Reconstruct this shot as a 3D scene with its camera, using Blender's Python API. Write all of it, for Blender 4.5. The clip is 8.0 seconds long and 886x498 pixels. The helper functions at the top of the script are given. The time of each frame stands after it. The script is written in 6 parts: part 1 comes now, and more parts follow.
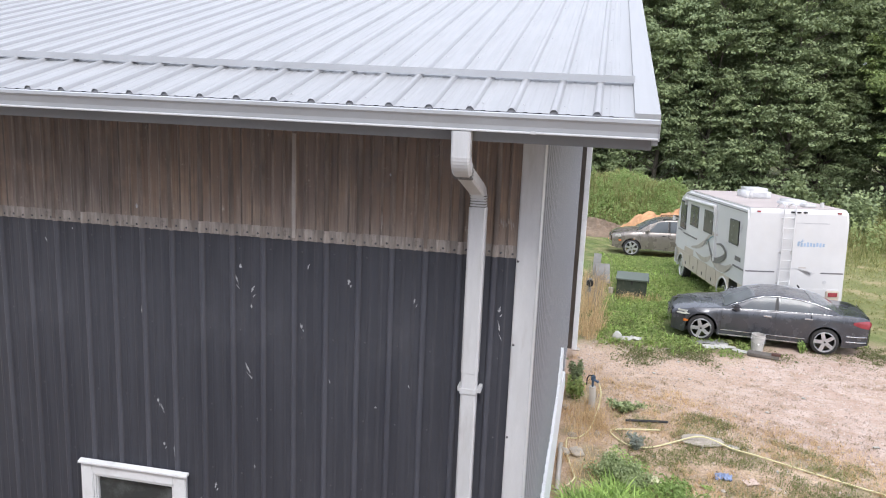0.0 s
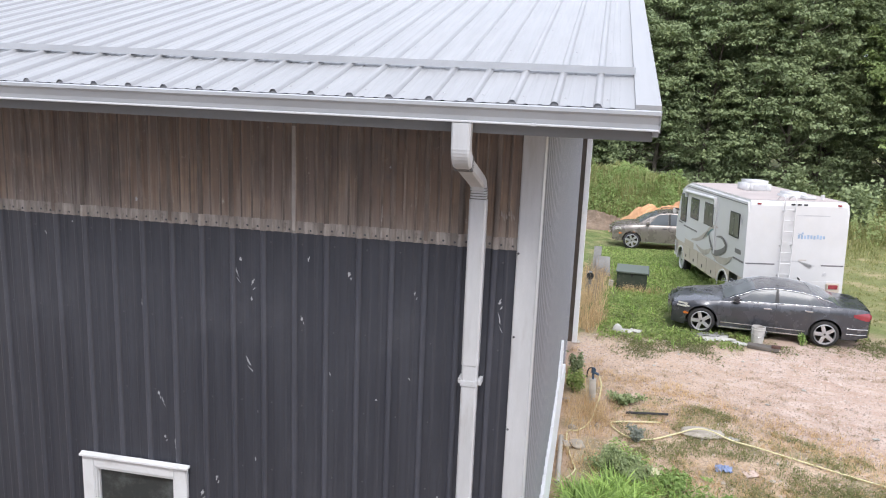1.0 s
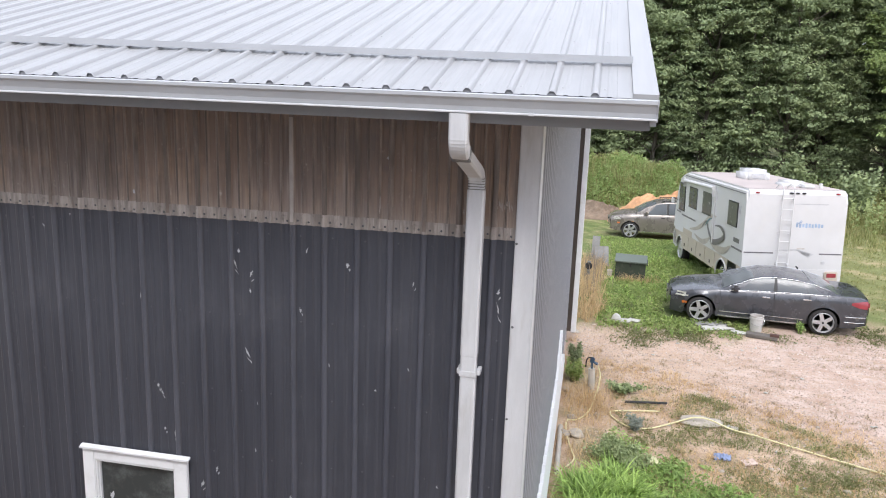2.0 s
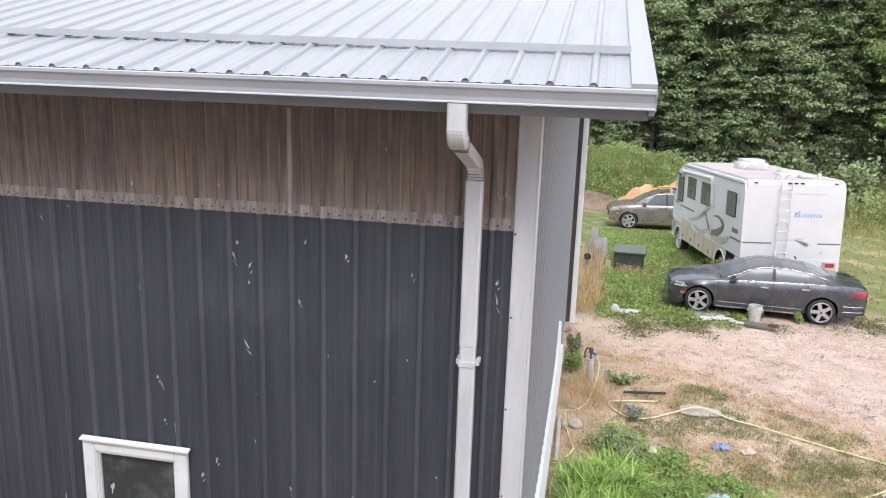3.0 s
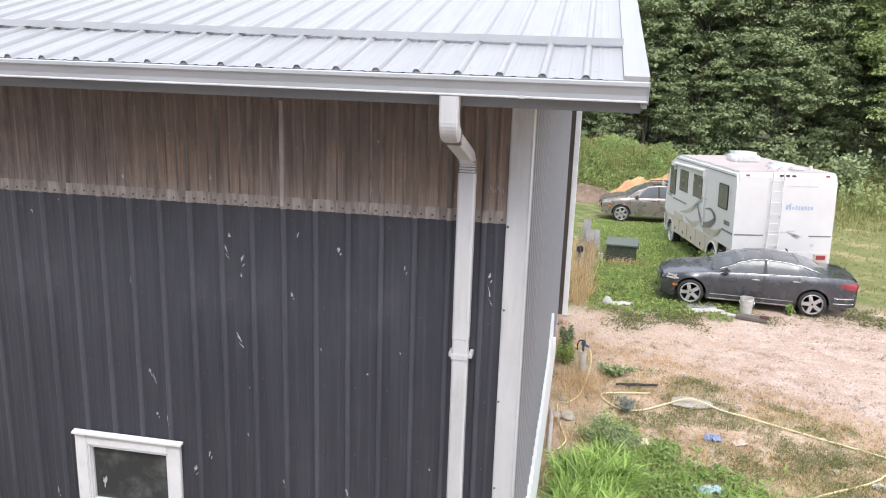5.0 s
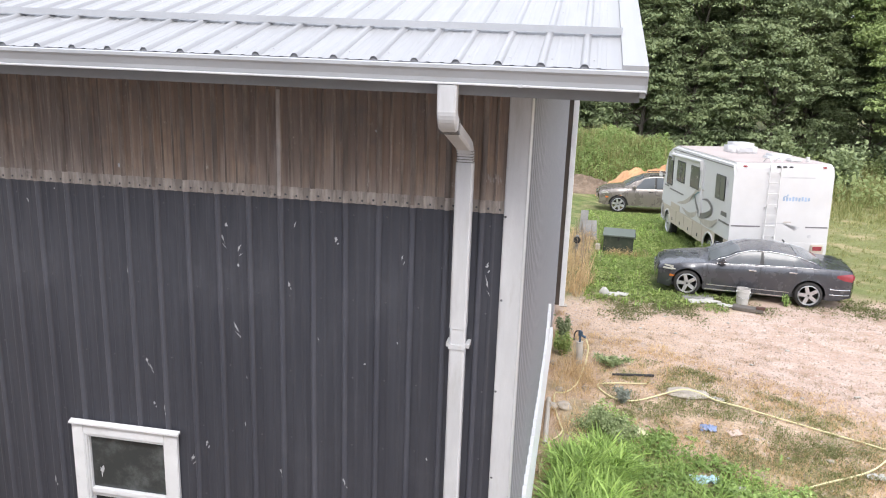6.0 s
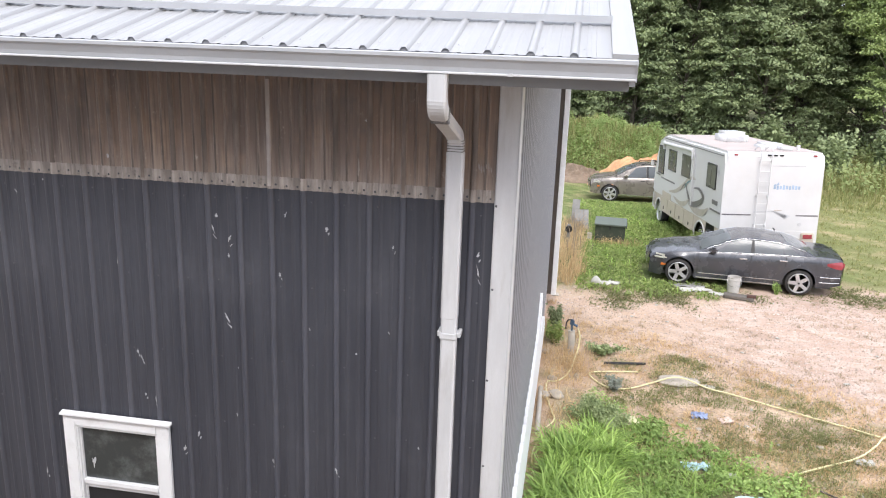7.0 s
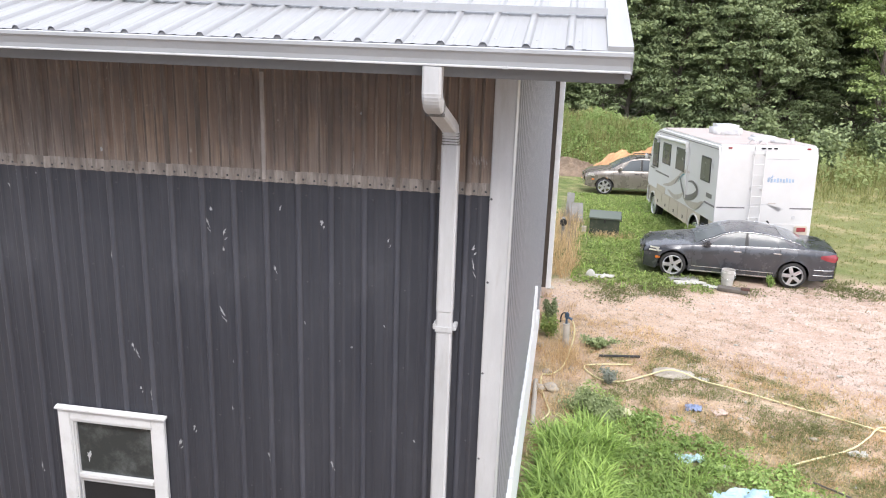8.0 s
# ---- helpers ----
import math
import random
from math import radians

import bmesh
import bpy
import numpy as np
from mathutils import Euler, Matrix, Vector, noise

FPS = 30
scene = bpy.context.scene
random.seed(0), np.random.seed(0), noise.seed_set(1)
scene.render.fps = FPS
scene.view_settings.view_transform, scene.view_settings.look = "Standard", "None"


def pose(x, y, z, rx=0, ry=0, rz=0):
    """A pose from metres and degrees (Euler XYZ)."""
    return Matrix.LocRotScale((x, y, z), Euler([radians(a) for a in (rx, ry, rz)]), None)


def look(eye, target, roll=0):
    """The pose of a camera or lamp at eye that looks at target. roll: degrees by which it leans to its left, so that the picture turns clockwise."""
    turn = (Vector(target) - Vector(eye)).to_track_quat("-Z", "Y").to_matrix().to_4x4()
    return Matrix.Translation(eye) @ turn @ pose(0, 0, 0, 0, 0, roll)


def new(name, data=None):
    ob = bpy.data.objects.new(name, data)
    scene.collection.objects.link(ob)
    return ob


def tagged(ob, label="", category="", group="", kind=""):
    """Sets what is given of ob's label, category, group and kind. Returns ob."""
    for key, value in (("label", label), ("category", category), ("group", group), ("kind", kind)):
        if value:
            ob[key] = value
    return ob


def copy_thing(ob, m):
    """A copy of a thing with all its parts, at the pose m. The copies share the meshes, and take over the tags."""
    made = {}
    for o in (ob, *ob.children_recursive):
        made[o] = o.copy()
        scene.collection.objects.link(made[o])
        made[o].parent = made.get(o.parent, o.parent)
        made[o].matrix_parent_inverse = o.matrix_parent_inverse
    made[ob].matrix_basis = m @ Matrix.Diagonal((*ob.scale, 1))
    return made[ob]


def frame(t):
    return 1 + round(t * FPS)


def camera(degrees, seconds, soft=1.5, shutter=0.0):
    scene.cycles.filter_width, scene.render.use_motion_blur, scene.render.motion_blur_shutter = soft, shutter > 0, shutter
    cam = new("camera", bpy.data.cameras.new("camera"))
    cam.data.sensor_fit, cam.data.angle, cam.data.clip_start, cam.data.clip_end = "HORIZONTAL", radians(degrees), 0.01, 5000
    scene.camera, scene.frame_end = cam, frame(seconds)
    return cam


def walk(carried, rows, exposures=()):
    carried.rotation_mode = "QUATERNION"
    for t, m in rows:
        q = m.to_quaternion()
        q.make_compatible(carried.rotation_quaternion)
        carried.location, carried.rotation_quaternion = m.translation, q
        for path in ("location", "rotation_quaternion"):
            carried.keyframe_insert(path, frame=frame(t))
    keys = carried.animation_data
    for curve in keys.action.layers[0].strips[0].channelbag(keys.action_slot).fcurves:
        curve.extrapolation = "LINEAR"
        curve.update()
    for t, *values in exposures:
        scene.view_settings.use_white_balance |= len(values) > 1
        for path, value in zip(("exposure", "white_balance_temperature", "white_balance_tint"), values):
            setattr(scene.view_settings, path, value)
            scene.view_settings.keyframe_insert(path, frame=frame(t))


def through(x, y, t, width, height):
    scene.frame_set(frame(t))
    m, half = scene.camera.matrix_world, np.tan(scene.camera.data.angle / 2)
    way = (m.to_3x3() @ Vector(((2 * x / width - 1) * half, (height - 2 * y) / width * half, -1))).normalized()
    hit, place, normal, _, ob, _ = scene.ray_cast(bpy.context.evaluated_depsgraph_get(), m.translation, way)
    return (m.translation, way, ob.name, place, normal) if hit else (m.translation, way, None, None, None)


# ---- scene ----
cam = camera(59.0, 8.0, soft=1.1)
PATH = [
    (0, (0.391, -4.941, 5.665), (0.019, -3.016, 5.272), 2.5),
    (0.5, (0.388, -4.936, 5.661), (0.015, -3.012, 5.262), 2.5),
    (1, (0.389, -4.936, 5.658), (0.018, -3.014, 5.248), 2.4),
    (1.5, (0.392, -4.937, 5.659), (0.023, -3.017, 5.238), 2.2),
    (3, (0.393, -4.935, 5.653), (0.032, -3.021, 5.199), 1.9),
    (3.5, (0.393, -4.936, 5.652), (0.036, -3.023, 5.193), 1.8),
    (4, (0.393, -4.937, 5.651), (0.041, -3.023, 5.191), 1.7),
    (4.5, (0.396, -4.936, 5.655), (0.049, -3.022, 5.191), 1.8),
    (6, (0.389, -4.928, 5.645), (0.057, -3.019, 5.151), 2.1),
    (6.5, (0.392, -4.925, 5.645), (0.069, -3.018, 5.137), 2.0),
    (7, (0.399, -4.927, 5.645), (0.088, -3.02, 5.126), 2.0),
    (7.5, (0.397, -4.925, 5.639), (0.096, -3.019, 5.112), 1.9),
    (8, (0.394, -4.927, 5.64), (0.098, -3.022, 5.106), 2.0),
]
walk(cam, [(t, look(eye, target, roll)) for t, eye, target, roll in PATH],
     exposures=[(0, 0.57, 6150, 11), (1.5, 0.60, 6180, 11), (3.5, 0.71, 6260, 11), (4.5, 0.75, 6290, 11), (6.5, 0.80, 6340, 11), (8, 0.84, 6360, 11)])

# ---- world and sun ----
world = bpy.data.worlds.new("sky")
scene.world = world
world.use_nodes = True
wt = world.node_tree
wt.nodes.clear()
SUN_EL, SUN_AZ = radians(54), radians(172)
w_sky = wt.nodes.new("ShaderNodeTexSky")
w_sky.sky_type = "NISHITA"
w_sky.sun_disc = False
w_sky.sun_elevation, w_sky.sun_rotation = SUN_EL, SUN_AZ
w_sky.dust_density, w_sky.air_density = 4.0, 1.0
w_mix = wt.nodes.new("ShaderNodeMix")
w_mix.data_type = "RGBA"
w_mix.inputs[0].default_value = 0.7
w_mix.inputs[7].default_value = (9.0, 9.3, 10.2, 1)      # an even cloud cover
w_bg = wt.nodes.new("ShaderNodeBackground")
w_bg.inputs[1].default_value = 0.142
w_out = wt.nodes.new("ShaderNodeOutputWorld")
wt.links.new(w_sky.outputs[0], w_mix.inputs[6])
wt.links.new(w_mix.outputs[2], w_bg.inputs[0])
wt.links.new(w_bg.outputs[0], w_out.inputs[0])
sun_data = bpy.data.lights.new("sun", "SUN")
sun_data.energy, sun_data.angle, sun_data.color = 1.5, radians(20), (1.0, 0.96, 0.9)
sun = new("sun", sun_data)
sun_from = Vector((math.sin(SUN_AZ) * math.cos(SUN_EL), math.cos(SUN_AZ) * math.cos(SUN_EL), math.sin(SUN_EL)))
sun.matrix_world = look(sun_from * 60, (0, 0, 0))


# ---- materials ----
class Nodes:
    """A short way to write node trees."""

    def __init__(self, name):
        self.mat = bpy.data.materials.new(name)
        self.mat.use_nodes = True
        self.tree = self.mat.node_tree
        self.bsdf = self.tree.nodes["Principled BSDF"]

    def put(self, socket, value):
        if isinstance(value, bpy.types.NodeSocket):
            self.tree.links.new(value, socket)
        elif isinstance(value, tuple) and len(value) == 3 and socket.type == "RGBA":
            socket.default_value = (*value, 1)
        else:
            socket.default_value = value

    def place(self, world_space=False):
        if world_space:
            return self.tree.nodes.new("ShaderNodeNewGeometry").outputs["Position"]
        return self.tree.nodes.new("ShaderNodeTexCoord").outputs["Object"]

    def split(self, vec):
        n = self.tree.nodes.new("ShaderNodeSeparateXYZ")
        self.put(n.inputs[0], vec)
        return n.outputs

    def stretch(self, vec, scale):
        n = self.tree.nodes.new("ShaderNodeMapping")
        self.put(n.inputs[0], vec)
        n.inputs["Scale"].default_value = scale
        return n.outputs[0]

    def noise(self, vec, scale, detail=4.0, rough=0.6):
        n = self.tree.nodes.new("ShaderNodeTexNoise")
        self.put(n.inputs["Vector"], vec)
        n.inputs["Scale"].default_value, n.inputs["Detail"].default_value = scale, detail
        n.inputs["Roughness"].default_value = rough
        return n.outputs[0]

    def cells(self, vec, scale):
        n = self.tree.nodes.new("ShaderNodeTexVoronoi")
        self.put(n.inputs["Vector"], vec)
        n.inputs["Scale"].default_value = scale
        return n.outputs

    def calc(self, op, a, b=0.0, c=0.0):
        n = self.tree.nodes.new("ShaderNodeMath")
        n.operation = op
        for i, v in enumerate((a, b, c)):
            self.put(n.inputs[i], v)
        return n.outputs[0]

    def ramp(self, x, lo, hi, out_lo=0.0, out_hi=1.0):
        n = self.tree.nodes.new("ShaderNodeMapRange")
        n.interpolation_type = "SMOOTHSTEP"
        for i, v in enumerate((x, lo, hi, out_lo, out_hi)):
            self.put(n.inputs[i], v)
        return n.outputs[0]

    def mix(self, fac, a, b):
        n = self.tree.nodes.new("ShaderNodeMix")
        n.data_type = "RGBA"
        self.put(n.inputs[0], fac), self.put(n.inputs[6], a), self.put(n.inputs[7], b)
        return n.outputs[2]

    def bump(self, height, strength, distance=0.01):
        n = self.tree.nodes.new("ShaderNodeBump")
        n.inputs["Strength"].default_value, n.inputs["Distance"].default_value = strength, distance
        self.put(n.inputs["Height"], height)
        self.put(self.bsdf.inputs["Normal"], n.outputs[0])

    def set(self, **values):
        for key, value in values.items():
            self.put(self.bsdf.inputs[key.replace("_", " ")], value)
        return self.mat


def shade(c, k):
    return tuple(min(1.0, v * k) for v in c)


def surface(name, colour, rough=0.6, metal=0.0, vary=0.18, scale=3.0, fine=60.0, bump=0.15, coat=0.0, stretch=(1, 1, 1), dirt=None, dirt_amount=0.4):
    """A plain surface with stains at a large scale, grain at a small one and fine relief."""
    n = Nodes(name)
    p = n.stretch(n.place(), stretch)
    broad, grain = n.noise(p, scale), n.noise(p, fine, 3.0)
    c = n.mix(n.ramp(broad, 0.3, 0.7), shade(colour, 1 - vary), shade(colour, 1 + vary))
    c = n.mix(n.ramp(grain, 0.35, 0.75, 0.0, 0.5), c, shade(colour, 1 - 0.8 * vary))
    if dirt:
        c = n.mix(n.ramp(n.noise(p, scale * 1.7, 6.0, 0.7), 0.5, 0.75, 0.0, dirt_amount), c, dirt)
    n.bump(grain, bump, 0.004)
    return n.set(Base_Color=c, Roughness=n.ramp(broad, 0.2, 0.8, max(0.03, rough - 0.08), min(1, rough + 0.08)), Metallic=metal, Coat_Weight=coat)


def make_wall_metal(name, k):
    n = Nodes(name)
    p = n.place()
    streak = n.noise(n.stretch(p, (14, 14, 0.5)), 1.0, 5.0)
    dust = n.noise(p, 2.3, 6.0, 0.7)
    fine = n.noise(p, 90, 2.0)
    c = n.mix(n.ramp(streak, 0.3, 0.75), shade((0.0215, 0.0228, 0.0292), k), shade((0.030, 0.0315, 0.039), k))
    c = n.mix(n.ramp(dust, 0.45, 0.8, 0, 0.35), c, shade((0.054, 0.055, 0.064), k))
    n.bump(n.calc("ADD", fine, n.calc("MULTIPLY", dust, 2.0)), 0.12, 0.003)
    return n.set(Base_Color=c, Roughness=n.ramp(dust, 0.3, 0.7, 0.36, 0.52), Metallic=0.0)


def make_roof_metal():
    n = Nodes("roof_steel")
    p = n.place()
    streak = n.noise(n.stretch(p, (9, 0.35, 1)), 1.0, 5.0)
    blotch = n.noise(p, 1.4, 5.0)
    c = n.mix(n.ramp(streak, 0.3, 0.7), (0.315, 0.315, 0.318), (0.355, 0.355, 0.358))
    c = n.mix(n.ramp(blotch, 0.5, 0.8, 0, 0.3), c, (0.335, 0.32, 0.295))
    n.bump(n.noise(p, 6.0, 3.0), 0.05, 0.01)
    return n.set(Base_Color=c, Roughness=0.42, Metallic=0.15)


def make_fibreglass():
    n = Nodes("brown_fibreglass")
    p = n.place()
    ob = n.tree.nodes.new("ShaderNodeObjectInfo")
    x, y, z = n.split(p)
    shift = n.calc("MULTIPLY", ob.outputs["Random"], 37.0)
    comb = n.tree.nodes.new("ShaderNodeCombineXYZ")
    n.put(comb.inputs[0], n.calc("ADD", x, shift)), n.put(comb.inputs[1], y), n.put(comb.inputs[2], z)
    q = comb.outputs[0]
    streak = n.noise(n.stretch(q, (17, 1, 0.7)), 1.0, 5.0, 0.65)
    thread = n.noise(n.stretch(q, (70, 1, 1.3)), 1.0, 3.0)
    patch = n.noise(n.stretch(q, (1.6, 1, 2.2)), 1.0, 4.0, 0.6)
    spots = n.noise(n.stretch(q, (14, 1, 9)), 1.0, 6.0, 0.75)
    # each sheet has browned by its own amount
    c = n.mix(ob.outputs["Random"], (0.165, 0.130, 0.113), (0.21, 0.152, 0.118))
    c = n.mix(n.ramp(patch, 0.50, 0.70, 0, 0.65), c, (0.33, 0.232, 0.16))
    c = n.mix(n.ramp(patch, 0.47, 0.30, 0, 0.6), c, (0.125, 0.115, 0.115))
    # pale runs of uneven height from the lap, eave shade painted in above
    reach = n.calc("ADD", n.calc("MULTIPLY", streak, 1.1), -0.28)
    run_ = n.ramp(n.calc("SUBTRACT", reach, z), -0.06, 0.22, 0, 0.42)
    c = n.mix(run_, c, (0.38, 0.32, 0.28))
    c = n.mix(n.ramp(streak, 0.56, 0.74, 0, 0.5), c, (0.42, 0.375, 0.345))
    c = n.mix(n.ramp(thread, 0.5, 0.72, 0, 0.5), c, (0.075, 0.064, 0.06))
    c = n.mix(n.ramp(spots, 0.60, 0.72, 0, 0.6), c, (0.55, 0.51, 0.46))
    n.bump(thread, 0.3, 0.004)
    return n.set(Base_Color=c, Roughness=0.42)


def make_lap():
    n = Nodes("pale_lap")
    p = n.place()
    a, b = n.noise(n.stretch(p, (20, 1, 3)), 1.0, 5.0), n.noise(p, 30, 4.0)
    c = n.mix(n.ramp(a, 0.35, 0.7), (0.22, 0.195, 0.178), (0.42, 0.375, 0.345))
    c = n.mix(n.ramp(b, 0.55, 0.75, 0, 0.5), c, (0.07, 0.06, 0.05))
    n.bump(b, 0.3, 0.004)
    return n.set(Base_Color=c, Roughness=0.6)


def make_ground():
    n = Nodes("yard_ground")
    p = n.place(True)
    x, y, _ = n.split(p)
    wide, mid, fine = n.noise(p, 0.45, 5.0, 0.6), n.noise(p, 1.7, 6.0, 0.65), n.noise(p, 22, 4.0, 0.7)
    stones = n.cells(p, 26)
    wobble = n.calc("MULTIPLY", n.calc("SUBTRACT", mid, 0.5), 2.6)
    wobble = n.calc("ADD", wobble, n.calc("MULTIPLY", n.calc("SUBTRACT", wide, 0.5), 1.6))
    # gravel drive: between y 13 and a slanting near edge
    y_far = n.calc("SUBTRACT", y, n.ramp(x, 3.6, 5.4, 0.0, 1.7))
    far_edge = n.ramp(n.calc("ADD", y_far, wobble), 12.4, 13.6, 1.0, 0.0)
    near_line = n.calc("SUBTRACT", n.calc("ADD", y, n.calc("MULTIPLY", x, 0.62)), 10.6)
    near_edge = n.ramp(n.calc("ADD", near_line, wobble), -0.6, 0.9)
    gravel = n.calc("MULTIPLY", far_edge, near_edge)
    # turf past the drive
    turf = n.ramp(n.calc("ADD", y_far, wobble), 12.6, 14.2)
    soil = n.mix(n.ramp(mid, 0.35, 0.65), (0.45, 0.32, 0.225), (0.60, 0.46, 0.335))
    soil = n.mix(n.ramp(fine, 0.45, 0.7, 0, 0.55), soil, (0.24, 0.185, 0.12))
    green = n.mix(n.ramp(mid, 0.35, 0.7), (0.10, 0.135, 0.040), (0.19, 0.225, 0.08))
    green = n.mix(n.ramp(fine, 0.45, 0.75, 0, 0.5), green, (0.05, 0.065, 0.025))
    patches = n.calc("MULTIPLY", n.ramp(n.noise(p, 0.8, 5.0, 0.65), 0.50, 0.62), 0.45)
    lush = n.calc("MULTIPLY", n.ramp(n.calc("ADD", n.calc("ADD", y, n.calc("MULTIPLY", x, 0.9)), n.calc("MULTIPLY", wobble, 0.7)), 7.0, 8.2, 0.85, 0.0), n.calc("MULTIPLY", n.ramp(n.calc("ADD", x, n.calc("MULTIPLY", wobble, 0.3)), 0.2, 0.8), n.ramp(n.calc("ADD", y, wobble), 0.5, 2.5)))
    c = n.mix(n.calc("MAXIMUM", patches, lush), soil, green)
    grav = n.mix(n.ramp(mid, 0.3, 0.7), (0.415, 0.295, 0.23), (0.55, 0.435, 0.375))
    grav = n.mix(n.ramp(stones[0], 0.05, 0.4, 0.35, 0.0), grav, (0.60, 0.55, 0.51))
    grav = n.mix(n.ramp(fine, 0.5, 0.75, 0, 0.5), grav, (0.36, 0.28, 0.22))
    grav = n.mix(n.ramp(n.noise(n.stretch(p, (0.45, 1.3, 1)), 3.0, 6.0, 0.75), 0.47, 0.64, 0, 0.6), grav, (0.36, 0.25, 0.165))
    grav = n.mix(n.ramp(n.calc("ADD", x, wobble), 1.0, 5.0, 0.6, 0.0), grav, (0.50, 0.365, 0.255))
    c = n.mix(gravel, c, grav)
    green = n.mix(n.ramp(x, 6.5, 9.0, 0.0, 0.6), green, (0.21, 0.21, 0.085))
    dry = n.mix(n.ramp(n.noise(p, 0.55, 6.0, 0.7), 0.47, 0.66, 0, 0.65), green, (0.44, 0.35, 0.21))
    c = n.mix(turf, c, dry)
    speck = n.noise(p, 14, 8.0, 0.9)
    c = n.mix(n.ramp(speck, 0.54, 0.66, 0, 0.55), c, (0.165, 0.125, 0.085))
    c = n.mix(n.ramp(speck, 0.46, 0.32, 0, 0.4), c, (0.62, 0.52, 0.43))
    height = n.calc("ADD", n.calc("MULTIPLY", fine, 0.6), n.calc("MULTIPLY", stones[0], -0.6))
    n.bump(height, 0.7, 0.04)
    return n.set(Base_Color=c, Roughness=0.95, Specular_IOR_Level=0.2)


def make_leaf(name, dark, light, rough=0.55, through=0.5):
    n = Nodes(name)
    info = n.tree.nodes.new("ShaderNodeNewGeometry")
    ob = n.tree.nodes.new("ShaderNodeObjectInfo")
    c = n.mix(info.outputs["Random Per Island"], dark, light)
    c = n.mix(n.calc("MULTIPLY", ob.outputs["Random"], 0.45), c, shade(light, 0.8))
    c = n.mix(n.ramp(n.noise(n.place(), 0.7, 3.0), 0.38, 0.62, 0, 0.4), c, dark)
    n.set(Base_Color=c, Roughness=rough, Specular_IOR_Level=0.3)
    # leaves let some light through
    thin = n.tree.nodes.new("ShaderNodeBsdfTranslucent")
    both = n.tree.nodes.new("ShaderNodeMixShader")
    both.inputs[0].default_value = through
    n.put(thin.inputs[0], c)
    n.tree.links.new(n.bsdf.outputs[0], both.inputs[1])
    n.tree.links.new(thin.outputs[0], both.inputs[2])
    n.tree.links.new(both.outputs[0], n.tree.nodes["Material Output"].inputs[0])
    return n.mat


def make_glass(name, tint=(0.02, 0.023, 0.026), rough=0.06, gloss=0.8, film_=(0.09, 0.095, 0.1)):
    n = Nodes(name)
    p = n.place()
    smear = n.noise(p, 4.0, 5.0, 0.7)
    c = n.mix(n.ramp(smear, 0.45, 0.8, 0, 0.6), tint, film_)
    return n.set(Base_Color=c, Roughness=n.ramp(smear, 0.4, 0.8, rough, rough + 0.2), Specular_IOR_Level=gloss)


# second wall metal is lightened for sky reflected on rib crests
BLACK_SIDING, RIB_SHEEN, ROOF_STEEL, FIBREGLASS, LAP, GROUND = make_wall_metal("black_siding", 1.75), make_wall_metal("siding_rib_sheen", 2.4), make_roof_metal(), make_fibreglass(), make_lap(), make_ground()
FIBREGLASS_PALE = surface("pale_fibreglass_edge", (0.40, 0.36, 0.34), 0.5, 0.0, 0.25, 3, 40, 0.2, stretch=(1, 1, 0.8))
# streaky separate colour for the fibreglass rib tops
FIBRE_CREST = surface("fibreglass_rib_top", (0.195, 0.158, 0.136), 0.5, 0.0, 0.55, 1.0, 50, 0.2, stretch=(9, 1, 1.6), dirt=(0.12, 0.095, 0.08), dirt_amount=0.8)
# gable ribs pale, pans dark: grazing sky light put into the colour
LIT_CREST = surface("lit_grey_rib", (0.25, 0.258, 0.28), 0.35, 0.0, 0.08, 1.5, 50, 0.05)
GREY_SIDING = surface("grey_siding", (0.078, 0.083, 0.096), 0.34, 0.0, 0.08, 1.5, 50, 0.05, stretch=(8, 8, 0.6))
TRIM = surface("white_trim", (0.53, 0.535, 0.55), 0.45, 0.0, 0.08, 2.5, 70, 0.06, stretch=(4, 4, 0.7), dirt=(0.33, 0.31, 0.28), dirt_amount=0.3)
GUTTER = surface("gutter_white", (0.40, 0.412, 0.435), 0.4, 0.0, 0.06, 2.0, 60, 0.05, dirt=(0.33, 0.33, 0.33), dirt_amount=0.35)
FASCIA = surface("fascia_grey", (0.25, 0.255, 0.27), 0.5, 0.0, 0.08, 2.0, 60, 0.06)
VINYL = surface("white_vinyl", (0.74, 0.745, 0.76), 0.4, 0.0, 0.04, 3.0, 60, 0.03, dirt=(0.38, 0.36, 0.33), dirt_amount=0.3)
CHIP = surface("bare_primer", (0.46, 0.47, 0.49), 0.7, 0.0, 0.15, 20, 120, 0.2)
CRIMP = surface("crimped_metal", (0.16, 0.155, 0.15), 0.6)
SCREW = surface("screw_head", (0.09, 0.09, 0.098), 0.4, 0.4, 0.2, 30, 90, 0.1)
SCREW_ROOF = surface("roof_screw_head", (0.45, 0.45, 0.46), 0.4, 0.4, 0.2, 30, 90, 0.1)
# near black for the shade in the hollows under the roof sheets
DARK = surface("dark_gap", (0.02, 0.02, 0.02), 0.8)
BROWN = surface("brown_door_metal", (0.075, 0.06, 0.05), 0.5, 0.0, 0.2, 2, 50, 0.1)
FRAMING = surface("barn_framing", (0.22, 0.16, 0.10), 0.8, 0.0, 0.25, 3, 40, 0.3)
CONCRETE = surface("pink_foundation", (0.48, 0.40, 0.36), 0.9, 0.0, 0.2, 4, 45, 0.5, dirt=(0.28, 0.22, 0.17))
GLASS = make_glass("window_glass", (0.040, 0.045, 0.045), 0.08, 0.5, (0.17, 0.18, 0.18))
SCREEN = surface("insect_screen", (0.018, 0.018, 0.02), 0.6)


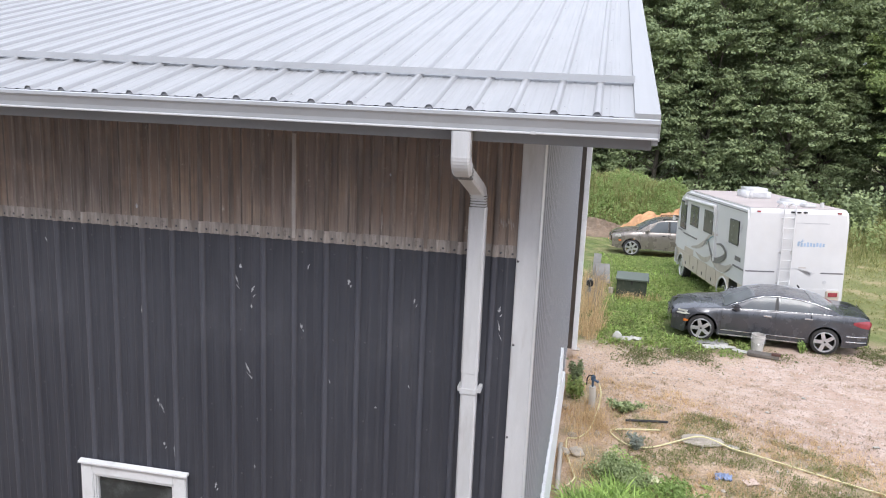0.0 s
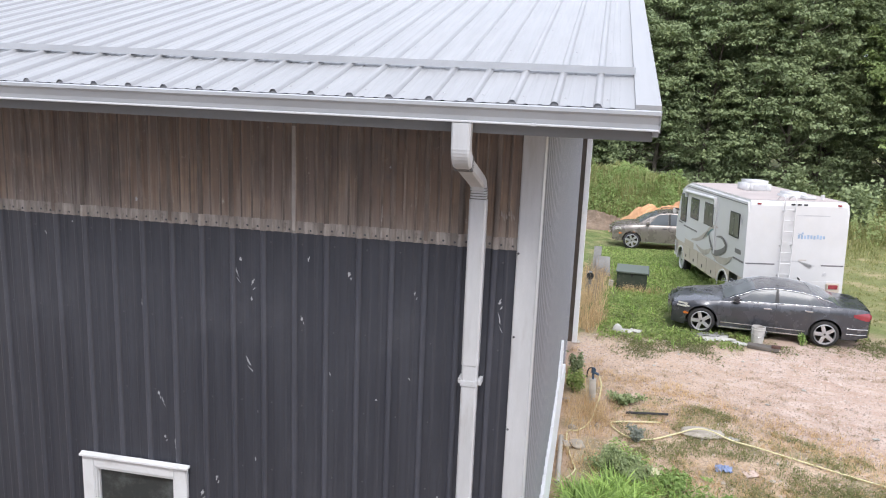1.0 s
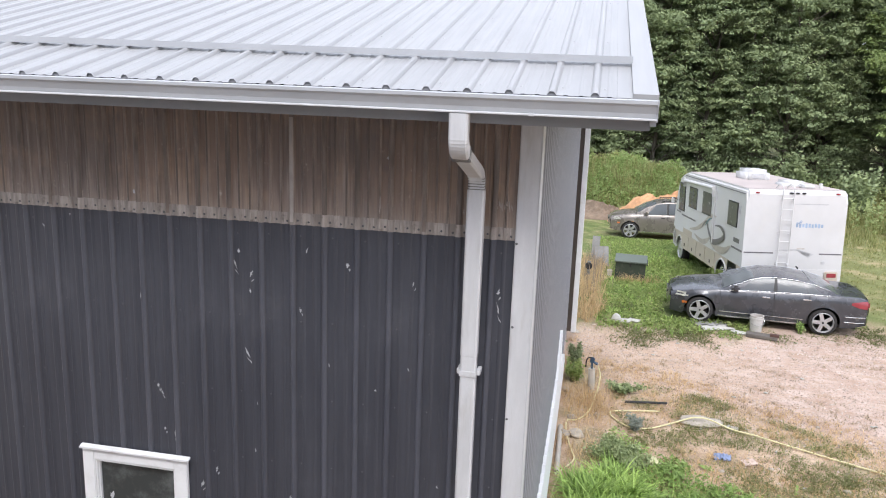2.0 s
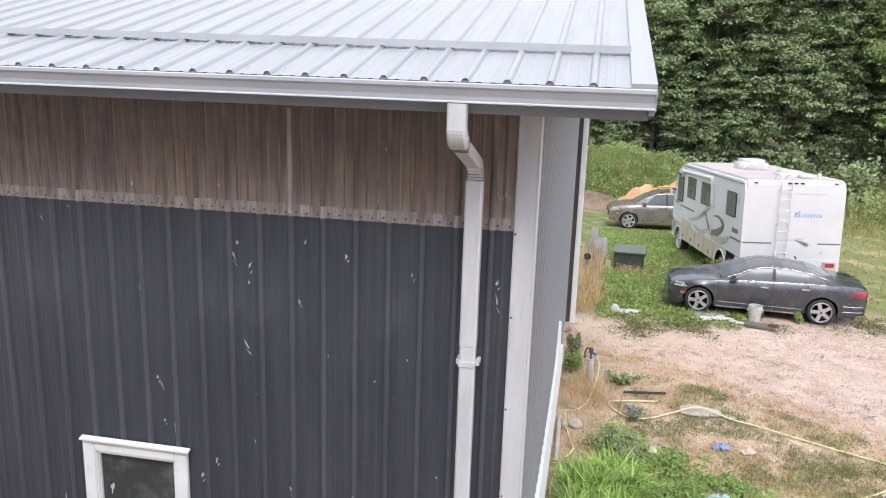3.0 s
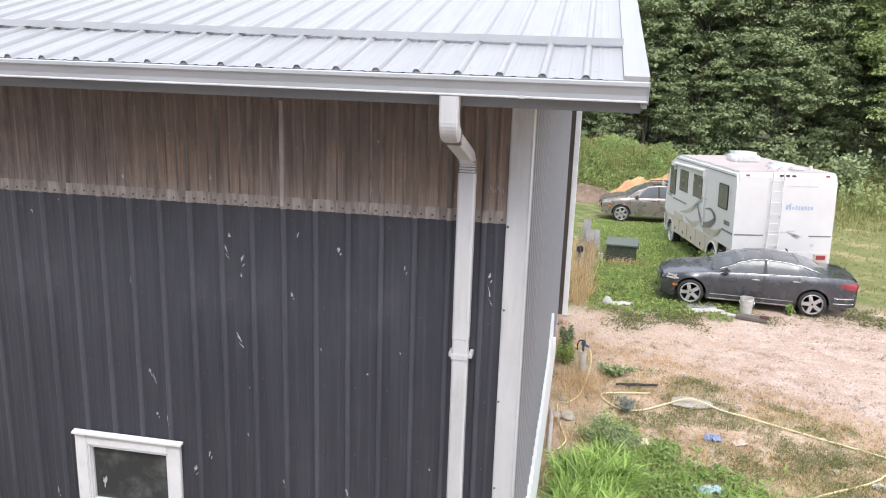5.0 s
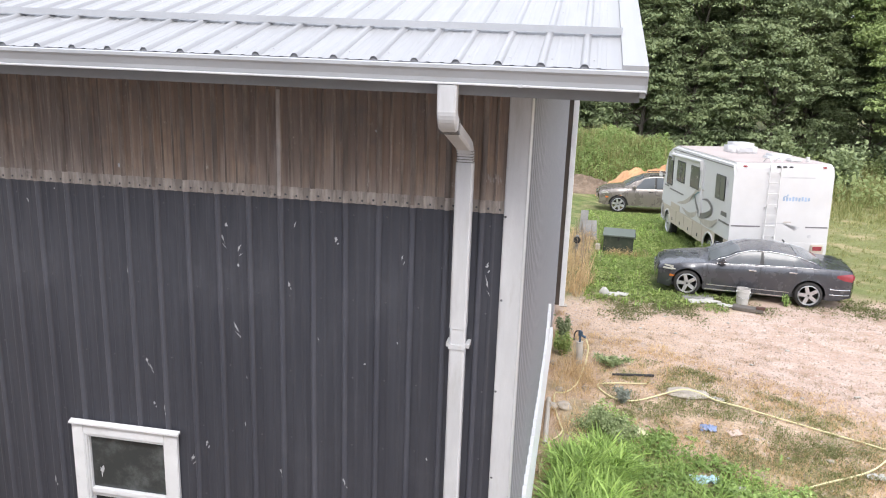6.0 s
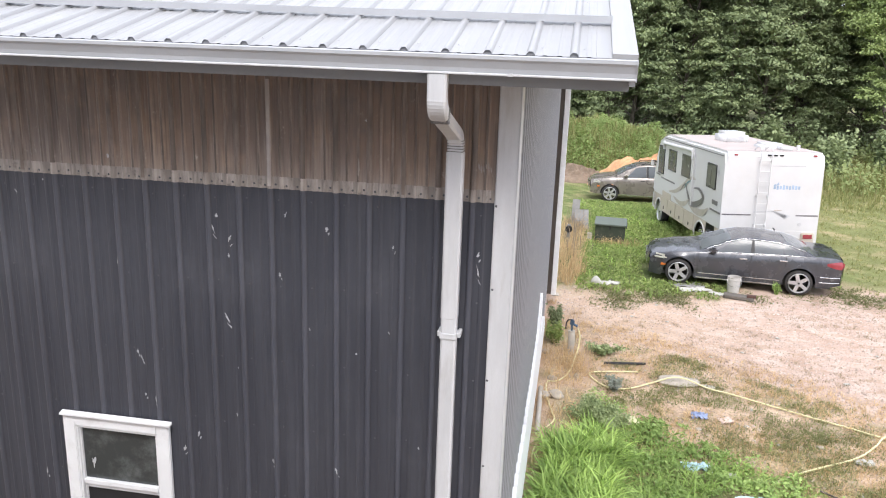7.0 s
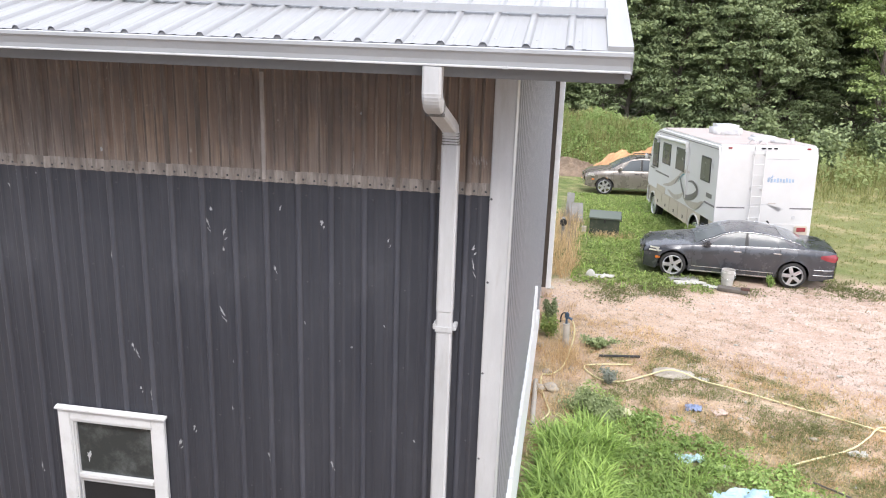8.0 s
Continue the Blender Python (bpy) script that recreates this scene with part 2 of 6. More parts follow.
# ---- mesh helpers ----
def mesh_of(name, verts, faces, material, smooth=False):
    me = bpy.data.meshes.new(name)
    me.from_pydata([tuple(map(float, v)) for v in verts], [], [tuple(f) for f in faces])
    me.materials.append(material)
    if smooth:
        me.shade_smooth()
    me.update()
    return me


def part(name, data, material, parent, label=""):
    """Links a bmesh or a mesh as one object under its thing (or at top level)."""
    if isinstance(data, bmesh.types.BMesh):
        me = bpy.data.meshes.new(name)
        data.to_mesh(me)
        data.free()
        me.materials.append(material)
        data = me
    ob = new(name, data)
    if parent:
        ob.parent = parent
    return tagged(ob, label)


def thing(name, label, category, m=Matrix(), group="", kind=""):
    ob = new(name)
    ob.empty_display_size = 0.2
    ob.matrix_basis = m
    return tagged(ob, label, category, group, kind)


def add_box(bm, lo, hi, bevel=0.0, m=None):
    size = [b - a for a, b in zip(lo, hi)]
    mid = [(a + b) / 2 for a, b in zip(lo, hi)]
    made = bmesh.ops.create_cube(bm, size=1, matrix=Matrix.Translation(mid) @ Matrix.Diagonal((*size, 1)))["verts"]
    if bevel:
        edges = list({e for v in made for e in v.link_edges})
        made = list({v for f in bmesh.ops.bevel(bm, geom=edges, offset=bevel, segments=4 if bevel > 0.025 else 2, affect="EDGES", clamp_overlap=True)["faces"] for v in f.verts} | {v for v in made if v.is_valid})
    if m is not None:
        bmesh.ops.transform(bm, matrix=m, verts=made)
    return bm


def box(lo, hi, bevel=0.0, m=None):
    return add_box(bmesh.new(), lo, hi, bevel, m)


def add_tube(bm, a, b, r1, r2=None, sides=12, caps=True):
    a, b = Vector(a), Vector(b)
    d = b - a
    m = Matrix.Translation((a + b) / 2) @ d.to_track_quat("Z", "Y").to_matrix().to_4x4()
    bmesh.ops.create_cone(bm, cap_ends=caps, segments=sides, radius1=r1, radius2=r1 if r2 is None else r2, depth=d.length, matrix=m)
    return bm


def tube(a, b, r1, r2=None, sides=12, caps=True):
    return add_tube(bmesh.new(), a, b, r1, r2, sides, caps)


def sweep(points, radius, sides=8, name="sweep", material=None):
    """A round pipe along a smooth line through the points, as a mesh."""
    pts = []
    n = len(points)
    for i in range(n - 1):
        p0, p1, p2, p3 = (Vector(points[max(0, min(n - 1, i + k))]) for k in (-1, 0, 1, 2))
        for s in range(6):
            t = s / 6
            pts.append(0.5 * ((2 * p1) + (p2 - p0) * t + (2 * p0 - 5 * p1 + 4 * p2 - p3) * t * t + (3 * p1 - p0 - 3 * p2 + p3) * t ** 3))
    pts.append(Vector(points[-1]))
    verts, faces = [], []
    for i, p in enumerate(pts):
        d = (pts[min(i + 1, len(pts) - 1)] - pts[max(i - 1, 0)]).normalized()
        side = d.cross(Vector((0, 0, 1)))
        side = side.normalized() if side.length > 1e-3 else Vector((1, 0, 0))
        up = side.cross(d)
        for k in range(sides):
            a = 2 * math.pi * k / sides
            verts.append(p + radius * (math.cos(a) * side + math.sin(a) * up))
    for i in range(len(pts) - 1):
        for k in range(sides):
            k2 = (k + 1) % sides
            faces.append((i * sides + k, i * sides + k2, (i + 1) * sides + k2, (i + 1) * sides + k))
    faces.append(tuple(range(sides)))
    faces.append(tuple(range((len(pts) - 1) * sides, len(pts) * sides)))
    return mesh_of(name, verts, faces, material, True)


def prism(outline, axis, lo, hi):
    """A closed outline of (a, b) pairs drawn out along an axis. axis x: (y, z); y: (x, z); z: (x, y)."""
    bm = bmesh.new()
    def at(a, b, c):
        return {"x": (c, a, b), "y": (a, c, b), "z": (a, b, c)}[axis]
    one, two = [[bm.verts.new(at(a, b, c)) for a, b in outline] for c in (lo, hi)]
    bm.faces.new(one), bm.faces.new(two[::-1])
    for i in range(len(outline)):
        j = (i + 1) % len(outline)
        bm.faces.new((one[i], two[i], two[j], one[j]))
    bmesh.ops.recalc_face_normals(bm, faces=bm.faces)
    return bm


def lumps(name, material, size, seed, rough=0.35, subdivisions=3):
    """An uneven rounded lump: a stone or a clod, resting on z = 0."""
    bm = bmesh.new()
    bmesh.ops.create_icosphere(bm, subdivisions=subdivisions, radius=0.5)
    for v in bm.verts:
        k = 1 + rough * noise.noise(v.co * 2.3 + Vector((seed * 7.1, seed * 3.3, 0))) + 0.4 * rough * noise.noise(v.co * 6 + Vector((0, seed * 5.7, 1)))
        v.co = Vector((v.co.x * size[0], v.co.y * size[1], max(-0.3, v.co.z) * size[2])) * k
    low = min(v.co.z for v in bm.verts)
    for v in bm.verts:
        v.co.z -= low
    me = bpy.data.meshes.new(name)
    bm.to_mesh(me)
    bm.free()
    me.materials.append(material)
    me.shade_smooth()
    return me


# ---- ground: one sheet to the horizon ----
def rise(x, y):
    """The height of the ground."""
    h = 0.05 * noise.noise(Vector((x * 0.35, y * 0.35, 0))) + 0.02 * noise.noise(Vector((x * 1.3, y * 1.3, 3)))
    h *= min(1.0, max(0.0, (abs(x - 4) + abs(y - 14)) / 6))
    d = ((x - 0.9) / 5.6) ** 2 + ((y - 36.5) / 3.6) ** 2
    if d < 1:
        h += 1.95 * (1 - d) ** 0.7 * (1 + 0.35 * noise.noise(Vector((x * 0.8, y * 0.8, 7))))
    h -= 0.044 * min(14.0, max(0.0, y - 16))
    h += 0.02 * max(0.0, y - 30) if y < 80 else 1.0
    return h


def axis_steps(lo, hi, step, far):
    inner = np.arange(lo, hi + 1e-6, step)
    grow = [step * 1.5 ** k for k in range(1, 40)]
    out_hi = [v for v in hi + np.cumsum(grow) if v < far] + [far]
    out_lo = [v for v in lo - np.cumsum(grow) if v > -far] + [-far]
    return [*out_lo[::-1], *inner, *out_hi]


gx, gy = axis_steps(-4, 18, 0.2, 900), axis_steps(0, 42, 0.2, 900)
g_verts = [(x, y, rise(x, y) if abs(x) < 200 and abs(y) < 200 else 0) for y in gy for x in gx]
nx = len(gx)
g_faces = [(j * nx + i, j * nx + i + 1, (j + 1) * nx + i + 1, (j + 1) * nx + i) for j in range(len(gy) - 1) for i in range(nx - 1)]
ground = new("ground", mesh_of("ground", g_verts, g_faces, GROUND, True))
tagged(ground, "farm yard of pale gravel, dry soil, straw and patchy grass", "ground", kind="structure")

# ---- the barn ----
WALL_X, LEFT_X, BACK_Y, EAVE_Z, SLOPE = 0.035, -13.5, 12.1, 5.575, 0.25
RIDGE_Y = 6.0
RIB = 0.2286


def rib_profile(count, minors, height=0.019, minor_h=0.004):
    """One sheet's section: (across, out) from a flat edge, count ribs RIB apart."""
    pts = []
    for k in range(count):
        c = (k + 0.5) * RIB
        pts += [(k * RIB, 0.0), (c - 0.025, 0.0), (c - 0.019, height * 0.5), (c - 0.0125, height * 0.88), (c - 0.006, height), (c + 0.006, height), (c + 0.0125, height * 0.88), (c + 0.019, height * 0.5), (c + 0.025, 0.0)]
        for m in minors:
            q = c + m * RIB
            pts += [(q - 0.016, 0.0), (q - 0.007, minor_h), (q + 0.007, minor_h), (q + 0.016, 0.0)]
    pts.append((count * RIB, 0.0))
    return sorted(pts)


def sheet(name, profile, length, material, thick=0.0016, crest=None):
    """A ribbed sheet: across along x, length along z, ribs standing out to -y."""
    n = len(profile)
    verts = [(a, -o, z) for z in (0, length) for a, o in profile] + [(a, -o + thick, z) for z in (0, length) for a, o in profile]
    faces = []
    for i in range(n - 1):
        faces.append((i, i + 1, n + i + 1, n + i))
        faces.append((2 * n + i + 1, 2 * n + i, 3 * n + i, 3 * n + i + 1))
        faces.append((i + 1, i, 2 * n + i, 2 * n + i + 1))
        faces.append((n + i, n + i + 1, 3 * n + i + 1, 3 * n + i))
    me = mesh_of(name, verts, faces, material)
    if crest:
        # paler rib tops; on the steel sheets they hold painted sky sheen
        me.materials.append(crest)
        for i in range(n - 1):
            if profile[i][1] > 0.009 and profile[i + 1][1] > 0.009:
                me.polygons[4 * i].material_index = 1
    return me


def outline_wall(name, axis, lo, hi, holes, thick, material):
    """A wall of boxes butted round its openings. holes: (a0, a1, z0, z1)."""
    bm = bmesh.new()
    cuts = sorted({lo[0], hi[0], *[h[0] for h in holes], *[h[1] for h in holes]})
    for a, b in zip(cuts, cuts[1:]):
        zs = [lo[1]]
        for h in sorted(holes, key=lambda q: q[2]):
            if h[0] <= a and h[1] >= b:
                zs += [h[2], h[3]]
        zs.append(hi[1])
        for z0, z1 in zip(zs[::2], zs[1::2]):
            if axis == "x":
                add_box(bm, (a, thick[0], z0), (b, thick[1], z1))
            else:
                add_box(bm, (thick[0], a, z0), (thick[1], b, z1))
    me = bpy.data.meshes.new(name)
    bm.to_mesh(me)
    bm.free()
    me.materials.append(material)
    return new(name, me)


WIN = (-3.20, -2.52, 1.62, 2.72)          # the opening
wall_front = tagged(outline_wall("wall_front", "x", (LEFT_X, 0.0), (WALL_X - 0.02, 5.40), [WIN], (0.012, 0.16), FRAMING), "barn wall clad in black ribbed steel under brown fibreglass sheets", "wall", kind="structure")
wall_side = tagged(outline_wall("wall_side", "y", (0.012, 0.0), (BACK_Y, 5.40), [], (WALL_X - 0.17, WALL_X - 0.012), FRAMING), "barn gable wall clad in grey ribbed steel, grazing light in its rib colour", "wall", kind="structure")
wall_back = tagged(outline_wall("wall_back", "x", (LEFT_X, 0.0), (WALL_X - 0.02, 5.40), [], (BACK_Y, BACK_Y + 0.15), FRAMING), "plain rear barn wall", "wall", kind="structure")
wall_far = tagged(outline_wall("wall_far", "y", (0.16, 0.0), (BACK_Y, 5.40), [], (LEFT_X - 0.15, LEFT_X), FRAMING), "plain far gable wall of the barn", "wall", kind="structure")

LAP_Z = 4.635
low_cut = {}


def wall_sheet(x0, z0, z1):
    key = (round(z0, 3), round(z1, 3))
    if key not in low_cut:
        low_cut[key] = sheet("siding_panel", rib_profile(4, (-0.33, 0.33)), z1 - z0, BLACK_SIDING, crest=RIB_SHEEN)
    ob = new("siding_panel", low_cut[key])
    ob.parent = wall_front
    ob.location = (x0, 0.0, z0)
    return ob


# ribs stand at x = -0.22 - k * RIB; a sheet starts half a pitch before its first rib
FIRST = -0.22 + RIB / 2
for k in range(15):
    x0 = FIRST - 4 * RIB * (k + 1)
    if x0 < LEFT_X - 0.4:
        break
    if x0 < WIN[1] + 0.12 and x0 + 4 * RIB > WIN[0] - 0.12:
        # sheets beside the window are cut to its opening
        for r in range(4):
            s0 = x0 + r * RIB
            one = rib_profile(1, (-0.33, 0.33))
            for z0, z1 in ([(0.25, 4.665)] if s0 > WIN[1] + 0.02 or s0 + RIB < WIN[0] - 0.02 else [(0.25, WIN[2] - 0.02), (WIN[3] + 0.02, 4.665)]):
                ob = new("siding_panel", sheet("siding_panel", one, z1 - z0, BLACK_SIDING, crest=RIB_SHEEN))
                ob.parent, ob.location = wall_front, (s0, 0.0, z0)
    else:
        wall_sheet(x0, 0.25, 4.665)
for s0, s1 in ((-3.46, WIN[0] - 0.002), (WIN[1] + 0.002, -2.24)):
    ob = new("siding_panel", sheet("siding_panel", [(0, 0), (s1 - s0, 0)], 1.5, BLACK_SIDING))
    ob.parent, ob.location = wall_front, (s0, 0.003, 1.4)
strip = new("siding_panel", sheet("siding_panel", [(0, 0), (0.16, 0)], 5.1, BLACK_SIDING))
strip.parent, strip.location = wall_front, (FIRST, 0.0, 0.25)

up_profile = rib_profile(4, (-0.33, 0.33), 0.022, 0.010)
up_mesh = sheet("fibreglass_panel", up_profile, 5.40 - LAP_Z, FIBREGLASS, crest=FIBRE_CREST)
# paler strip drawn for the purlin that shows through the sheet
lap_mesh = sheet("lap_strip", [(a, o + 0.003) for a, o in up_profile], 0.082, LAP)
for k in range(15):
    x0 = FIRST - 4 * RIB * (k + 1)
    if x0 < LEFT_X - 0.4:
        break
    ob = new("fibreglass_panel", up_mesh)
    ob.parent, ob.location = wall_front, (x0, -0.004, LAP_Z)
    lap = new("lap_strip", lap_mesh)
    lap.parent, lap.location = wall_front, (x0, -0.004, LAP_Z)
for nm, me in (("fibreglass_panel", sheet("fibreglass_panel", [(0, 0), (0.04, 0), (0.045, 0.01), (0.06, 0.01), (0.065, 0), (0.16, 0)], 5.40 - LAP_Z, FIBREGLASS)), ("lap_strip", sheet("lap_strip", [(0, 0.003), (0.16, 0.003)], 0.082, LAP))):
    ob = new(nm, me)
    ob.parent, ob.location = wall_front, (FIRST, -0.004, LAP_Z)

# lapped edges of the fibreglass sheets
lap_rib = sheet("lapped_edge", [(-0.016, 0.012), (-0.011, 0.027), (0.011, 0.027), (0.016, 0.012)], 0.70, FIBREGLASS_PALE)
dull_rib = sheet("lapped_edge", [(-0.016, 0.012), (-0.011, 0.027), (0.011, 0.027), (0.016, 0.012)], 0.70, FIBRE_CREST)
for k in (2, 6, 10, 14, 18):
    ob = new("lapped_edge", lap_rib if k == 6 else dull_rib)
    ob.parent, ob.location = wall_front, (-0.22 - RIB * k, -0.004, LAP_Z + 0.02)

# side wall sheets, ribs out to +x
side_prof = rib_profile(4, (-0.33, 0.33))
side_mesh = sheet("siding_panel", side_prof, 5.40 - 0.42, GREY_SIDING, crest=LIT_CREST)
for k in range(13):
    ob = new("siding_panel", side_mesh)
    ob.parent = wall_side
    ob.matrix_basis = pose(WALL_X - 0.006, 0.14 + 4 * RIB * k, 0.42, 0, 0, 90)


def screw_mesh(name, places, r, material):
    """Many small domed screw heads in one mesh. places: (point, normal axis)."""
    verts, faces = [], []
    for (x, y, z), out in places:
        o = Vector(out).normalized()
        u = o.orthogonal().normalized()
        v = o.cross(u)
        b = len(verts)
        for k in range(6):
            a = math.pi * k / 3
            verts.append(Vector((x, y, z)) + r * (math.cos(a) * u + math.sin(a) * v))
        verts.append(Vector((x, y, z)) + o * r * 0.7)
        faces += [(b + k, b + (k + 1) % 6, b + 6) for k in range(6)]
    return mesh_of(name, verts, faces, material)


spots = []
for k in range(20):
    for z in (2.87, 3.38, 3.95, 4.55, 2.3):
        x = -0.22 - RIB * k + 0.055
        if not (WIN[0] - 0.15 < x < WIN[1] + 0.15 and z < 2.9):
            spots.append(((x, -0.001, z + random.uniform(-0.01, 0.01)), (0, -1, 0)))
tagged(part("screw", screw_mesh("screw", spots, 0.007, SCREW), SCREW, wall_front), "dark screw heads in rows", kind="stuff")
spots = [((-0.105 - 0.0762 * k, -0.011, 4.662 + random.uniform(-0.006, 0.006)), (0, -1, 0)) for k in range(60)]
tagged(part("screw", screw_mesh("screw", spots, 0.008, SCREW), SCREW, wall_front), "dark screw heads along the lap", kind="stuff")

# unseen house wall behind the eye, added to shade the barn front and alley
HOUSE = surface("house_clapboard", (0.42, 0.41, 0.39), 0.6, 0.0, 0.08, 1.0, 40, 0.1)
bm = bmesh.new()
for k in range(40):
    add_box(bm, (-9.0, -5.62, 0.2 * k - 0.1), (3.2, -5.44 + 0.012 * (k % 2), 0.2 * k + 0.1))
tagged(part("wall_unseen", bm, HOUSE, None), "unseen pale clapboard house wall, added to shade the alley", "wall", kind="structure")

# corner trim, base trim and foundation
corner_outline = [(-0.078, -0.004), (-0.078, -0.018), (-0.070, -0.024), (-0.030, -0.026), (0.054, -0.026), (0.058, -0.030), (0.063, -0.030), (0.066, -0.024), (0.066, 0.12), (0.036, 0.12), (0.036, -0.004)]
trim_corner = tagged(part("trim_corner", prism(corner_outline, "z", 0.22, 5.40), TRIM, None), "white metal corner trim with a folded edge", "trim", kind="structure")
spots = [((-0.066 + 0.004 * (k % 2), -0.0245, 0.9 + 0.62 * k + 0.03 * (k % 3)), (0, -1, 0)) for k in range(7)]
tagged(part("screw", screw_mesh("screw", spots, 0.009, SCREW), SCREW, trim_corner), "grey screw heads in the corner trim", kind="stuff")
foundation = tagged(part("foundation", box((-13.4, 0.02, -0.2), (WALL_X + 0.012, BACK_Y, 0.30)), CONCRETE, None), "pinkish concrete foundation strip under the barn walls", "foundation", kind="structure")


def ragged_base():
    """White base sheet on the gable wall with a stepped, torn upper edge."""
    bm = bmesh.new()
    ys = [0.13 + 0.114 * k for k in range(84)]
    lows, tops = [], []
    for k, y in enumerate(ys):
        z = curve_line(y) + 0.05 * (k % 2) + 0.05 * noise.noise(Vector((y * 1.3, 0, 2)))
        lows.append(0.29 + 0.03 * noise.noise(Vector((y * 2, 5, 0))))
        tops.append(max(z, lows[-1] + 0.05))
    front = [[bm.verts.new((WALL_X + 0.062, y, lo)), bm.verts.new((WALL_X + 0.047, y, hi))] for y, lo, hi in zip(ys, lows, tops)]
    back = [[bm.verts.new((WALL_X + 0.004, v.co.y, v.co.z)) for v in row] for row in front]
    for a, b, c, d in zip(front, front[1:], back, back[1:]):
        bm.faces.new((a[0], b[0], b[1], a[1]))
        bm.faces.new((a[1], b[1], d[1], c[1]))
        bm.faces.new((b[0], a[0], c[0], d[0]))
    for k in (0, -1):
        bm.faces.new((front[k][0], front[k][1], back[k][1], back[k][0]))
    return bm


def curve_line(y):
    """Height of the torn edge along the wall."""
    marks = ((0.0, 1.15), (4.5, 1.15), (6.4, 1.25), (7.0, 1.75), (7.3, 1.72), (7.4, 0.85), (8.6, 0.75), (9.6, 0.45), (12.0, 0.42))
    for (y0, z0), (y1, z1) in zip(marks, marks[1:]):
        if y <= y1:
            return z0 + (z1 - z0) * (y - y0) / (y1 - y0)
    return 0.42


BASE_WHITE = surface("white_base_sheet", (0.82, 0.825, 0.83), 0.45, 0.0, 0.06, 3.0, 60, 0.04, dirt=(0.5, 0.47, 0.42), dirt_amount=0.3)
tagged(part("trim_base", ragged_base(), BASE_WHITE, None), "white base flashing with a torn, ragged upper edge", "trim", kind="structure")

# sliding door edge standing proud at the far end of the gable wall
door = thing("door_1", "brown sliding barn door with a white edge board, seen edge-on", "door", kind="structure")
part("door_panel", box((WALL_X - 0.02, BACK_Y - 0.45, 0.30), (WALL_X + 0.095, BACK_Y + 0.02, 5.38), 0.004), BROWN, door)
part("edge_board", box((WALL_X + 0.098, BACK_Y - 0.46, 0.28), (WALL_X + 0.205, BACK_Y + 0.03, 5.38), 0.006), BASE_WHITE, door, "white edge board")

# window
window = thing("window_1", "white vinyl single-hung window with smudged glass in the black wall", "window", kind="structure")
X0, X1, Z0, Z1 = -3.298, -2.428, 1.52, 2.812
bm = bmesh.new()
for lo, hi in (((X0, -0.040, Z0), (X0 + 0.10, -0.002, Z1 - 0.02)), ((X1 - 0.10, -0.040, Z0), (X1, -0.002, Z1 - 0.02)), ((X0 + 0.10, -0.040, Z1 - 0.115), (X1 - 0.10, -0.002, Z1 - 0.02)), ((X0 + 0.10, -0.040, Z0), (X1 - 0.10, -0.002, Z0 + 0.10))):
    add_box(bm, lo, hi, 0.006)
part("window_frame", bm, VINYL, window)
bm = bmesh.new()
for lo, hi in (((X0 + 0.1005, -0.030, Z0 + 0.10), (X0 + 0.116, -0.010, Z1 - 0.116)), ((X1 - 0.116, -0.030, Z0 + 0.10), (X1 - 0.1005, -0.010, Z1 - 0.116)), ((X0 + 0.117, -0.030, Z1 - 0.131), (X1 - 0.117, -0.010, Z1 - 0.1155))):
    add_box(bm, lo, hi, 0.003)
part("moulding", bm, VINYL, window, "stepped white moulding")
part("drip_cap", prism([(-0.062, Z1 - 0.026), (-0.062, Z1 - 0.012), (-0.0195, Z1), (-0.0195, Z1 - 0.020), (-0.045, Z1 - 0.020)], "x", X0 - 0.008, X1 + 0.022), VINYL, window)
bm = bmesh.new()
for lo, hi in (((-3.21, -0.014, 2.19), (-3.175, 0.05, 2.71)), ((-2.555, -0.014, 2.19), (-2.51, 0.05, 2.71)), ((-3.175, -0.014, 2.672), (-2.555, 0.05, 2.71)), ((-3.175, -0.020, 2.19), (-2.555, 0.05, 2.232))):
    add_box(bm, lo, hi, 0.004)
sash = part("upper_sash", bm, VINYL, window)
part("pane", box((-3.174, 0.012, 2.233), (-2.556, 0.018, 2.671)), GLASS, sash)
bm = bmesh.new()
for lo, hi in (((-3.21, 0.002, 1.62), (-3.175, 0.06, 2.189)), ((-2.555, 0.002, 1.62), (-2.51, 0.06, 2.189)), ((-3.175, 0.002, 1.62), (-2.555, 0.06, 1.66)), ((-3.175, 0.004, 2.15), (-2.555, 0.06, 2.189))):
    add_box(bm, lo, hi, 0.004)
sash2 = part("lower_sash", bm, VINYL, window)
part("insect_screen", box((-3.174, 0.022, 1.661), (-2.556, 0.026, 2.149)), SCREEN, sash2)


# roof: ribbed sheets on both slopes
def roof_z(y):
    return EAVE_Z + SLOPE * (y + 0.65) if y <= RIDGE_Y else EAVE_Z + SLOPE * (2 * RIDGE_Y - y + 0.65)


tilt = math.degrees(math.atan(SLOPE))
run = (RIDGE_Y + 0.65) / math.cos(radians(tilt))
roof = thing("roof", "low gable roof of pale ribbed steel sheets with a snow bar", "roof", kind="structure")
R_RIGHT = 0.362 + RIB / 2
roof_sheet = sheet("roof_panel", rib_profile(4, (-0.33, 0.33), 0.021, 0.003), run, ROOF_STEEL)
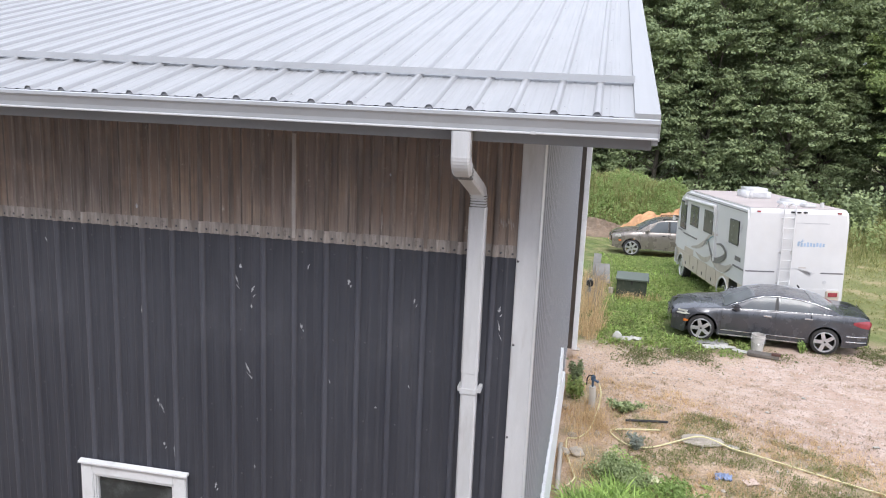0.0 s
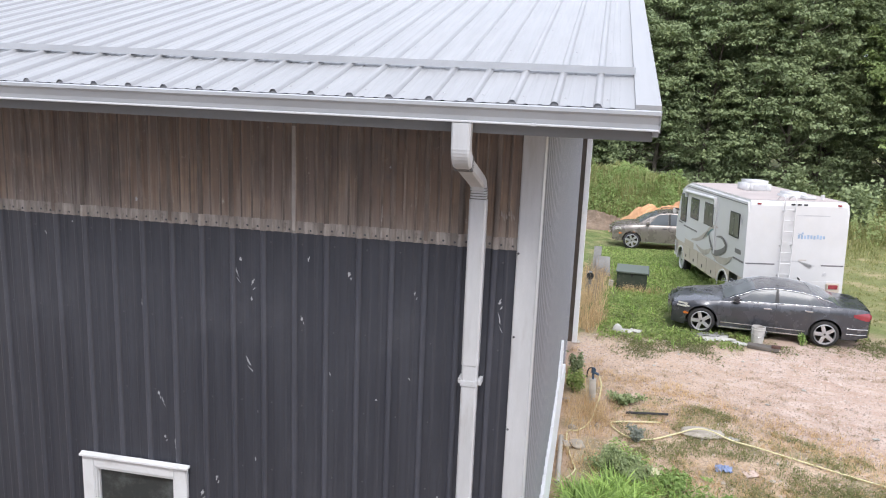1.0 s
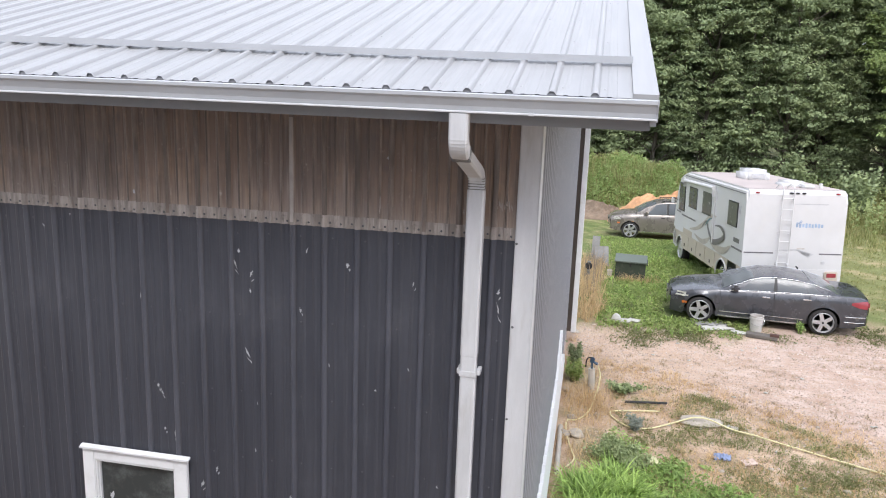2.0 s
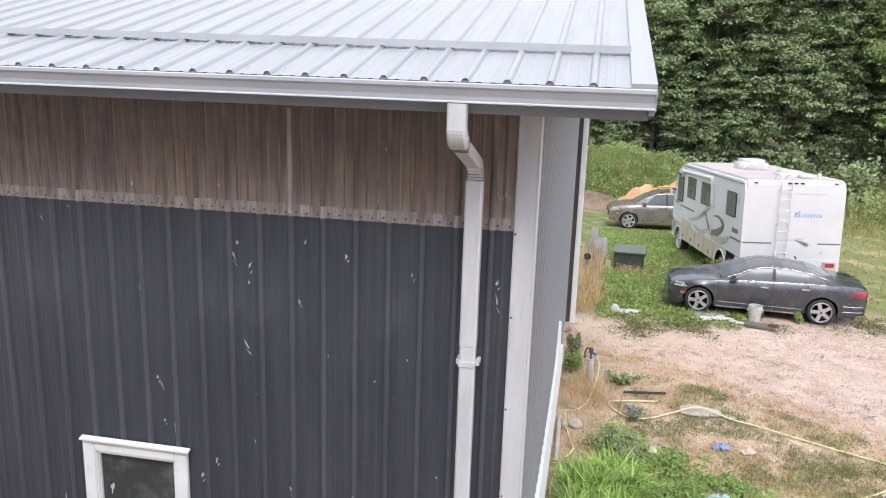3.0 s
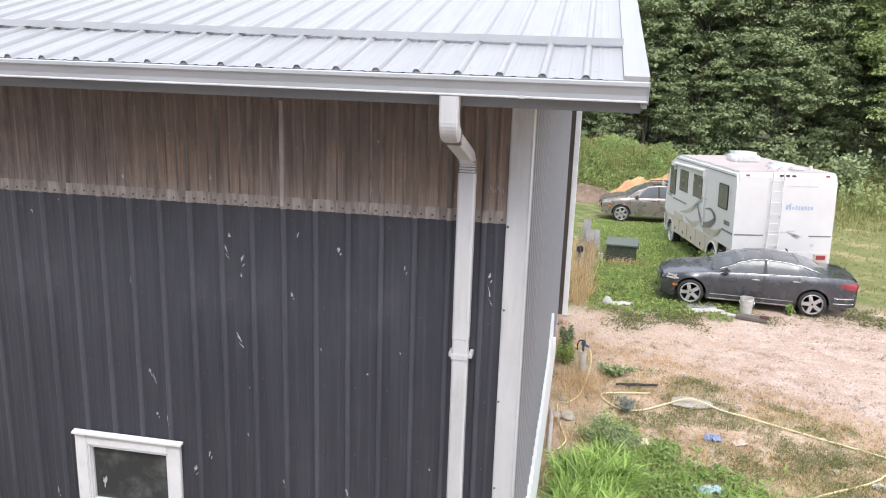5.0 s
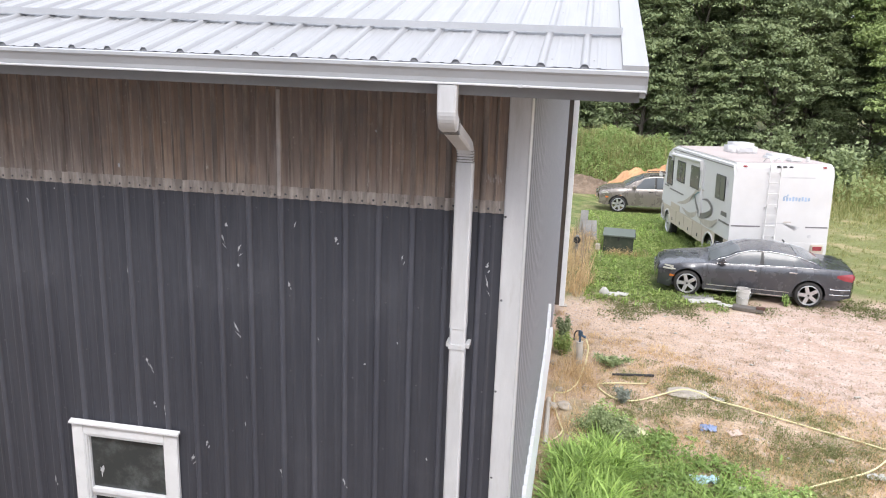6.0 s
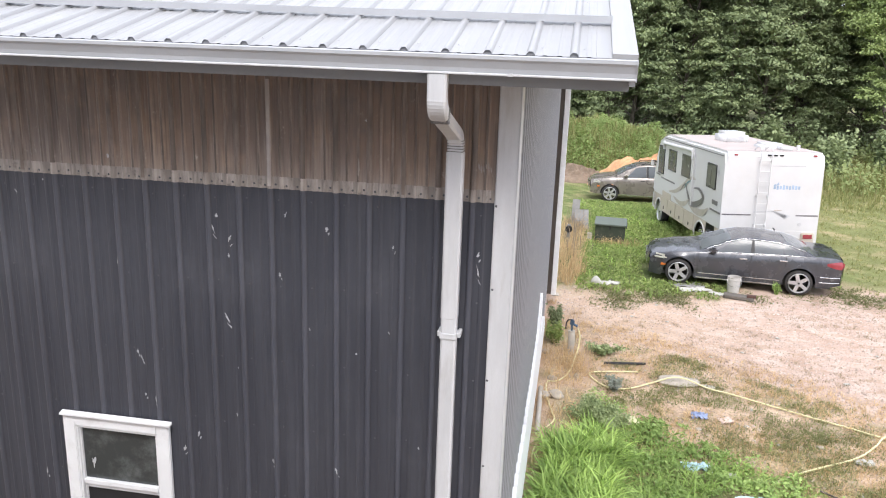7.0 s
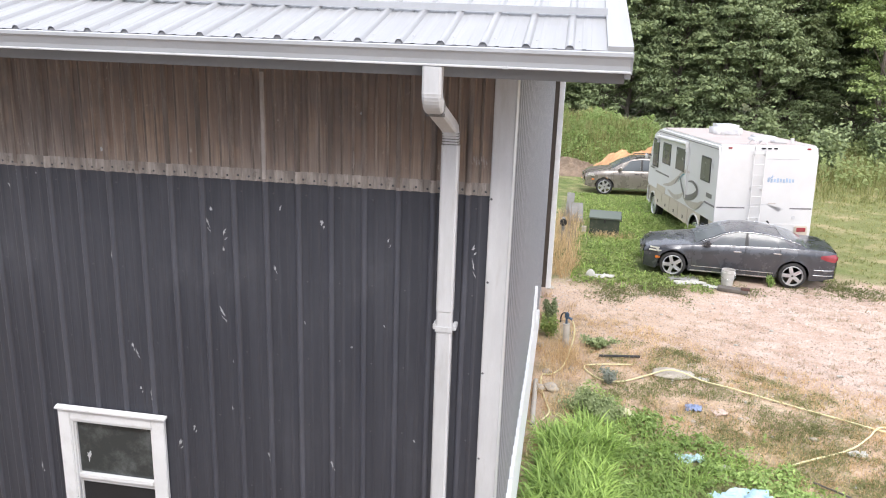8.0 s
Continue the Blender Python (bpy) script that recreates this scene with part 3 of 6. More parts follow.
for k in range(16):
    x0 = R_RIGHT - 4 * RIB * (k + 1)
    ob = new("roof_panel", roof_sheet)
    ob.parent = roof
    # sheet length runs up the slope, ribs upward
    ob.matrix_basis = Matrix.Translation((x0, -0.65, EAVE_Z)) @ Matrix.Rotation(radians(tilt - 90), 4, "X")
    ob = new("roof_panel", roof_sheet)
    ob.parent = roof
    ob.matrix_basis = Matrix.Translation((x0 + 4 * RIB, 2 * RIDGE_Y + 0.65, EAVE_Z)) @ Matrix.Rotation(math.pi, 4, "Z") @ Matrix.Rotation(radians(tilt - 90), 4, "X")
R_LEFT = R_RIGHT - 64 * RIB
deck = [(-0.625, roof_z(-0.625) - 0.006), (RIDGE_Y, roof_z(RIDGE_Y) - 0.006), (2 * RIDGE_Y + 0.625, roof_z(-0.625) - 0.006), (2 * RIDGE_Y + 0.625, roof_z(-0.625) - 0.05), (RIDGE_Y, roof_z(RIDGE_Y) - 0.05), (-0.625, roof_z(-0.625) - 0.05)]
part("deck", prism(deck, "x", R_LEFT, 0.64), DARK, roof)
rake = [(-0.655, roof_z(-0.655) + 0.024), (RIDGE_Y, roof_z(RIDGE_Y) + 0.024), (2 * RIDGE_Y + 0.655, roof_z(-0.655) + 0.024), (2 * RIDGE_Y + 0.655, roof_z(-0.655) - 0.0), (RIDGE_Y, roof_z(RIDGE_Y) - 0.0), (-0.655, roof_z(-0.655) - 0.0)]
part("rake_cap", prism([(a, b - (0.006 if i > 2 else 0)) for i, (a, b) in enumerate(rake)], "x", R_RIGHT + 0.082, 0.690), ROOF_STEEL, roof, "flat white rake flashing")
part("rake_pan", prism([(a, b - 0.022 if i < 3 else b - 0.004) for i, (a, b) in enumerate(rake)], "x", R_RIGHT + 0.0005, R_RIGHT + 0.0815), ROOF_STEEL, roof)
fascia_side = [(a, b - 0.004) for a, b in rake[3:]] + [(-0.655, roof_z(-0.655) - 0.14), (RIDGE_Y, roof_z(RIDGE_Y) - 0.14), (2 * RIDGE_Y + 0.655, roof_z(-0.655) - 0.14)]
part("rake_board", prism(fascia_side, "x", 0.655, 0.686), GUTTER, roof)
# ridge cap
part("ridge_cap", prism([(RIDGE_Y - 0.18, roof_z(RIDGE_Y - 0.18) + 0.026), (RIDGE_Y, roof_z(RIDGE_Y) + 0.03), (RIDGE_Y + 0.18, roof_z(RIDGE_Y - 0.18) + 0.026), (RIDGE_Y, roof_z(RIDGE_Y) + 0.022)], "x", R_LEFT, 0.69), ROOF_STEEL, roof)

# plugs in the rib ends along the eave, grey for the openings' shade
bm = bmesh.new()
for k in range(64):
    c = 0.362 - RIB * k
    ends = [[bm.verts.new((c + a, y, roof_z(y) + h_)) for a, h_ in ((-0.024, -0.003), (-0.018, 0.0095), (-0.012, 0.017), (0.012, 0.017), (0.018, 0.0095), (0.024, -0.003))] for y in (-0.647, -0.60)]
    bm.faces.new(ends[0])
    for i in range(5):
        bm.faces.new((ends[0][i], ends[0][i + 1], ends[1][i + 1], ends[1][i]))
tagged(part("rib_end_plug", bm, FASCIA, roof), "grey plugs in the open rib ends, shade put into the colour", kind="stuff")

# snow bar: a long angle across the ribs
BAR_Y = 0.09
bz = roof_z(BAR_Y) + 0.021
bar = tagged(part("snow_bar", prism([(BAR_Y, bz), (BAR_Y, bz + 0.042), (BAR_Y + 0.004, bz + 0.042), (BAR_Y + 0.005, bz + 0.006), (BAR_Y + 0.07, bz + 0.006 + 0.0165), (BAR_Y + 0.07, bz + 0.0175)], "x", R_LEFT, 0.565), GUTTER, roof), "pale steel snow bar across the ribs")
for v_ in bar.data.vertices:
    # the bar runs a little askew
    v_.co.y -= 0.0155 * (v_.co.x + 3.5)
    v_.co.z -= SLOPE * 0.0155 * (v_.co.x + 3.5)
spots = []
for k in range(26):
    for y in (-0.5, 0.7, 1.5, 2.3, 3.1, 3.9):
        spots.append(((0.362 - RIB * k + 0.05, y, roof_z(y) + 0.001), (0, -SLOPE, 1)))
tagged(part("screw", screw_mesh("screw", spots, 0.009, SCREW_ROOF), SCREW_ROOF, roof), "grey roof screw heads in rows", kind="stuff")

# soffit and fascia
tagged(part("fascia", box((R_LEFT, -0.60, 5.405), (0.66, -0.575, 5.545), 0.003), FASCIA, None), "grey metal fascia board under the gutter", "fascia", kind="structure")
tagged(part("soffit", box((R_LEFT, -0.574, 5.41), (0.652, -0.002, 5.425)), FASCIA, None), "grey metal soffit under the eave", "soffit", kind="structure")
tagged(part("soffit_gable", box((0.068, 0.0, 5.41), (0.652, BACK_Y + 0.6, 5.425)), FASCIA, None), "grey metal soffit under the gable overhang", "soffit", kind="structure")
# gable infill above the wall line
tagged(part("gable_infill", prism([(0.0, 5.42), (RIDGE_Y, roof_z(RIDGE_Y) - 0.06), (BACK_Y, 5.42)], "x", WALL_X - 0.15, WALL_X), GREY_SIDING, None), "grey steel gable end above the wall", "wall", kind="structure")

# gutter: a pressed K profile, open at the top
gutter = thing("gutter", "white pressed-metal eaves gutter, slightly grimy, along the roof edge", "gutter")
face = [(-0.604, 5.555), (-0.604, 5.462), (-0.690, 5.462), (-0.694, 5.470), (-0.686, 5.476), (-0.690, 5.500), (-0.705, 5.535), (-0.716, 5.548), (-0.716, 5.566), (-0.700, 5.572), (-0.698, 5.566), (-0.711, 5.560), (-0.711, 5.550), (-0.699, 5.536), (-0.683, 5.500), (-0.680, 5.474), (-0.680, 5.468), (-0.608, 5.468), (-0.608, 5.555)]
part("trough", prism(face, "x", R_LEFT, 0.684), GUTTER, gutter)
part("end_cap", prism([(-0.604, 5.555), (-0.604, 5.458), (-0.695, 5.458), (-0.697, 5.50), (-0.719, 5.545), (-0.719, 5.572)], "x", 0.685, 0.690), GUTTER, gutter)
part("lip", prism([(-0.697, 5.465), (-0.697, 5.471), (-0.690, 5.475), (-0.688, 5.465)], "x", R_LEFT, 0.684), TRIM, gutter)
part("joint", box((0.02, -0.701, 5.461), (0.05, -0.690, 5.478), 0.002), TRIM, gutter)

# downspout
spout = thing("downspout", "white rectangular metal downspout with crimped elbows and a strap", "downspout")


def rect_pipe(path, w, d, ripple=0.0):
    """A rectangular pipe with rounded corners along (x, y, z) points in one upright plane across the wall."""
    verts, faces = [], []
    c = 0.012
    sect = [(-w / 2 + c, -d / 2), (w / 2 - c, -d / 2), (w / 2, -d / 2 + c), (w / 2, d / 2 - c), (w / 2 - c, d / 2), (-w / 2 + c, d / 2), (-w / 2, d / 2 - c), (-w / 2, -d / 2 + c)]
    n = len(path)
    for i, p in enumerate(path):
        p = Vector(p)
        a = (p - Vector(path[i - 1])).normalized() if i else None
        b = (Vector(path[i + 1]) - p).normalized() if i < n - 1 else None
        t = ((a or b) + (b or a)).normalized()
        side = Vector((1, 0, 0))
        out = t.cross(side).normalized()
        k = 1 - ripple * (i % 2)
        for u, v in sect:
            verts.append(p + u * k * side + v * k * out)
    for i in range(n - 1):
        for k in range(8):
            k2 = (k + 1) % 8
            faces.append((i * 8 + k, i * 8 + k2, i * 8 + 8 + k2, i * 8 + 8 + k))
    faces += [tuple(range(8))[::-1], tuple(range(n * 8 - 8, n * 8))]
    return mesh_of("pipe", verts, faces, TRIM)


SX = -0.330
bend = [(SX - 0.028, -0.655, 5.46)] + [(SX - 0.028 + 0.0002 * k, -0.655 + 0.087 * (1 - math.cos(radians(4.5 * k))), 5.325 - 0.087 * math.sin(radians(4.5 * k))) for k in range(17)]
part("outlet", rect_pipe(bend, 0.108, 0.088, 0.022), TRIM, spout)
part("offset", rect_pipe([(SX - 0.025, -0.60, 5.240), (SX - 0.012, -0.16, 5.095), (SX - 0.006, -0.115, 5.07), (SX, -0.095, 5.02), (SX, -0.092, 4.955)], 0.100, 0.078), TRIM, spout)
for i in range(5):
    z = 5.035 - 0.017 * i
    part("crimp", box((SX - 0.0535, -0.137 - 0.004 * (i < 1), z), (SX + 0.0535, -0.050, z + 0.005), 0.002), CRIMP, spout)
for i in range(3):
    y0, z0 = -0.585 + 0.022 * i, 5.236 - 0.0075 * i
    part("crimp", box((-0.0535, -0.003, -0.043), (0.0535, 0.003, 0.043), 0.002, Matrix.Translation((SX - 0.025, y0, z0)) @ Matrix.Rotation(-0.318, 4, "X")), CRIMP, spout)
part("pipe", rect_pipe([(SX, -0.092, 4.962), (SX, -0.092, 3.868)], 0.110, 0.088), TRIM, spout)
part("pipe", rect_pipe([(SX, -0.092, 3.866), (SX, -0.092, 0.15)], 0.104, 0.082), TRIM, spout)
strap = bmesh.new()
add_box(strap, (SX - 0.056, -0.140, 3.725), (SX + 0.056, -0.046, 3.765), 0.003)
add_box(strap, (SX - 0.078, -0.10, 3.728), (SX - 0.054, -0.003, 3.762), 0.003)
add_box(strap, (SX + 0.054, -0.10, 3.728), (SX + 0.078, -0.003, 3.762), 0.003)
part("strap", strap, TRIM, spout)

# ---- vehicles ----
PAINT_BLUE = surface("dark_blue_paint", (0.060, 0.063, 0.074), 0.26, 0.3, 0.15, 2.5, 200, 0.02, coat=0.6, dirt=(0.10, 0.095, 0.085), dirt_amount=0.35)
PAINT_TAUPE = surface("taupe_paint", (0.22, 0.195, 0.175), 0.28, 0.35, 0.12, 2.5, 200, 0.02, coat=0.5, dirt=(0.2, 0.18, 0.15), dirt_amount=0.3)
CAR_GLASS = make_glass("car_glass", (0.10, 0.11, 0.12), 0.10, 0.32)
# grey tint puts the reflected sky into the screens' glass colour
SKY_GLASS = make_glass("sky_tinted_windscreen", (0.13, 0.14, 0.15), 0.10, 0.6)
CHROME = surface("bright_metal", (0.62, 0.63, 0.64), 0.22, 0.9, 0.06, 5, 90, 0.03)
ALLOY = surface("alloy_wheel", (0.55, 0.55, 0.56), 0.35, 0.6, 0.1, 6, 90, 0.05, dirt=(0.2, 0.17, 0.14), dirt_amount=0.4)
RUBBER = surface("tyre_rubber", (0.028, 0.027, 0.027), 0.85, 0.0, 0.2, 10, 120, 0.3, dirt=(0.12, 0.10, 0.08), dirt_amount=0.4)
PLASTIC = surface("black_plastic", (0.02, 0.02, 0.021), 0.6)
LAMP_CLEAR = surface("headlamp_lens", (0.52, 0.52, 0.46), 0.15, 0.1, 0.2, 12, 60, 0.1, coat=0.5)
LAMP_RED = surface("tail_lamp_lens", (0.26, 0.03, 0.04), 0.2, 0.0, 0.15, 12, 60, 0.05, coat=0.5)
LAMP_AMBER = surface("amber_lens", (0.55, 0.16, 0.03), 0.25)


def curve_at(pts, x):
    """A smooth value at x through sorted (x, value) pairs."""
    if x <= pts[0][0]:
        return pts[0][1]
    for (x0, v0), (x1, v1) in zip(pts, pts[1:]):
        if x <= x1:
            t = (x - x0) / (x1 - x0)
            return v0 + (v1 - v0) * (t * t * (3 - 2 * t) * 0.5 + t * 0.5)
    return pts[-1][1]


def grid_faces(rows, cols, flip=False):
    f = [(j * cols + i, j * cols + i + 1, (j + 1) * cols + i + 1, (j + 1) * cols + i) for j in range(rows - 1) for i in range(cols - 1)]
    return [q[::-1] for q in f] if flip else f


def wheel(parent, x, y, r, width, spokes, out):
    """A tyre with a spoked alloy rim. out: +1 or -1, the side that faces outward."""
    w = part("wheel", tube((x, y - 0.02, r), (x, y + 0.02, r), r * 0.30, sides=20), PLASTIC, parent)
    verts, faces = [], []
    prof = [(0.75, -0.5), (0.84, -0.52), (0.93, -0.5), (0.985, -0.40), (1.0, -0.2), (1.0, 0.2), (0.985, 0.40), (0.93, 0.5), (0.84, 0.52), (0.75, 0.5), (0.72, 0.0)]
    n = 36
    for k in range(n):
        a = 2 * math.pi * k / n
        for rr, ww in prof:
            verts.append((x + r * rr * math.cos(a), y + width * ww, r + r * rr * math.sin(a)))
    m = len(prof)
    for k in range(n):
        for i in range(m):
            faces.append((k * m + i, k * m + (i + 1) % m, ((k + 1) % n) * m + (i + 1) % m, ((k + 1) % n) * m + i))
    part("tyre", mesh_of("tyre", verts, faces, RUBBER, True), RUBBER, w)
    bm = bmesh.new()
    yo = y + out * width * 0.36
    ring = [(0.68, 0.0), (0.765, 0.0), (0.765, 0.05), (0.735, 0.06), (0.68, 0.03)]
    rv = []
    for k in range(n):
        a = 2 * math.pi * k / n
        rv.append([bm.verts.new((x + r * rr * math.cos(a), yo + out * ww, r + r * rr * math.sin(a))) for rr, ww in ring])
    for k in range(n):
        for i in range(5):
            bm.faces.new((rv[k][i], rv[k][(i + 1) % 5], rv[(k + 1) % n][(i + 1) % 5], rv[(k + 1) % n][i]))
    for s in range(spokes):
        turn = Matrix.Translation((x, yo + out * 0.02, r)) @ Matrix.Rotation(2 * math.pi * s / spokes + 0.3, 4, "Y")
        add_box(bm, (-0.042 * r / 0.31, -0.016, 0.02), (0.042 * r / 0.31, 0.016, r * 0.71), 0.006, turn)
    add_tube(bm, (x, yo, r), (x, yo + out * 0.04, r), r * 0.17, r * 0.13, 16)
    bmesh.ops.recalc_face_normals(bm, faces=bm.faces)
    part("rim", bm, ALLOY, w)
    part("hub", tube((x, yo + out * 0.035, r), (x, yo + out * 0.05, r), r * 0.075, sides=12), PLASTIC, w)
    return w


def car(name, label, m, s):
    """A car with its nose at +x. s: the dimensions and side curves."""
    ob = thing(name, label, "car", m)
    xf, xr, r = s["front_axle"], s["rear_axle"], s["r"]
    ar = r + 0.055
    x0, x1 = -s["rear"], s["nose"]
    cols = sorted({round(x0 + (x1 - x0) * i / 72, 4) for i in range(73)} | {round(c + ar * math.sin(math.pi * k / 16), 4) for c in (xf, xr) for k in range(-8, 9)})
    rows_v = [0.0, 0.06, 0.2, 0.4, 0.6, 0.78, 0.9, 0.97, 1.0]
    deck_u = [0.94, 0.8, 0.55, 0.28, 0.0]

    def half(x):
        return curve_at(s["half"], x)

    def belt(x):
        return curve_at(s["belt"], x)

    def low(x):
        z = curve_at(s["sill"], x)
        for c in (xf, xr):
            if abs(x - c) < ar:
                z = max(z, r + math.sqrt(ar * ar - (x - c) ** 2))
        return z

    def side_y(x, z):
        b, f = belt(x), curve_at(s["sill"], x)
        v = (z - f) / (b - f)
        y = half(x) * (0.945 + 0.055 * math.sin(min(1, max(0, v)) * math.pi * 0.62 + 0.35))
        for c in (xf, xr):
            d = math.hypot(x - c, z - r)
            if ar <= d < ar + 0.09:
                y += 0.016 * (1 - (d - ar) / 0.09)
        return y - 0.05 * max(0.0, v - 0.85) / 0.15

    for sgn in (1, -1):
        verts = []
        for x in cols:
            lo, hi = low(x), belt(x)
            line = [(x, sgn * side_y(x, lo + (hi - lo) * v), lo + (hi - lo) * v) for v in rows_v]
            edge = abs(line[-1][1])
            top = curve_at(s["deck"], x)
            line += [(x, sgn * edge * u, hi + (top - hi) * (1 - u ** 2.2)) for u in deck_u]
            verts += line
        n = len(rows_v) + len(deck_u)
        part("body_side", mesh_of("body_side", verts, grid_faces(len(cols), n, sgn > 0), s["paint"], True), s["paint"], ob)
        # dark wheel houses
        for c in (xf, xr):
            hv, hf = [], []
            for k in range(13):
                a = math.pi * k / 12
                for y in (sgn * (half(c) - 0.03), sgn * 0.35):
                    hv.append((c + (ar - 0.004) * math.cos(a), y, r + (ar - 0.004) * math.sin(a)))
            hf = [(2 * k, 2 * k + 1, 2 * k + 3, 2 * k + 2) for k in range(12)]
            part("wheel_house", mesh_of("wheel_house", hv, hf, PLASTIC), PLASTIC, ob)
            wheel(ob, c, sgn * (half(c) - 0.115), r, s["tyre"], s["spokes"], sgn)
        # sill trim
        part("sill_trim", box((xr + ar + 0.03, sgn * (half(0) * 0.95) - 0.012, s["sill_z"] + 0.005), (xf - ar - 0.03, sgn * (half(0) * 0.95) + 0.020, s["sill_z"] + 0.045), 0.008), CHROME, ob, "thin bright sill strip")
        if s["bright"]:
            part("door_strip", box((xr + ar + 0.06, sgn * side_y(0, 0.34) - 0.010, 0.330), (xf - ar - 0.06, sgn * side_y(0, 0.34) + 0.010, 0.346), 0.004), CHROME, ob, "thin bright door strip")
        # door seams and handles
        for x in s["seams"]:
            part("door_seam", prism([(x + 0.0, s["sill_z"] + 0.1), (x + 0.008, s["sill_z"] + 0.1), (x + 0.008 + s["lean"], belt(x) - 0.02), (x + s["lean"], belt(x) - 0.02)], "y", sgn * (side_y(x, 0.6) - 0.03), sgn * (side_y(x, 0.6) + 0.0015)), PLASTIC, ob)
        for x in s["handles"]:
            zz = belt(x) - 0.12
            part("door_handle", box((x - 0.09, sgn * side_y(x, zz) - 0.02, zz - 0.014), (x + 0.09, sgn * side_y(x, zz) + 0.028, zz + 0.014), 0.008), s["trim"], ob)
        # mirror
        xm, zm = s["mirror"]
        part("mirror", box((xm - 0.09, sgn * (half(xm) - 0.04) - 0.01, zm - 0.075), (xm + 0.09, sgn * (half(xm) + 0.14) + 0.01, zm + 0.075), 0.05), s["paint"], ob)
    # floor and ends
    part("underbody", box((x0 + 0.2, -half(0) * 0.86, s["sill_z"] + 0.01), (x1 - 0.25, half(0) * 0.86, s["sill_z"] + 0.10)), PLASTIC, ob)
    for x, nm in ((x1, "front_bumper"), (x0, "rear_bumper")):
        d = 1 if x > 0 else -1
        verts = []
        zs = np.linspace(curve_at(s["sill"], x), curve_at(s["deck"], x), 8)
        for z in zs:
            for k in range(13):
                u = -1 + 2 * k / 12
                hy = half(x) * 0.97
                t = (z - zs[0]) / (zs[-1] - zs[0])
                bulge = (0.06 * (1 - u * u) + s["end_bulge"]) * math.sin(math.pi * (0.12 + 0.88 * t)) ** 0.7 - 0.012
                verts.append((x + d * bulge, u * hy * (1 - 0.04 * t), z - 0.004))
        part(nm, mesh_of(nm, verts, grid_faces(8, 13, d > 0), s["paint"], True), s["paint"], ob)
    # greenhouse: painted shell with panes set 4 mm proud
    gx = s["cabin"]                                            # windscreen foot, roof front, roof rear, rear glass foot

    def roof_top(x):
        return curve_at(s["roof"], x)

    def shell(x, t):
        """A point on the near side between belt (0) and roof edge (1)."""
        b = belt(x) - 0.015
        top = max(b + 0.005, roof_top(x) - 0.03)
        w0, w1 = side_y(x, belt(x)) - 0.01, curve_at(s["roof_half"], x)
        k = (top - b) / s["glass_h"]
        return (x, w0 + (w1 - w0) * t ** 1.15 * min(1, k), b + (top - b) * t)

    gcols = np.linspace(gx[0], gx[3], 45)
    tv = [0, 0.25, 0.5, 0.75, 0.93, 1.0]
    for sgn in (1, -1):
        verts = []
        for x in gcols:
            line = [shell(x, t) for t in tv]
            e = line[-1]
            line += [(x, e[1] * u, e[2] + (max(roof_top(x), e[2]) - e[2]) * (1 - u ** 2.5)) for u in (0.9, 0.6, 0.3, 0)]
            verts += [(a, sgn * b, c) for a, b, c in line]
        part("cabin_shell", mesh_of("cabin_shell", verts, grid_faces(len(gcols), 10, sgn < 0), s["paint"], True), s["paint"], ob)
        for xa, xb, skew_a, skew_b, t0, t1 in s["panes"]:
            pv = []
            for i in range(9):
                for j in range(7):
                    t = t0 + (t1 - t0) * j / 6
                    x = (xa + skew_a * t) + ((xb + skew_b * t) - (xa + skew_a * t)) * i / 8
                    lim = shell(x, t)
                    pv.append((lim[0], sgn * (lim[1] + 0.006), lim[2]))
            part("side_window", mesh_of("side_window", pv, grid_faces(9, 7, sgn < 0), CAR_GLASS, True), CAR_GLASS, ob)
        # dark pillar between the door windows
        xa = s["panes"][0][1]
        pil = []
        for j in range(7):
            t = 0.07 + 0.86 * j / 6
            for dx in (-0.012, -0.098):
                q = shell(xa + 0.02 * t + dx, t)
                pil.append((q[0], sgn * (q[1] + 0.004), q[2]))
        part("door_pillar", mesh_of("door_pillar", pil, grid_faces(7, 2, sgn > 0), PLASTIC, True), PLASTIC, ob)
        # bright line round the side glass
        if s["bright"]:
            loop = [(x, shell(x, 0.03)) for x in np.linspace(s["bright"][0], s["bright"][1], 9)]
            over = [(x, shell(x, 0.94)) for x in np.linspace(s["bright"][0], s["bright"][1], 25)]
            for line, off in ((loop, 0.019), (over, 0.020)):
                pts = [(p[0], sgn * (p[1] + off), p[2] + 0.010) for _, p in line]
                part("window_trim", sweep(pts, 0.008, 6, "window_trim", CHROME), CHROME, ob)
    for xa, xb, nm in ((gx[0], gx[1], "windscreen"), (gx[3], gx[2], "rear_window")):
        pv = []
        for i in range(10):
            t = 0.06 + 0.86 * i / 9
            x = xa + (xb - xa) * t
            e = shell(x, 1.0)
            for k in range(11):
                u = -0.93 + 1.86 * k / 10
                pv.append((x + (0.006 if nm == "windscreen" else -0.006), e[1] * u, e[2] + (max(roof_top(x), e[2]) - e[2]) * (1 - abs(u) ** 2.5) + 0.006))
        part(nm, mesh_of(nm, pv, grid_faces(10, 11, nm != "windscreen"), SKY_GLASS, True), SKY_GLASS, ob)
    for sgn in (1, -1):
        hx, hz = s["headlamp"]
        part("headlight", box((-0.22, -0.13, -0.075), (0.13, 0.11, 0.075), 0.06, Matrix.Translation((hx, sgn * (half(hx) - 0.085), hz + 0.005)) @ Matrix.Rotation(sgn * -0.45, 4, "Z")), LAMP_CLEAR, ob)
        part("indicator", box((-0.07, -0.012, -0.03), (0.05, 0.012, 0.03), 0.008, Matrix.Translation((hx - 0.10, sgn * (half(hx - 0.1) + 0.004), hz - 0.16))), LAMP_AMBER, ob)
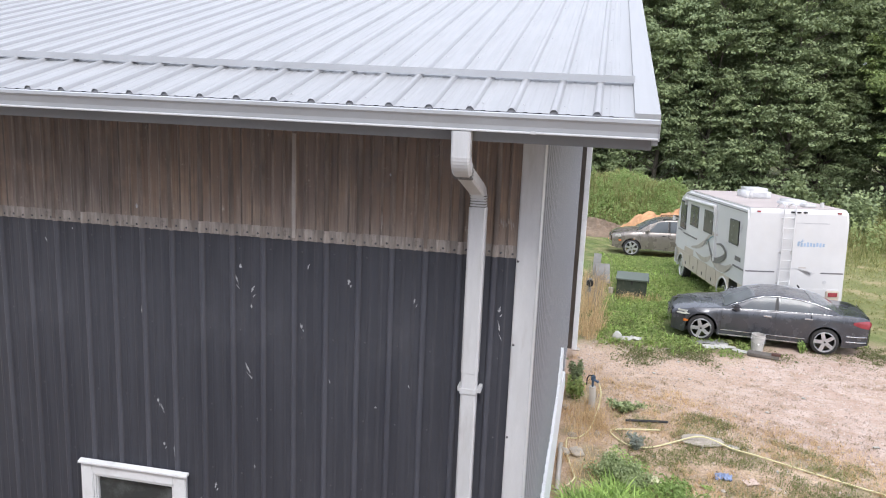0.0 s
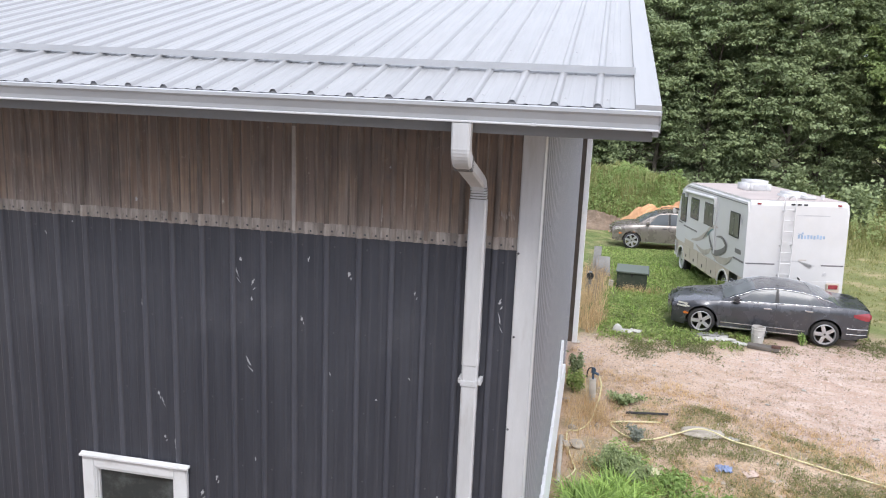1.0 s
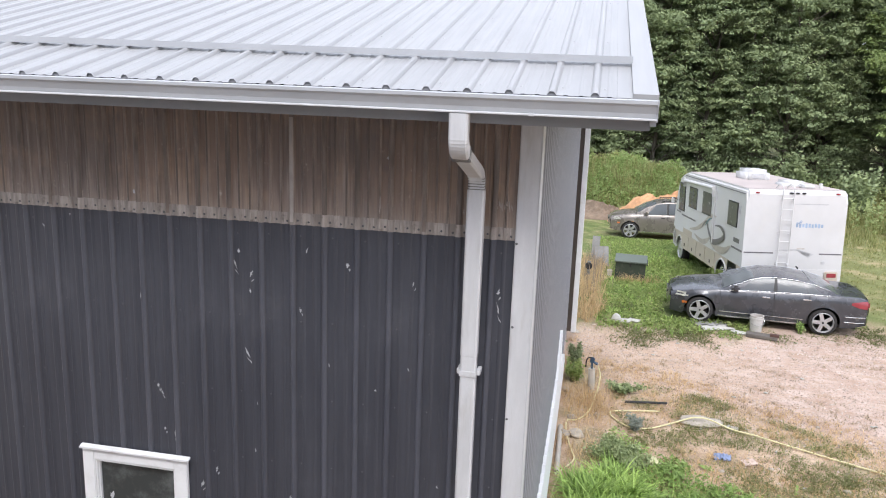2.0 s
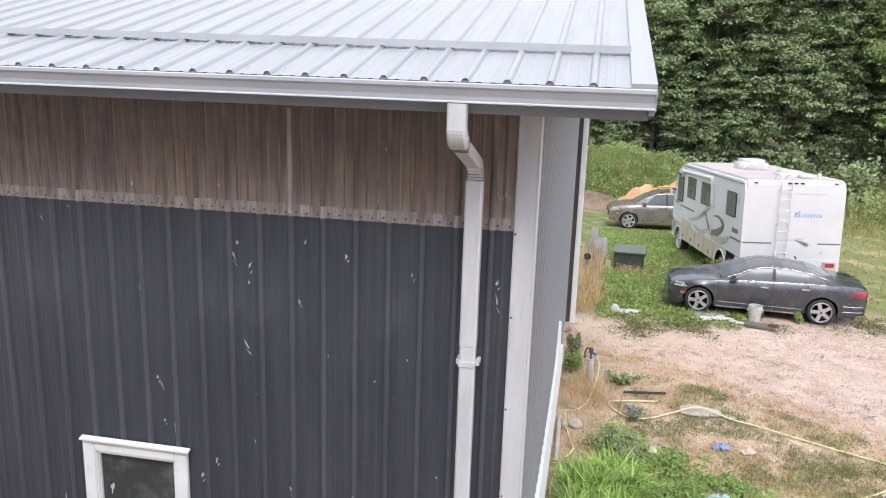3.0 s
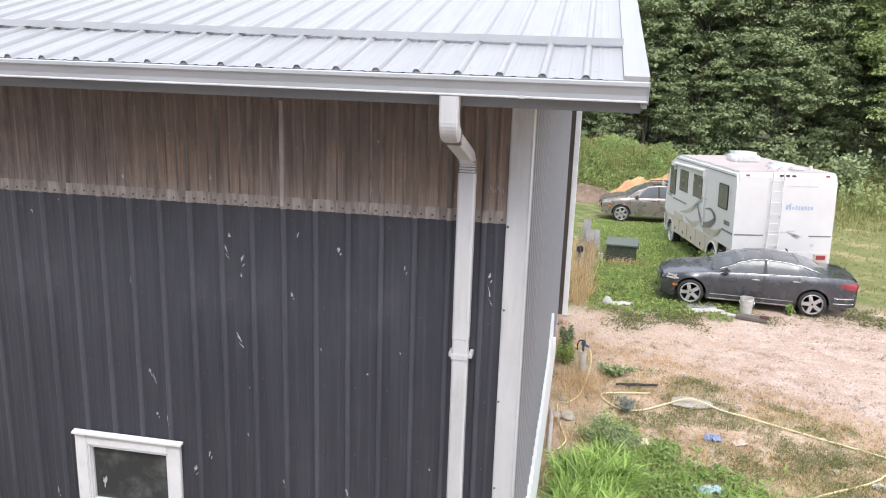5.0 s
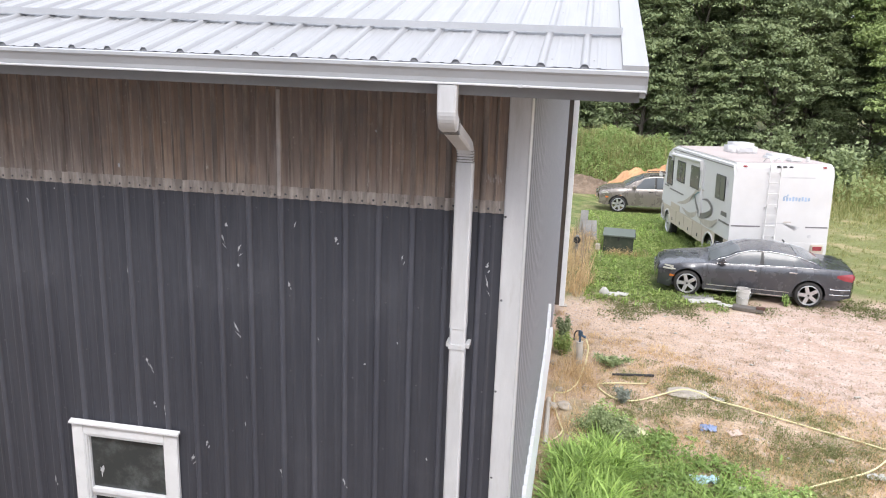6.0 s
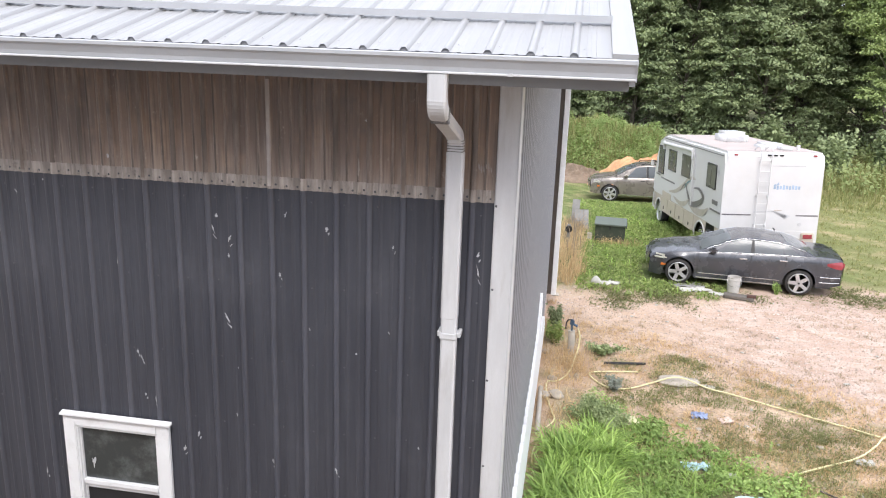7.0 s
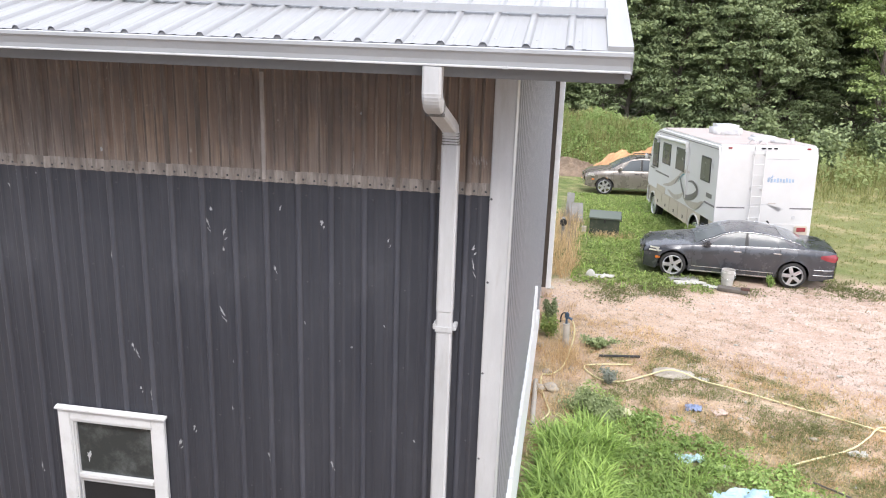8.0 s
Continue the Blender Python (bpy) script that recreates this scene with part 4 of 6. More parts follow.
        tx, tz = s["taillamp"]
        lamp = []
        for i in range(9):
            x = max(x0 + 0.005, tx - 0.20) + 0.36 * i / 8
            for j in range(6):
                z = tz + (-0.09 + 0.18 * j / 5) * (1.0 - 0.75 * (i / 8) ** 2) + 0.03 * i / 8
                lamp.append((x, sgn * (side_y(x, min(z, belt(x) - 0.01)) + 0.007), z))
        part("tail_light", mesh_of("tail_light", lamp, grid_faces(9, 6, sgn > 0), LAMP_RED, True), LAMP_RED, ob)
        part("tail_light", box((x0 - 0.045, sgn * (half(x0) - 0.14) - 0.14, tz - 0.085), (x0 + 0.03, sgn * (half(x0) - 0.14) + 0.12, tz + 0.075), 0.03), LAMP_RED, ob)
        for lo, hi in s["rear_strips"]:
            part("bumper_strip", sweep([(lo + q, sgn * (side_y(lo + q, hi) + 0.004), hi) for q in (0.0, 0.15, 0.3, 0.45)], 0.012, 6, "bumper_strip", CHROME), CHROME, ob)
    grille = part("grille", box((x1 - 0.02, -0.30, s["headlamp"][1] - 0.15), (x1 + s["end_bulge"] + 0.035, 0.30, s["headlamp"][1] - 0.01), 0.02), PLASTIC, ob)
    for i in range(4):
        z = s["headlamp"][1] - 0.13 + 0.035 * i
        part("grille_bar", box((x1, -0.29, z), (x1 + s["end_bulge"] + 0.045, 0.29, z + 0.012), 0.004), CHROME, grille)
    return ob


SEDAN = dict(
    front_axle=1.36, rear_axle=-1.40, r=0.315, nose=2.06, rear=2.33, tyre=0.225, spokes=5, sill_z=0.20, end_bulge=0.05, lean=0.0,
    half=[(-2.33, 0.76), (-2.1, 0.84), (-1.4, 0.885), (0, 0.885), (1.3, 0.88), (1.75, 0.845), (1.95, 0.78), (2.06, 0.70)],
    belt=[(-2.33, 0.90), (-2.15, 0.955), (-1.8, 0.965), (-1.0, 0.945), (0.0, 0.905), (0.9, 0.86), (1.4, 0.805), (1.85, 0.725), (2.06, 0.66)],
    deck=[(-2.33, 0.94), (-2.22, 0.98), (-1.6, 0.99), (-1.0, 0.97), (0.6, 0.925), (1.0, 0.91), (1.5, 0.865), (1.9, 0.795), (2.06, 0.73)],
    sill=[(-2.33, 0.30), (-1.9, 0.22), (-1.0, 0.20), (1.0, 0.20), (1.8, 0.18), (2.06, 0.20)], paint=PAINT_BLUE, trim=CHROME,
    cabin=(0.90, 0.12, -1.0, -1.72), glass_h=0.34,
    roof=[(-1.72, 0.99), (-1.4, 1.125), (-1.1, 1.21), (-0.7, 1.265), (-0.35, 1.28), (-0.05, 1.265), (0.2, 1.20), (0.55, 1.05), (0.90, 0.905)],
    roof_half=[(-1.72, 0.71), (-1.0, 0.635), (0, 0.635), (0.5, 0.65), (0.90, 0.71)],
    panes=[(0.64, -0.25, -0.48, -0.03, 0.09, 0.90), (-0.34, -1.00, -0.03, 0.08, 0.09, 0.90), (-1.04, -1.42, 0.08, 0.36, 0.09, 0.86)], bright=(0.74, -1.50),
    seams=[0.92, -0.29, -1.06], handles=[-0.10, -1.00], mirror=(0.60, 0.95), headlamp=(1.84, 0.635), taillamp=(-2.14, 0.79), rear_strips=[(-2.30, 0.50), (-2.30, 0.37)])
sedan = car("sedan", "dark blue four-door sedan, dusty, parked on the weedy drive edge", Matrix.Translation((4.56, 15.02, 0)) @ Matrix.Rotation(radians(175.7), 4, "Z"), SEDAN)

SUV = dict(
    front_axle=1.33, rear_axle=-1.33, r=0.35, nose=2.15, rear=2.25, tyre=0.235, spokes=6, sill_z=0.30, end_bulge=0.06, lean=0.0,
    half=[(-2.25, 0.78), (-1.9, 0.87), (-1.2, 0.905), (0, 0.905), (1.3, 0.90), (1.85, 0.84), (2.15, 0.70)],
    belt=[(-2.25, 1.12), (-1.0, 1.10), (0.0, 1.07), (0.9, 1.04), (1.4, 1.0), (1.95, 0.91), (2.15, 0.82)],
    deck=[(-2.25, 1.17), (-1.0, 1.17), (0.7, 1.14), (1.1, 1.13), (1.6, 1.06), (2.0, 0.97), (2.15, 0.88)],
    sill=[(-2.25, 0.42), (-1.9, 0.34), (-1.0, 0.30), (1.0, 0.30), (1.9, 0.30), (2.15, 0.34)], paint=PAINT_TAUPE, trim=PLASTIC,
    cabin=(1.10, 0.25, -1.70, -2.24), glass_h=0.46,
    roof=[(-2.24, 1.18), (-2.05, 1.46), (-1.6, 1.58), (-0.9, 1.62), (-0.2, 1.62), (0.2, 1.57), (0.6, 1.41), (1.10, 1.13)],
    roof_half=[(-2.24, 0.64), (-1.0, 0.66), (0, 0.67), (0.6, 0.68), (1.10, 0.72)],
    panes=[(0.78, -0.12, -0.48, 0.02, 0.07, 0.92), (-0.22, -1.12, 0.02, -0.02, 0.07, 0.92), (-1.22, -1.88, -0.02, 0.12, 0.07, 0.88)], bright=(),
    seams=[0.98, -0.17, -1.12], handles=[0.02, -0.98], mirror=(0.72, 1.14), headlamp=(1.93, 0.80), taillamp=(-2.10, 0.98), rear_strips=[])
suv = car("suv", "taupe compact sport utility car parked on the grass behind the motorhome", Matrix.Translation((3.20, 27.80, rise(3.2, 27.3))) @ Matrix.Rotation(radians(180.5), 4, "Z") @ Matrix.Scale(0.95, 4), SUV)
for s_ in (1, -1):
    part("roof_rail", sweep([(0.1, s_ * 0.60, 1.56), (0.0, s_ * 0.60, 1.63), (-0.8, s_ * 0.60, 1.655), (-1.5, s_ * 0.59, 1.62), (-1.6, s_ * 0.59, 1.56)], 0.018, 8, "roof_rail", PLASTIC), PLASTIC, suv)

# ---- motorhome ----
RV_WHITE = surface("motorhome_gelcoat", (0.57, 0.565, 0.565), 0.4, 0.0, 0.05, 1.2, 60, 0.03, dirt=(0.58, 0.55, 0.50), dirt_amount=0.3)
RV_ROOF = surface("motorhome_roof", (0.41, 0.355, 0.335), 0.7, 0.0, 0.1, 1.0, 40, 0.1, dirt=(0.42, 0.35, 0.30), dirt_amount=0.5)
RV_BEIGE = surface("motorhome_beige", (0.47, 0.41, 0.34), 0.45, 0.0, 0.08, 1.5, 60, 0.04)
RV_STRIPE = surface("motorhome_grey_decal", (0.14, 0.13, 0.14), 0.4)
RV_TAN = surface("motorhome_tan_decal", (0.40, 0.36, 0.32), 0.4)
RV_TEAL = surface("motorhome_teal_decal", (0.10, 0.23, 0.27), 0.4)
RV_BLUE = surface("faded_blue_decal", (0.30, 0.39, 0.52), 0.5)
RV_GREYTXT = surface("pale_grey_decal", (0.48, 0.48, 0.49), 0.5)
L, HW, ZB, ZT = 7.25, 1.285, 0.52, 3.09
rv = thing("motorhome", "white motorhome with grey and tan swoosh decals and a rear ladder", "motorhome", Matrix.Translation((5.645, 16.40, 0.0)) @ Matrix.Rotation(radians(98.3), 4, "Z") @ Matrix.Rotation(radians(2.5), 4, "Y") @ Matrix.Rotation(radians(-1.1), 4, "X"))
wheel_holes = [(1.68, 0.50), (6.45, 0.43)]


def rv_side(sgn):
    """One side skin with its wheel arches and the open bay cut out of the skirt."""
    bm = bmesh.new()
    xs = sorted({0.0, 0.42, 1.16, L} | {round(c + rr * math.cos(math.pi * k / 14), 3) for c, rr in wheel_holes for k in range(15)})
    for a, b in zip(xs, xs[1:]):
        lows = []
        for x in (a, b):
            z = ZB
            for c, rr in wheel_holes:
                if abs(x - c) <= rr:
                    z = max(z, 0.42 + math.sqrt(max(0, rr * rr - (x - c) ** 2)))
            lows.append(z)
        if sgn > 0 and a >= 0.42 and b <= 1.16:
            lows = [1.02, 1.02]
        v = [bm.verts.new(p) for p in ((a, sgn * HW, lows[0]), (b, sgn * HW, lows[1]), (b, sgn * HW, 1.03), (a, sgn * HW, 1.03))]
        bm.faces.new(v)
    return bm


for sgn in (1, -1):
    part("skirt", rv_side(sgn), RV_BEIGE, rv, "beige lower skirt")
front = [(0.0, 1.03), (L - 0.15, 1.03), (L + 0.10, 1.10), (L + 0.04, 1.7), (L - 0.22, 2.55), (L - 0.42, 2.86), (L - 0.75, 2.98), (L - 1.3, ZT), (0.10, ZT), (0.03, ZT - 0.03), (0.0, ZT - 0.12)]
shell_bm = prism(front, "y", -HW, HW)
bmesh.ops.bevel(shell_bm, geom=[e for e in shell_bm.edges if abs(e.verts[0].co.y) > 1 and (e.verts[0].co.y * e.verts[1].co.y > 0) and min(e.verts[0].co.z, e.verts[1].co.z) > 2.4], offset=0.06, segments=3, affect="EDGES")
part("coach_body", shell_bm, RV_WHITE, rv)
part("chassis", box((0.05, -HW + 0.12, 0.50), (L - 0.1, HW - 0.12, 1.02)), PLASTIC, rv)
part("front_bumper", box((L - 0.35, -HW, 0.42), (L + 0.14, HW, 1.02), 0.05), RV_WHITE, rv)
part("rear_skirt", box((-0.012, -HW, 0.48), (0.05, HW, 1.03), 0.01), RV_WHITE, rv)
part("roof_skin", prism([(0.12, ZT + 0.004), (L - 1.3, ZT + 0.004), (L - 1.3, ZT + 0.012), (0.12, ZT + 0.012)], "y", -HW + 0.08, HW - 0.08), RV_ROOF, rv, "dusty pinkish roof skin")
for c, rr in wheel_holes:
    for sgn in (1, -1):
        wheel(rv, c, sgn * (HW - 0.17), 0.40, 0.24, 8, sgn)
        arch = [(c + (rr + 0.0) * math.cos(math.pi * k / 16), 0.42 + (rr + 0.0) * math.sin(math.pi * k / 16)) for k in range(17)] + [(c + (rr + 0.045) * math.cos(math.pi * k / 16), 0.42 + (rr + 0.045) * math.sin(math.pi * k / 16)) for k in range(16, -1, -1)]
        part("wheel_arch", prism(arch, "y", sgn * (HW - 0.01), sgn * (HW + 0.018)), RV_WHITE, rv)
# skirt doors and the bay that stands open
for x in (2.35, 3.35, 4.35, 5.3):
    d = part("bay_door", box((x, HW + 0.001, 0.52), (x + 0.92, HW + 0.014, 1.0), 0.006), RV_BEIGE, rv)
    part("latch", box((x + 0.40, HW + 0.012, 0.62), (x + 0.48, HW + 0.024, 0.72), 0.004), PLASTIC, d)
part("generator", box((0.50, HW - 0.55, 0.55), (1.08, HW - 0.12, 0.95), 0.03), PLASTIC, rv)


RV_GLASS = make_glass("motorhome_window_glass", (0.10, 0.10, 0.105), 0.16, 0.5)


def rv_window(x0, x1, top, bottom):
    z0, z1 = ZT - bottom, ZT - top
    w = part("window", box((x0, HW + 0.001, z0), (x1, HW + 0.022, z1), 0.03), PLASTIC, rv)
    mid = (x0 + x1) / 2
    part("pane", box((x0 + 0.035, HW + 0.016, z0 + 0.04), (mid - 0.012, HW + 0.025, z1 - 0.04), 0.002), RV_GLASS, w)
    part("pane", box((mid + 0.012, HW + 0.016, z0 + 0.04), (x1 - 0.035, HW + 0.025, z1 - 0.04), 0.002), RV_GLASS, w)


for x0, x1, t_, b_ in ((0.58, 1.40, 0.42, 1.10), (2.98, 3.95, 0.42, 1.12), (4.55, 5.55, 0.42, 1.12), (6.05, 6.80, 0.40, 1.35)):
    rv_window(x0, x1, t_, b_)
# slide-out seam, awning roll, belt line
part("slide_out", prism([(2.55, 1.05), (6.0, 1.05), (6.0, 2.78), (2.55, 2.78)], "y", HW - 0.02, HW + 0.012), RV_WHITE, rv)
aw = part("awning_roll", tube((2.75, HW + 0.06, 2.86), (6.1, HW + 0.06, 2.80), 0.055, sides=14), RV_WHITE, rv)
for x in (2.75, 6.05):
    part("bracket", box((x - 0.03, HW, 2.60), (x + 0.03, HW + 0.09, 2.90), 0.01), RV_WHITE, aw)
part("gutter_rail", box((0.10, HW + 0.001, ZT - 0.14), (6.2, HW + 0.020, ZT - 0.115), 0.004), RV_STRIPE, rv)
part("awning_arm", box((2.62, HW + 0.013, 1.25), (2.68, HW + 0.05, 2.80), 0.008), RV_WHITE, rv)


def swoosh(points, w, material, lift):
    """A tapered decal band along (x, z) points on the visible side."""
    pts = []
    n = len(points)
    for i in range(n - 1):
        p0, p1, p2, p3 = (Vector(points[max(0, min(n - 1, i + k))]) for k in (-1, 0, 1, 2))
        for q in range(6):
            t = q / 6
            pts.append(0.5 * ((2 * p1) + (p2 - p0) * t + (2 * p0 - 5 * p1 + 4 * p2 - p3) * t * t + (3 * p1 - p0 - 3 * p2 + p3) * t ** 3))
    pts.append(Vector(points[-1]))
    verts = []
    for i, p in enumerate(pts):
        d = (pts[min(i + 1, len(pts) - 1)] - pts[max(0, i - 1)]).normalized()
        nrm = Vector((-d.y, d.x))
        k = w * (0.12 + 0.88 * math.sin(math.pi * (i + 0.5) / (len(pts))))
        for sg in (1, -1):
            q = p + nrm * k * sg * 0.5
            verts.append((q.x, HW + lift, q.y))
    return mesh_of("decal", verts, [(2 * i, 2 * i + 1, 2 * i + 3, 2 * i + 2) for i in range(len(pts) - 1)], material)


for pts, w, mt, lf in (
        ([(5.2, 1.30), (4.4, 1.42), (3.6, 1.70), (3.0, 2.0), (2.4, 2.05)], 0.16, RV_TAN, 0.016),
        ([(3.9, 1.50), (3.4, 1.78), (3.1, 1.55), (2.7, 1.30), (2.2, 1.35), (1.7, 1.52), (1.6, 1.68), (2.0, 1.82), (2.5, 1.78)], 0.17, RV_STRIPE, 0.020),
        ([(2.9, 1.25), (2.2, 1.16), (1.5, 1.22), (1.0, 1.42)], 0.20, RV_TAN, 0.018),
        ([(4.6, 1.22), (3.8, 1.12), (3.2, 1.22), (2.9, 1.38)], 0.16, RV_TAN, 0.022),
        ([(3.5, 1.62), (3.15, 1.86), (2.8, 1.96)], 0.05, RV_TEAL, 0.025)):
    part("decal", swoosh(pts, w, mt, lf), mt, rv)
for x0, x1, z in ((0.02, 0.9, 1.42), (4.6, 6.3, 1.60), (6.5, 7.0, 1.66)):
    part("belt_stripe", box((x0, HW + 0.013, z), (x1, HW + 0.018, z + 0.05)), RV_STRIPE, rv)
part("name_mark", box((0.32, HW + 0.002, 1.60), (0.80, HW + 0.006, 1.72)), RV_STRIPE, rv)
part("name_mark", prism([(0.56, 2.62), (0.50, 2.38), (0.45, 2.52), (0.40, 2.38), (0.34, 2.62), (0.38, 2.62), (0.41, 2.48), (0.45, 2.60), (0.49, 2.48), (0.52, 2.62)], "y", HW + 0.002, HW + 0.006), RV_GREYTXT, rv)
# beige front quarter
part("quarter_panel", box((4.9, HW + 0.015, 1.03), (6.0, HW + 0.020, 1.22)), RV_BEIGE, rv)
# rear face: ladder, lights, marks, stripe
ladder = part("ladder", sweep([(-0.12, 0.42, 1.12), (-0.12, 0.42, 2.9), (-0.10, 0.42, 3.18), (0.15, 0.42, 3.22), (0.5, 0.42, 3.05)], 0.013, 8, "ladder", RV_WHITE), RV_WHITE, rv, "white tubular rear ladder")
part("rail", sweep([(-0.12, 0.14, 1.12), (-0.12, 0.14, 2.9), (-0.10, 0.14, 3.18), (0.15, 0.14, 3.22), (0.5, 0.14, 3.05)], 0.013, 8, "rail", RV_WHITE), RV_WHITE, ladder)
for i in range(7):
    part("rung", tube((-0.12, 0.14, 1.20 + 0.28 * i), (-0.12, 0.42, 1.20 + 0.28 * i), 0.011, sides=8), RV_WHITE, ladder)
for y in (0.42, 0.14):
    for z in (1.16, 1.95, 2.85):
        part("standoff", tube((-0.12, y, z), (0.02, y, z), 0.012, sides=8), RV_WHITE, ladder)
part("belt_stripe", box((-0.004, 0.50, 1.42), (0.01, HW - 0.03, 1.455)), RV_STRIPE, rv)
part("belt_stripe", box((-0.004, -HW + 0.03, 1.42), (0.01, -0.68, 1.455)), RV_STRIPE, rv)
part("decal", prism([(0.45, 1.50), (-0.10, 1.52), (-0.55, 1.43), (-0.40, 1.34), (-0.46, 1.44), (-0.05, 1.55), (0.45, 1.53)], "x", -0.004, 0.01), RV_GREYTXT, rv)
for k in range(9):
    part("name_mark", box((-0.004, -0.72 + 0.08 * k, 2.13 - 0.01 * (k % 2)), (0.01, -0.665 + 0.08 * k, 2.215 + 0.012 * (k % 3)), 0.002), RV_BLUE, rv, "faded blue name mark")
part("name_mark", prism([(-0.10, 2.22), (-0.20, 2.29), (-0.14, 2.24), (-0.16, 2.33), (-0.10, 2.25), (-0.02, 2.27)], "x", -0.004, 0.01), RV_BLUE, rv)
part("name_mark", box((-0.004, -0.80, 2.72), (0.01, 0.05, 2.75)), RV_GREYTXT, rv)
part("seam_cap", box((-0.006, -0.30, 1.555), (0.01, -0.10, 1.58)), RV_TAN, rv)
part("filler_cap", tube((-0.012, -0.80, 1.20), (0.01, -0.80, 1.20), 0.05, sides=14), RV_GREYTXT, rv)
for sgn in (1, -1):
    lamp = part("tail_light", box((-0.06, sgn * 1.02 - 0.17, 0.66), (0.02, sgn * 1.02 + 0.17, 0.98), 0.02), RV_BEIGE, rv)
    part("lens", box((-0.075, sgn * 1.02 - 0.12, 0.83), (-0.05, sgn * 1.02 + 0.12, 0.94), 0.008), LAMP_RED, lamp)
for y in (1.02, 0.16, 0.0, -0.16, -1.02):
    part("marker_light", box((-0.02, y - 0.05, ZT - 0.10), (0.05, y + 0.05, ZT - 0.06), 0.008), LAMP_RED if abs(y) > 1 else PLASTIC, rv)
part("hitch_hook", sweep([(-0.02, -0.10, 0.98), (-0.14, -0.10, 1.0), (-0.16, -0.10, 1.08), (-0.10, -0.08, 1.11)], 0.02, 8, "hitch_hook", PLASTIC), PLASTIC, rv)
# roof units
ac = part("roof_air_conditioner", box((3.0, -0.36, ZT - 0.15), (4.05, 0.36, ZT + 0.31), 0.10), RV_WHITE, rv, "white rooftop air conditioner")
ac.data.shade_smooth()
part("intake", box((2.985, -0.20, ZT + 0.05), (3.02, 0.20, ZT + 0.19), 0.01), RV_GREYTXT, ac)
ac2 = part("roof_air_conditioner", box((0.95, -0.62, ZT - 0.12), (1.75, -0.02, ZT + 0.15), 0.07), RV_WHITE, rv)
ac2.data.shade_smooth()
part("roof_vent", box((0.45, -0.62, ZT + 0.012), (0.85, -0.30, ZT + 0.10), 0.03), RV_WHITE, rv)
part("vent_pipe", tube((0.62, -0.82, ZT), (0.62, -0.82, ZT + 0.14), 0.045, 0.05, 12), RV_WHITE, rv)
mir = part("side_mirror", box((L - 0.02, HW + 0.06, 1.90), (L + 0.06, HW + 0.17, 2.12), 0.03), RV_WHITE, rv)
part("arm", tube((L - 0.20, HW - 0.02, 2.05), (L + 0.03, HW + 0.12, 2.10), 0.02, sides=8), PLASTIC, mir)
part("windscreen", prism([(L + 0.05, 1.72), (L + 0.06, 1.72), (L - 0.21, 2.58), (L - 0.22, 2.58)], "y", -1.05, 1.05), CAR_GLASS, rv)

# ---- vegetation ----
LEAF_TREE = make_leaf("tree_leaf", (0.18, 0.235, 0.125), (0.37, 0.43, 0.215), through=0.28)
# lighter leaf with the sunlight on the edge tree put into the colour
LEAF_SUNNY = make_leaf("sunny_leaf", (0.20, 0.27, 0.10), (0.42, 0.50, 0.20), through=0.3)
LEAF_WEED = make_leaf("weed_leaf", (0.08, 0.15, 0.03), (0.50, 0.66, 0.22), through=0.3)
LEAF_LAWN = make_leaf("lawn_leaf", (0.15, 0.22, 0.055), (0.45, 0.52, 0.19))
BLADE_GREEN = make_leaf("green_blade", (0.06, 0.13, 0.02), (0.58, 0.78, 0.22), through=0.3)
BLADE_DRY = make_leaf("dry_blade", (0.48, 0.34, 0.18), (0.84, 0.64, 0.38), 0.8)
BLADE_MEADOW = make_leaf("meadow_blade", (0.22, 0.26, 0.09), (0.50, 0.46, 0.22), 0.7)
LEAF_SILVER = make_leaf("silver_leaf", (0.25, 0.29, 0.24), (0.42, 0.45, 0.40), 0.7)
BARK = surface("tree_bark", (0.17, 0.145, 0.12), 0.9, 0.0, 0.3, 4, 30, 0.6, stretch=(6, 6, 1))
rng = np.random.default_rng(7)


def quads(name, centres, normals, sizes, material, slim=0.6):
    """Many small pointed leaves: a bent diamond each, facing their normals."""
    n = len(centres)
    nor = normals / np.linalg.norm(normals, axis=1, keepdims=True)
    aux = rng.normal(size=(n, 3))
    u = np.cross(nor, aux)
    u /= np.linalg.norm(u, axis=1, keepdims=True) + 1e-9
    v = np.cross(nor, u)
    s = sizes[:, None]
    pts = np.stack([centres - u * s * 0.5, centres - v * s * slim * 0.5 + nor * s * 0.08, centres + u * s * 0.5, centres + v * s * slim * 0.5 + nor * s * 0.08], 1).reshape(-1, 3)
    me = bpy.data.meshes.new(name)
    me.vertices.add(4 * n), me.loops.add(4 * n), me.polygons.add(n)
    me.vertices.foreach_set("co", pts.astype(np.float32).ravel())
    me.loops.foreach_set("vertex_index", np.arange(4 * n, dtype=np.int32))
    me.polygons.foreach_set("loop_start", np.arange(0, 4 * n, 4, dtype=np.int32))
    me.update(calc_edges=True)
    me.materials.append(material)
    return me


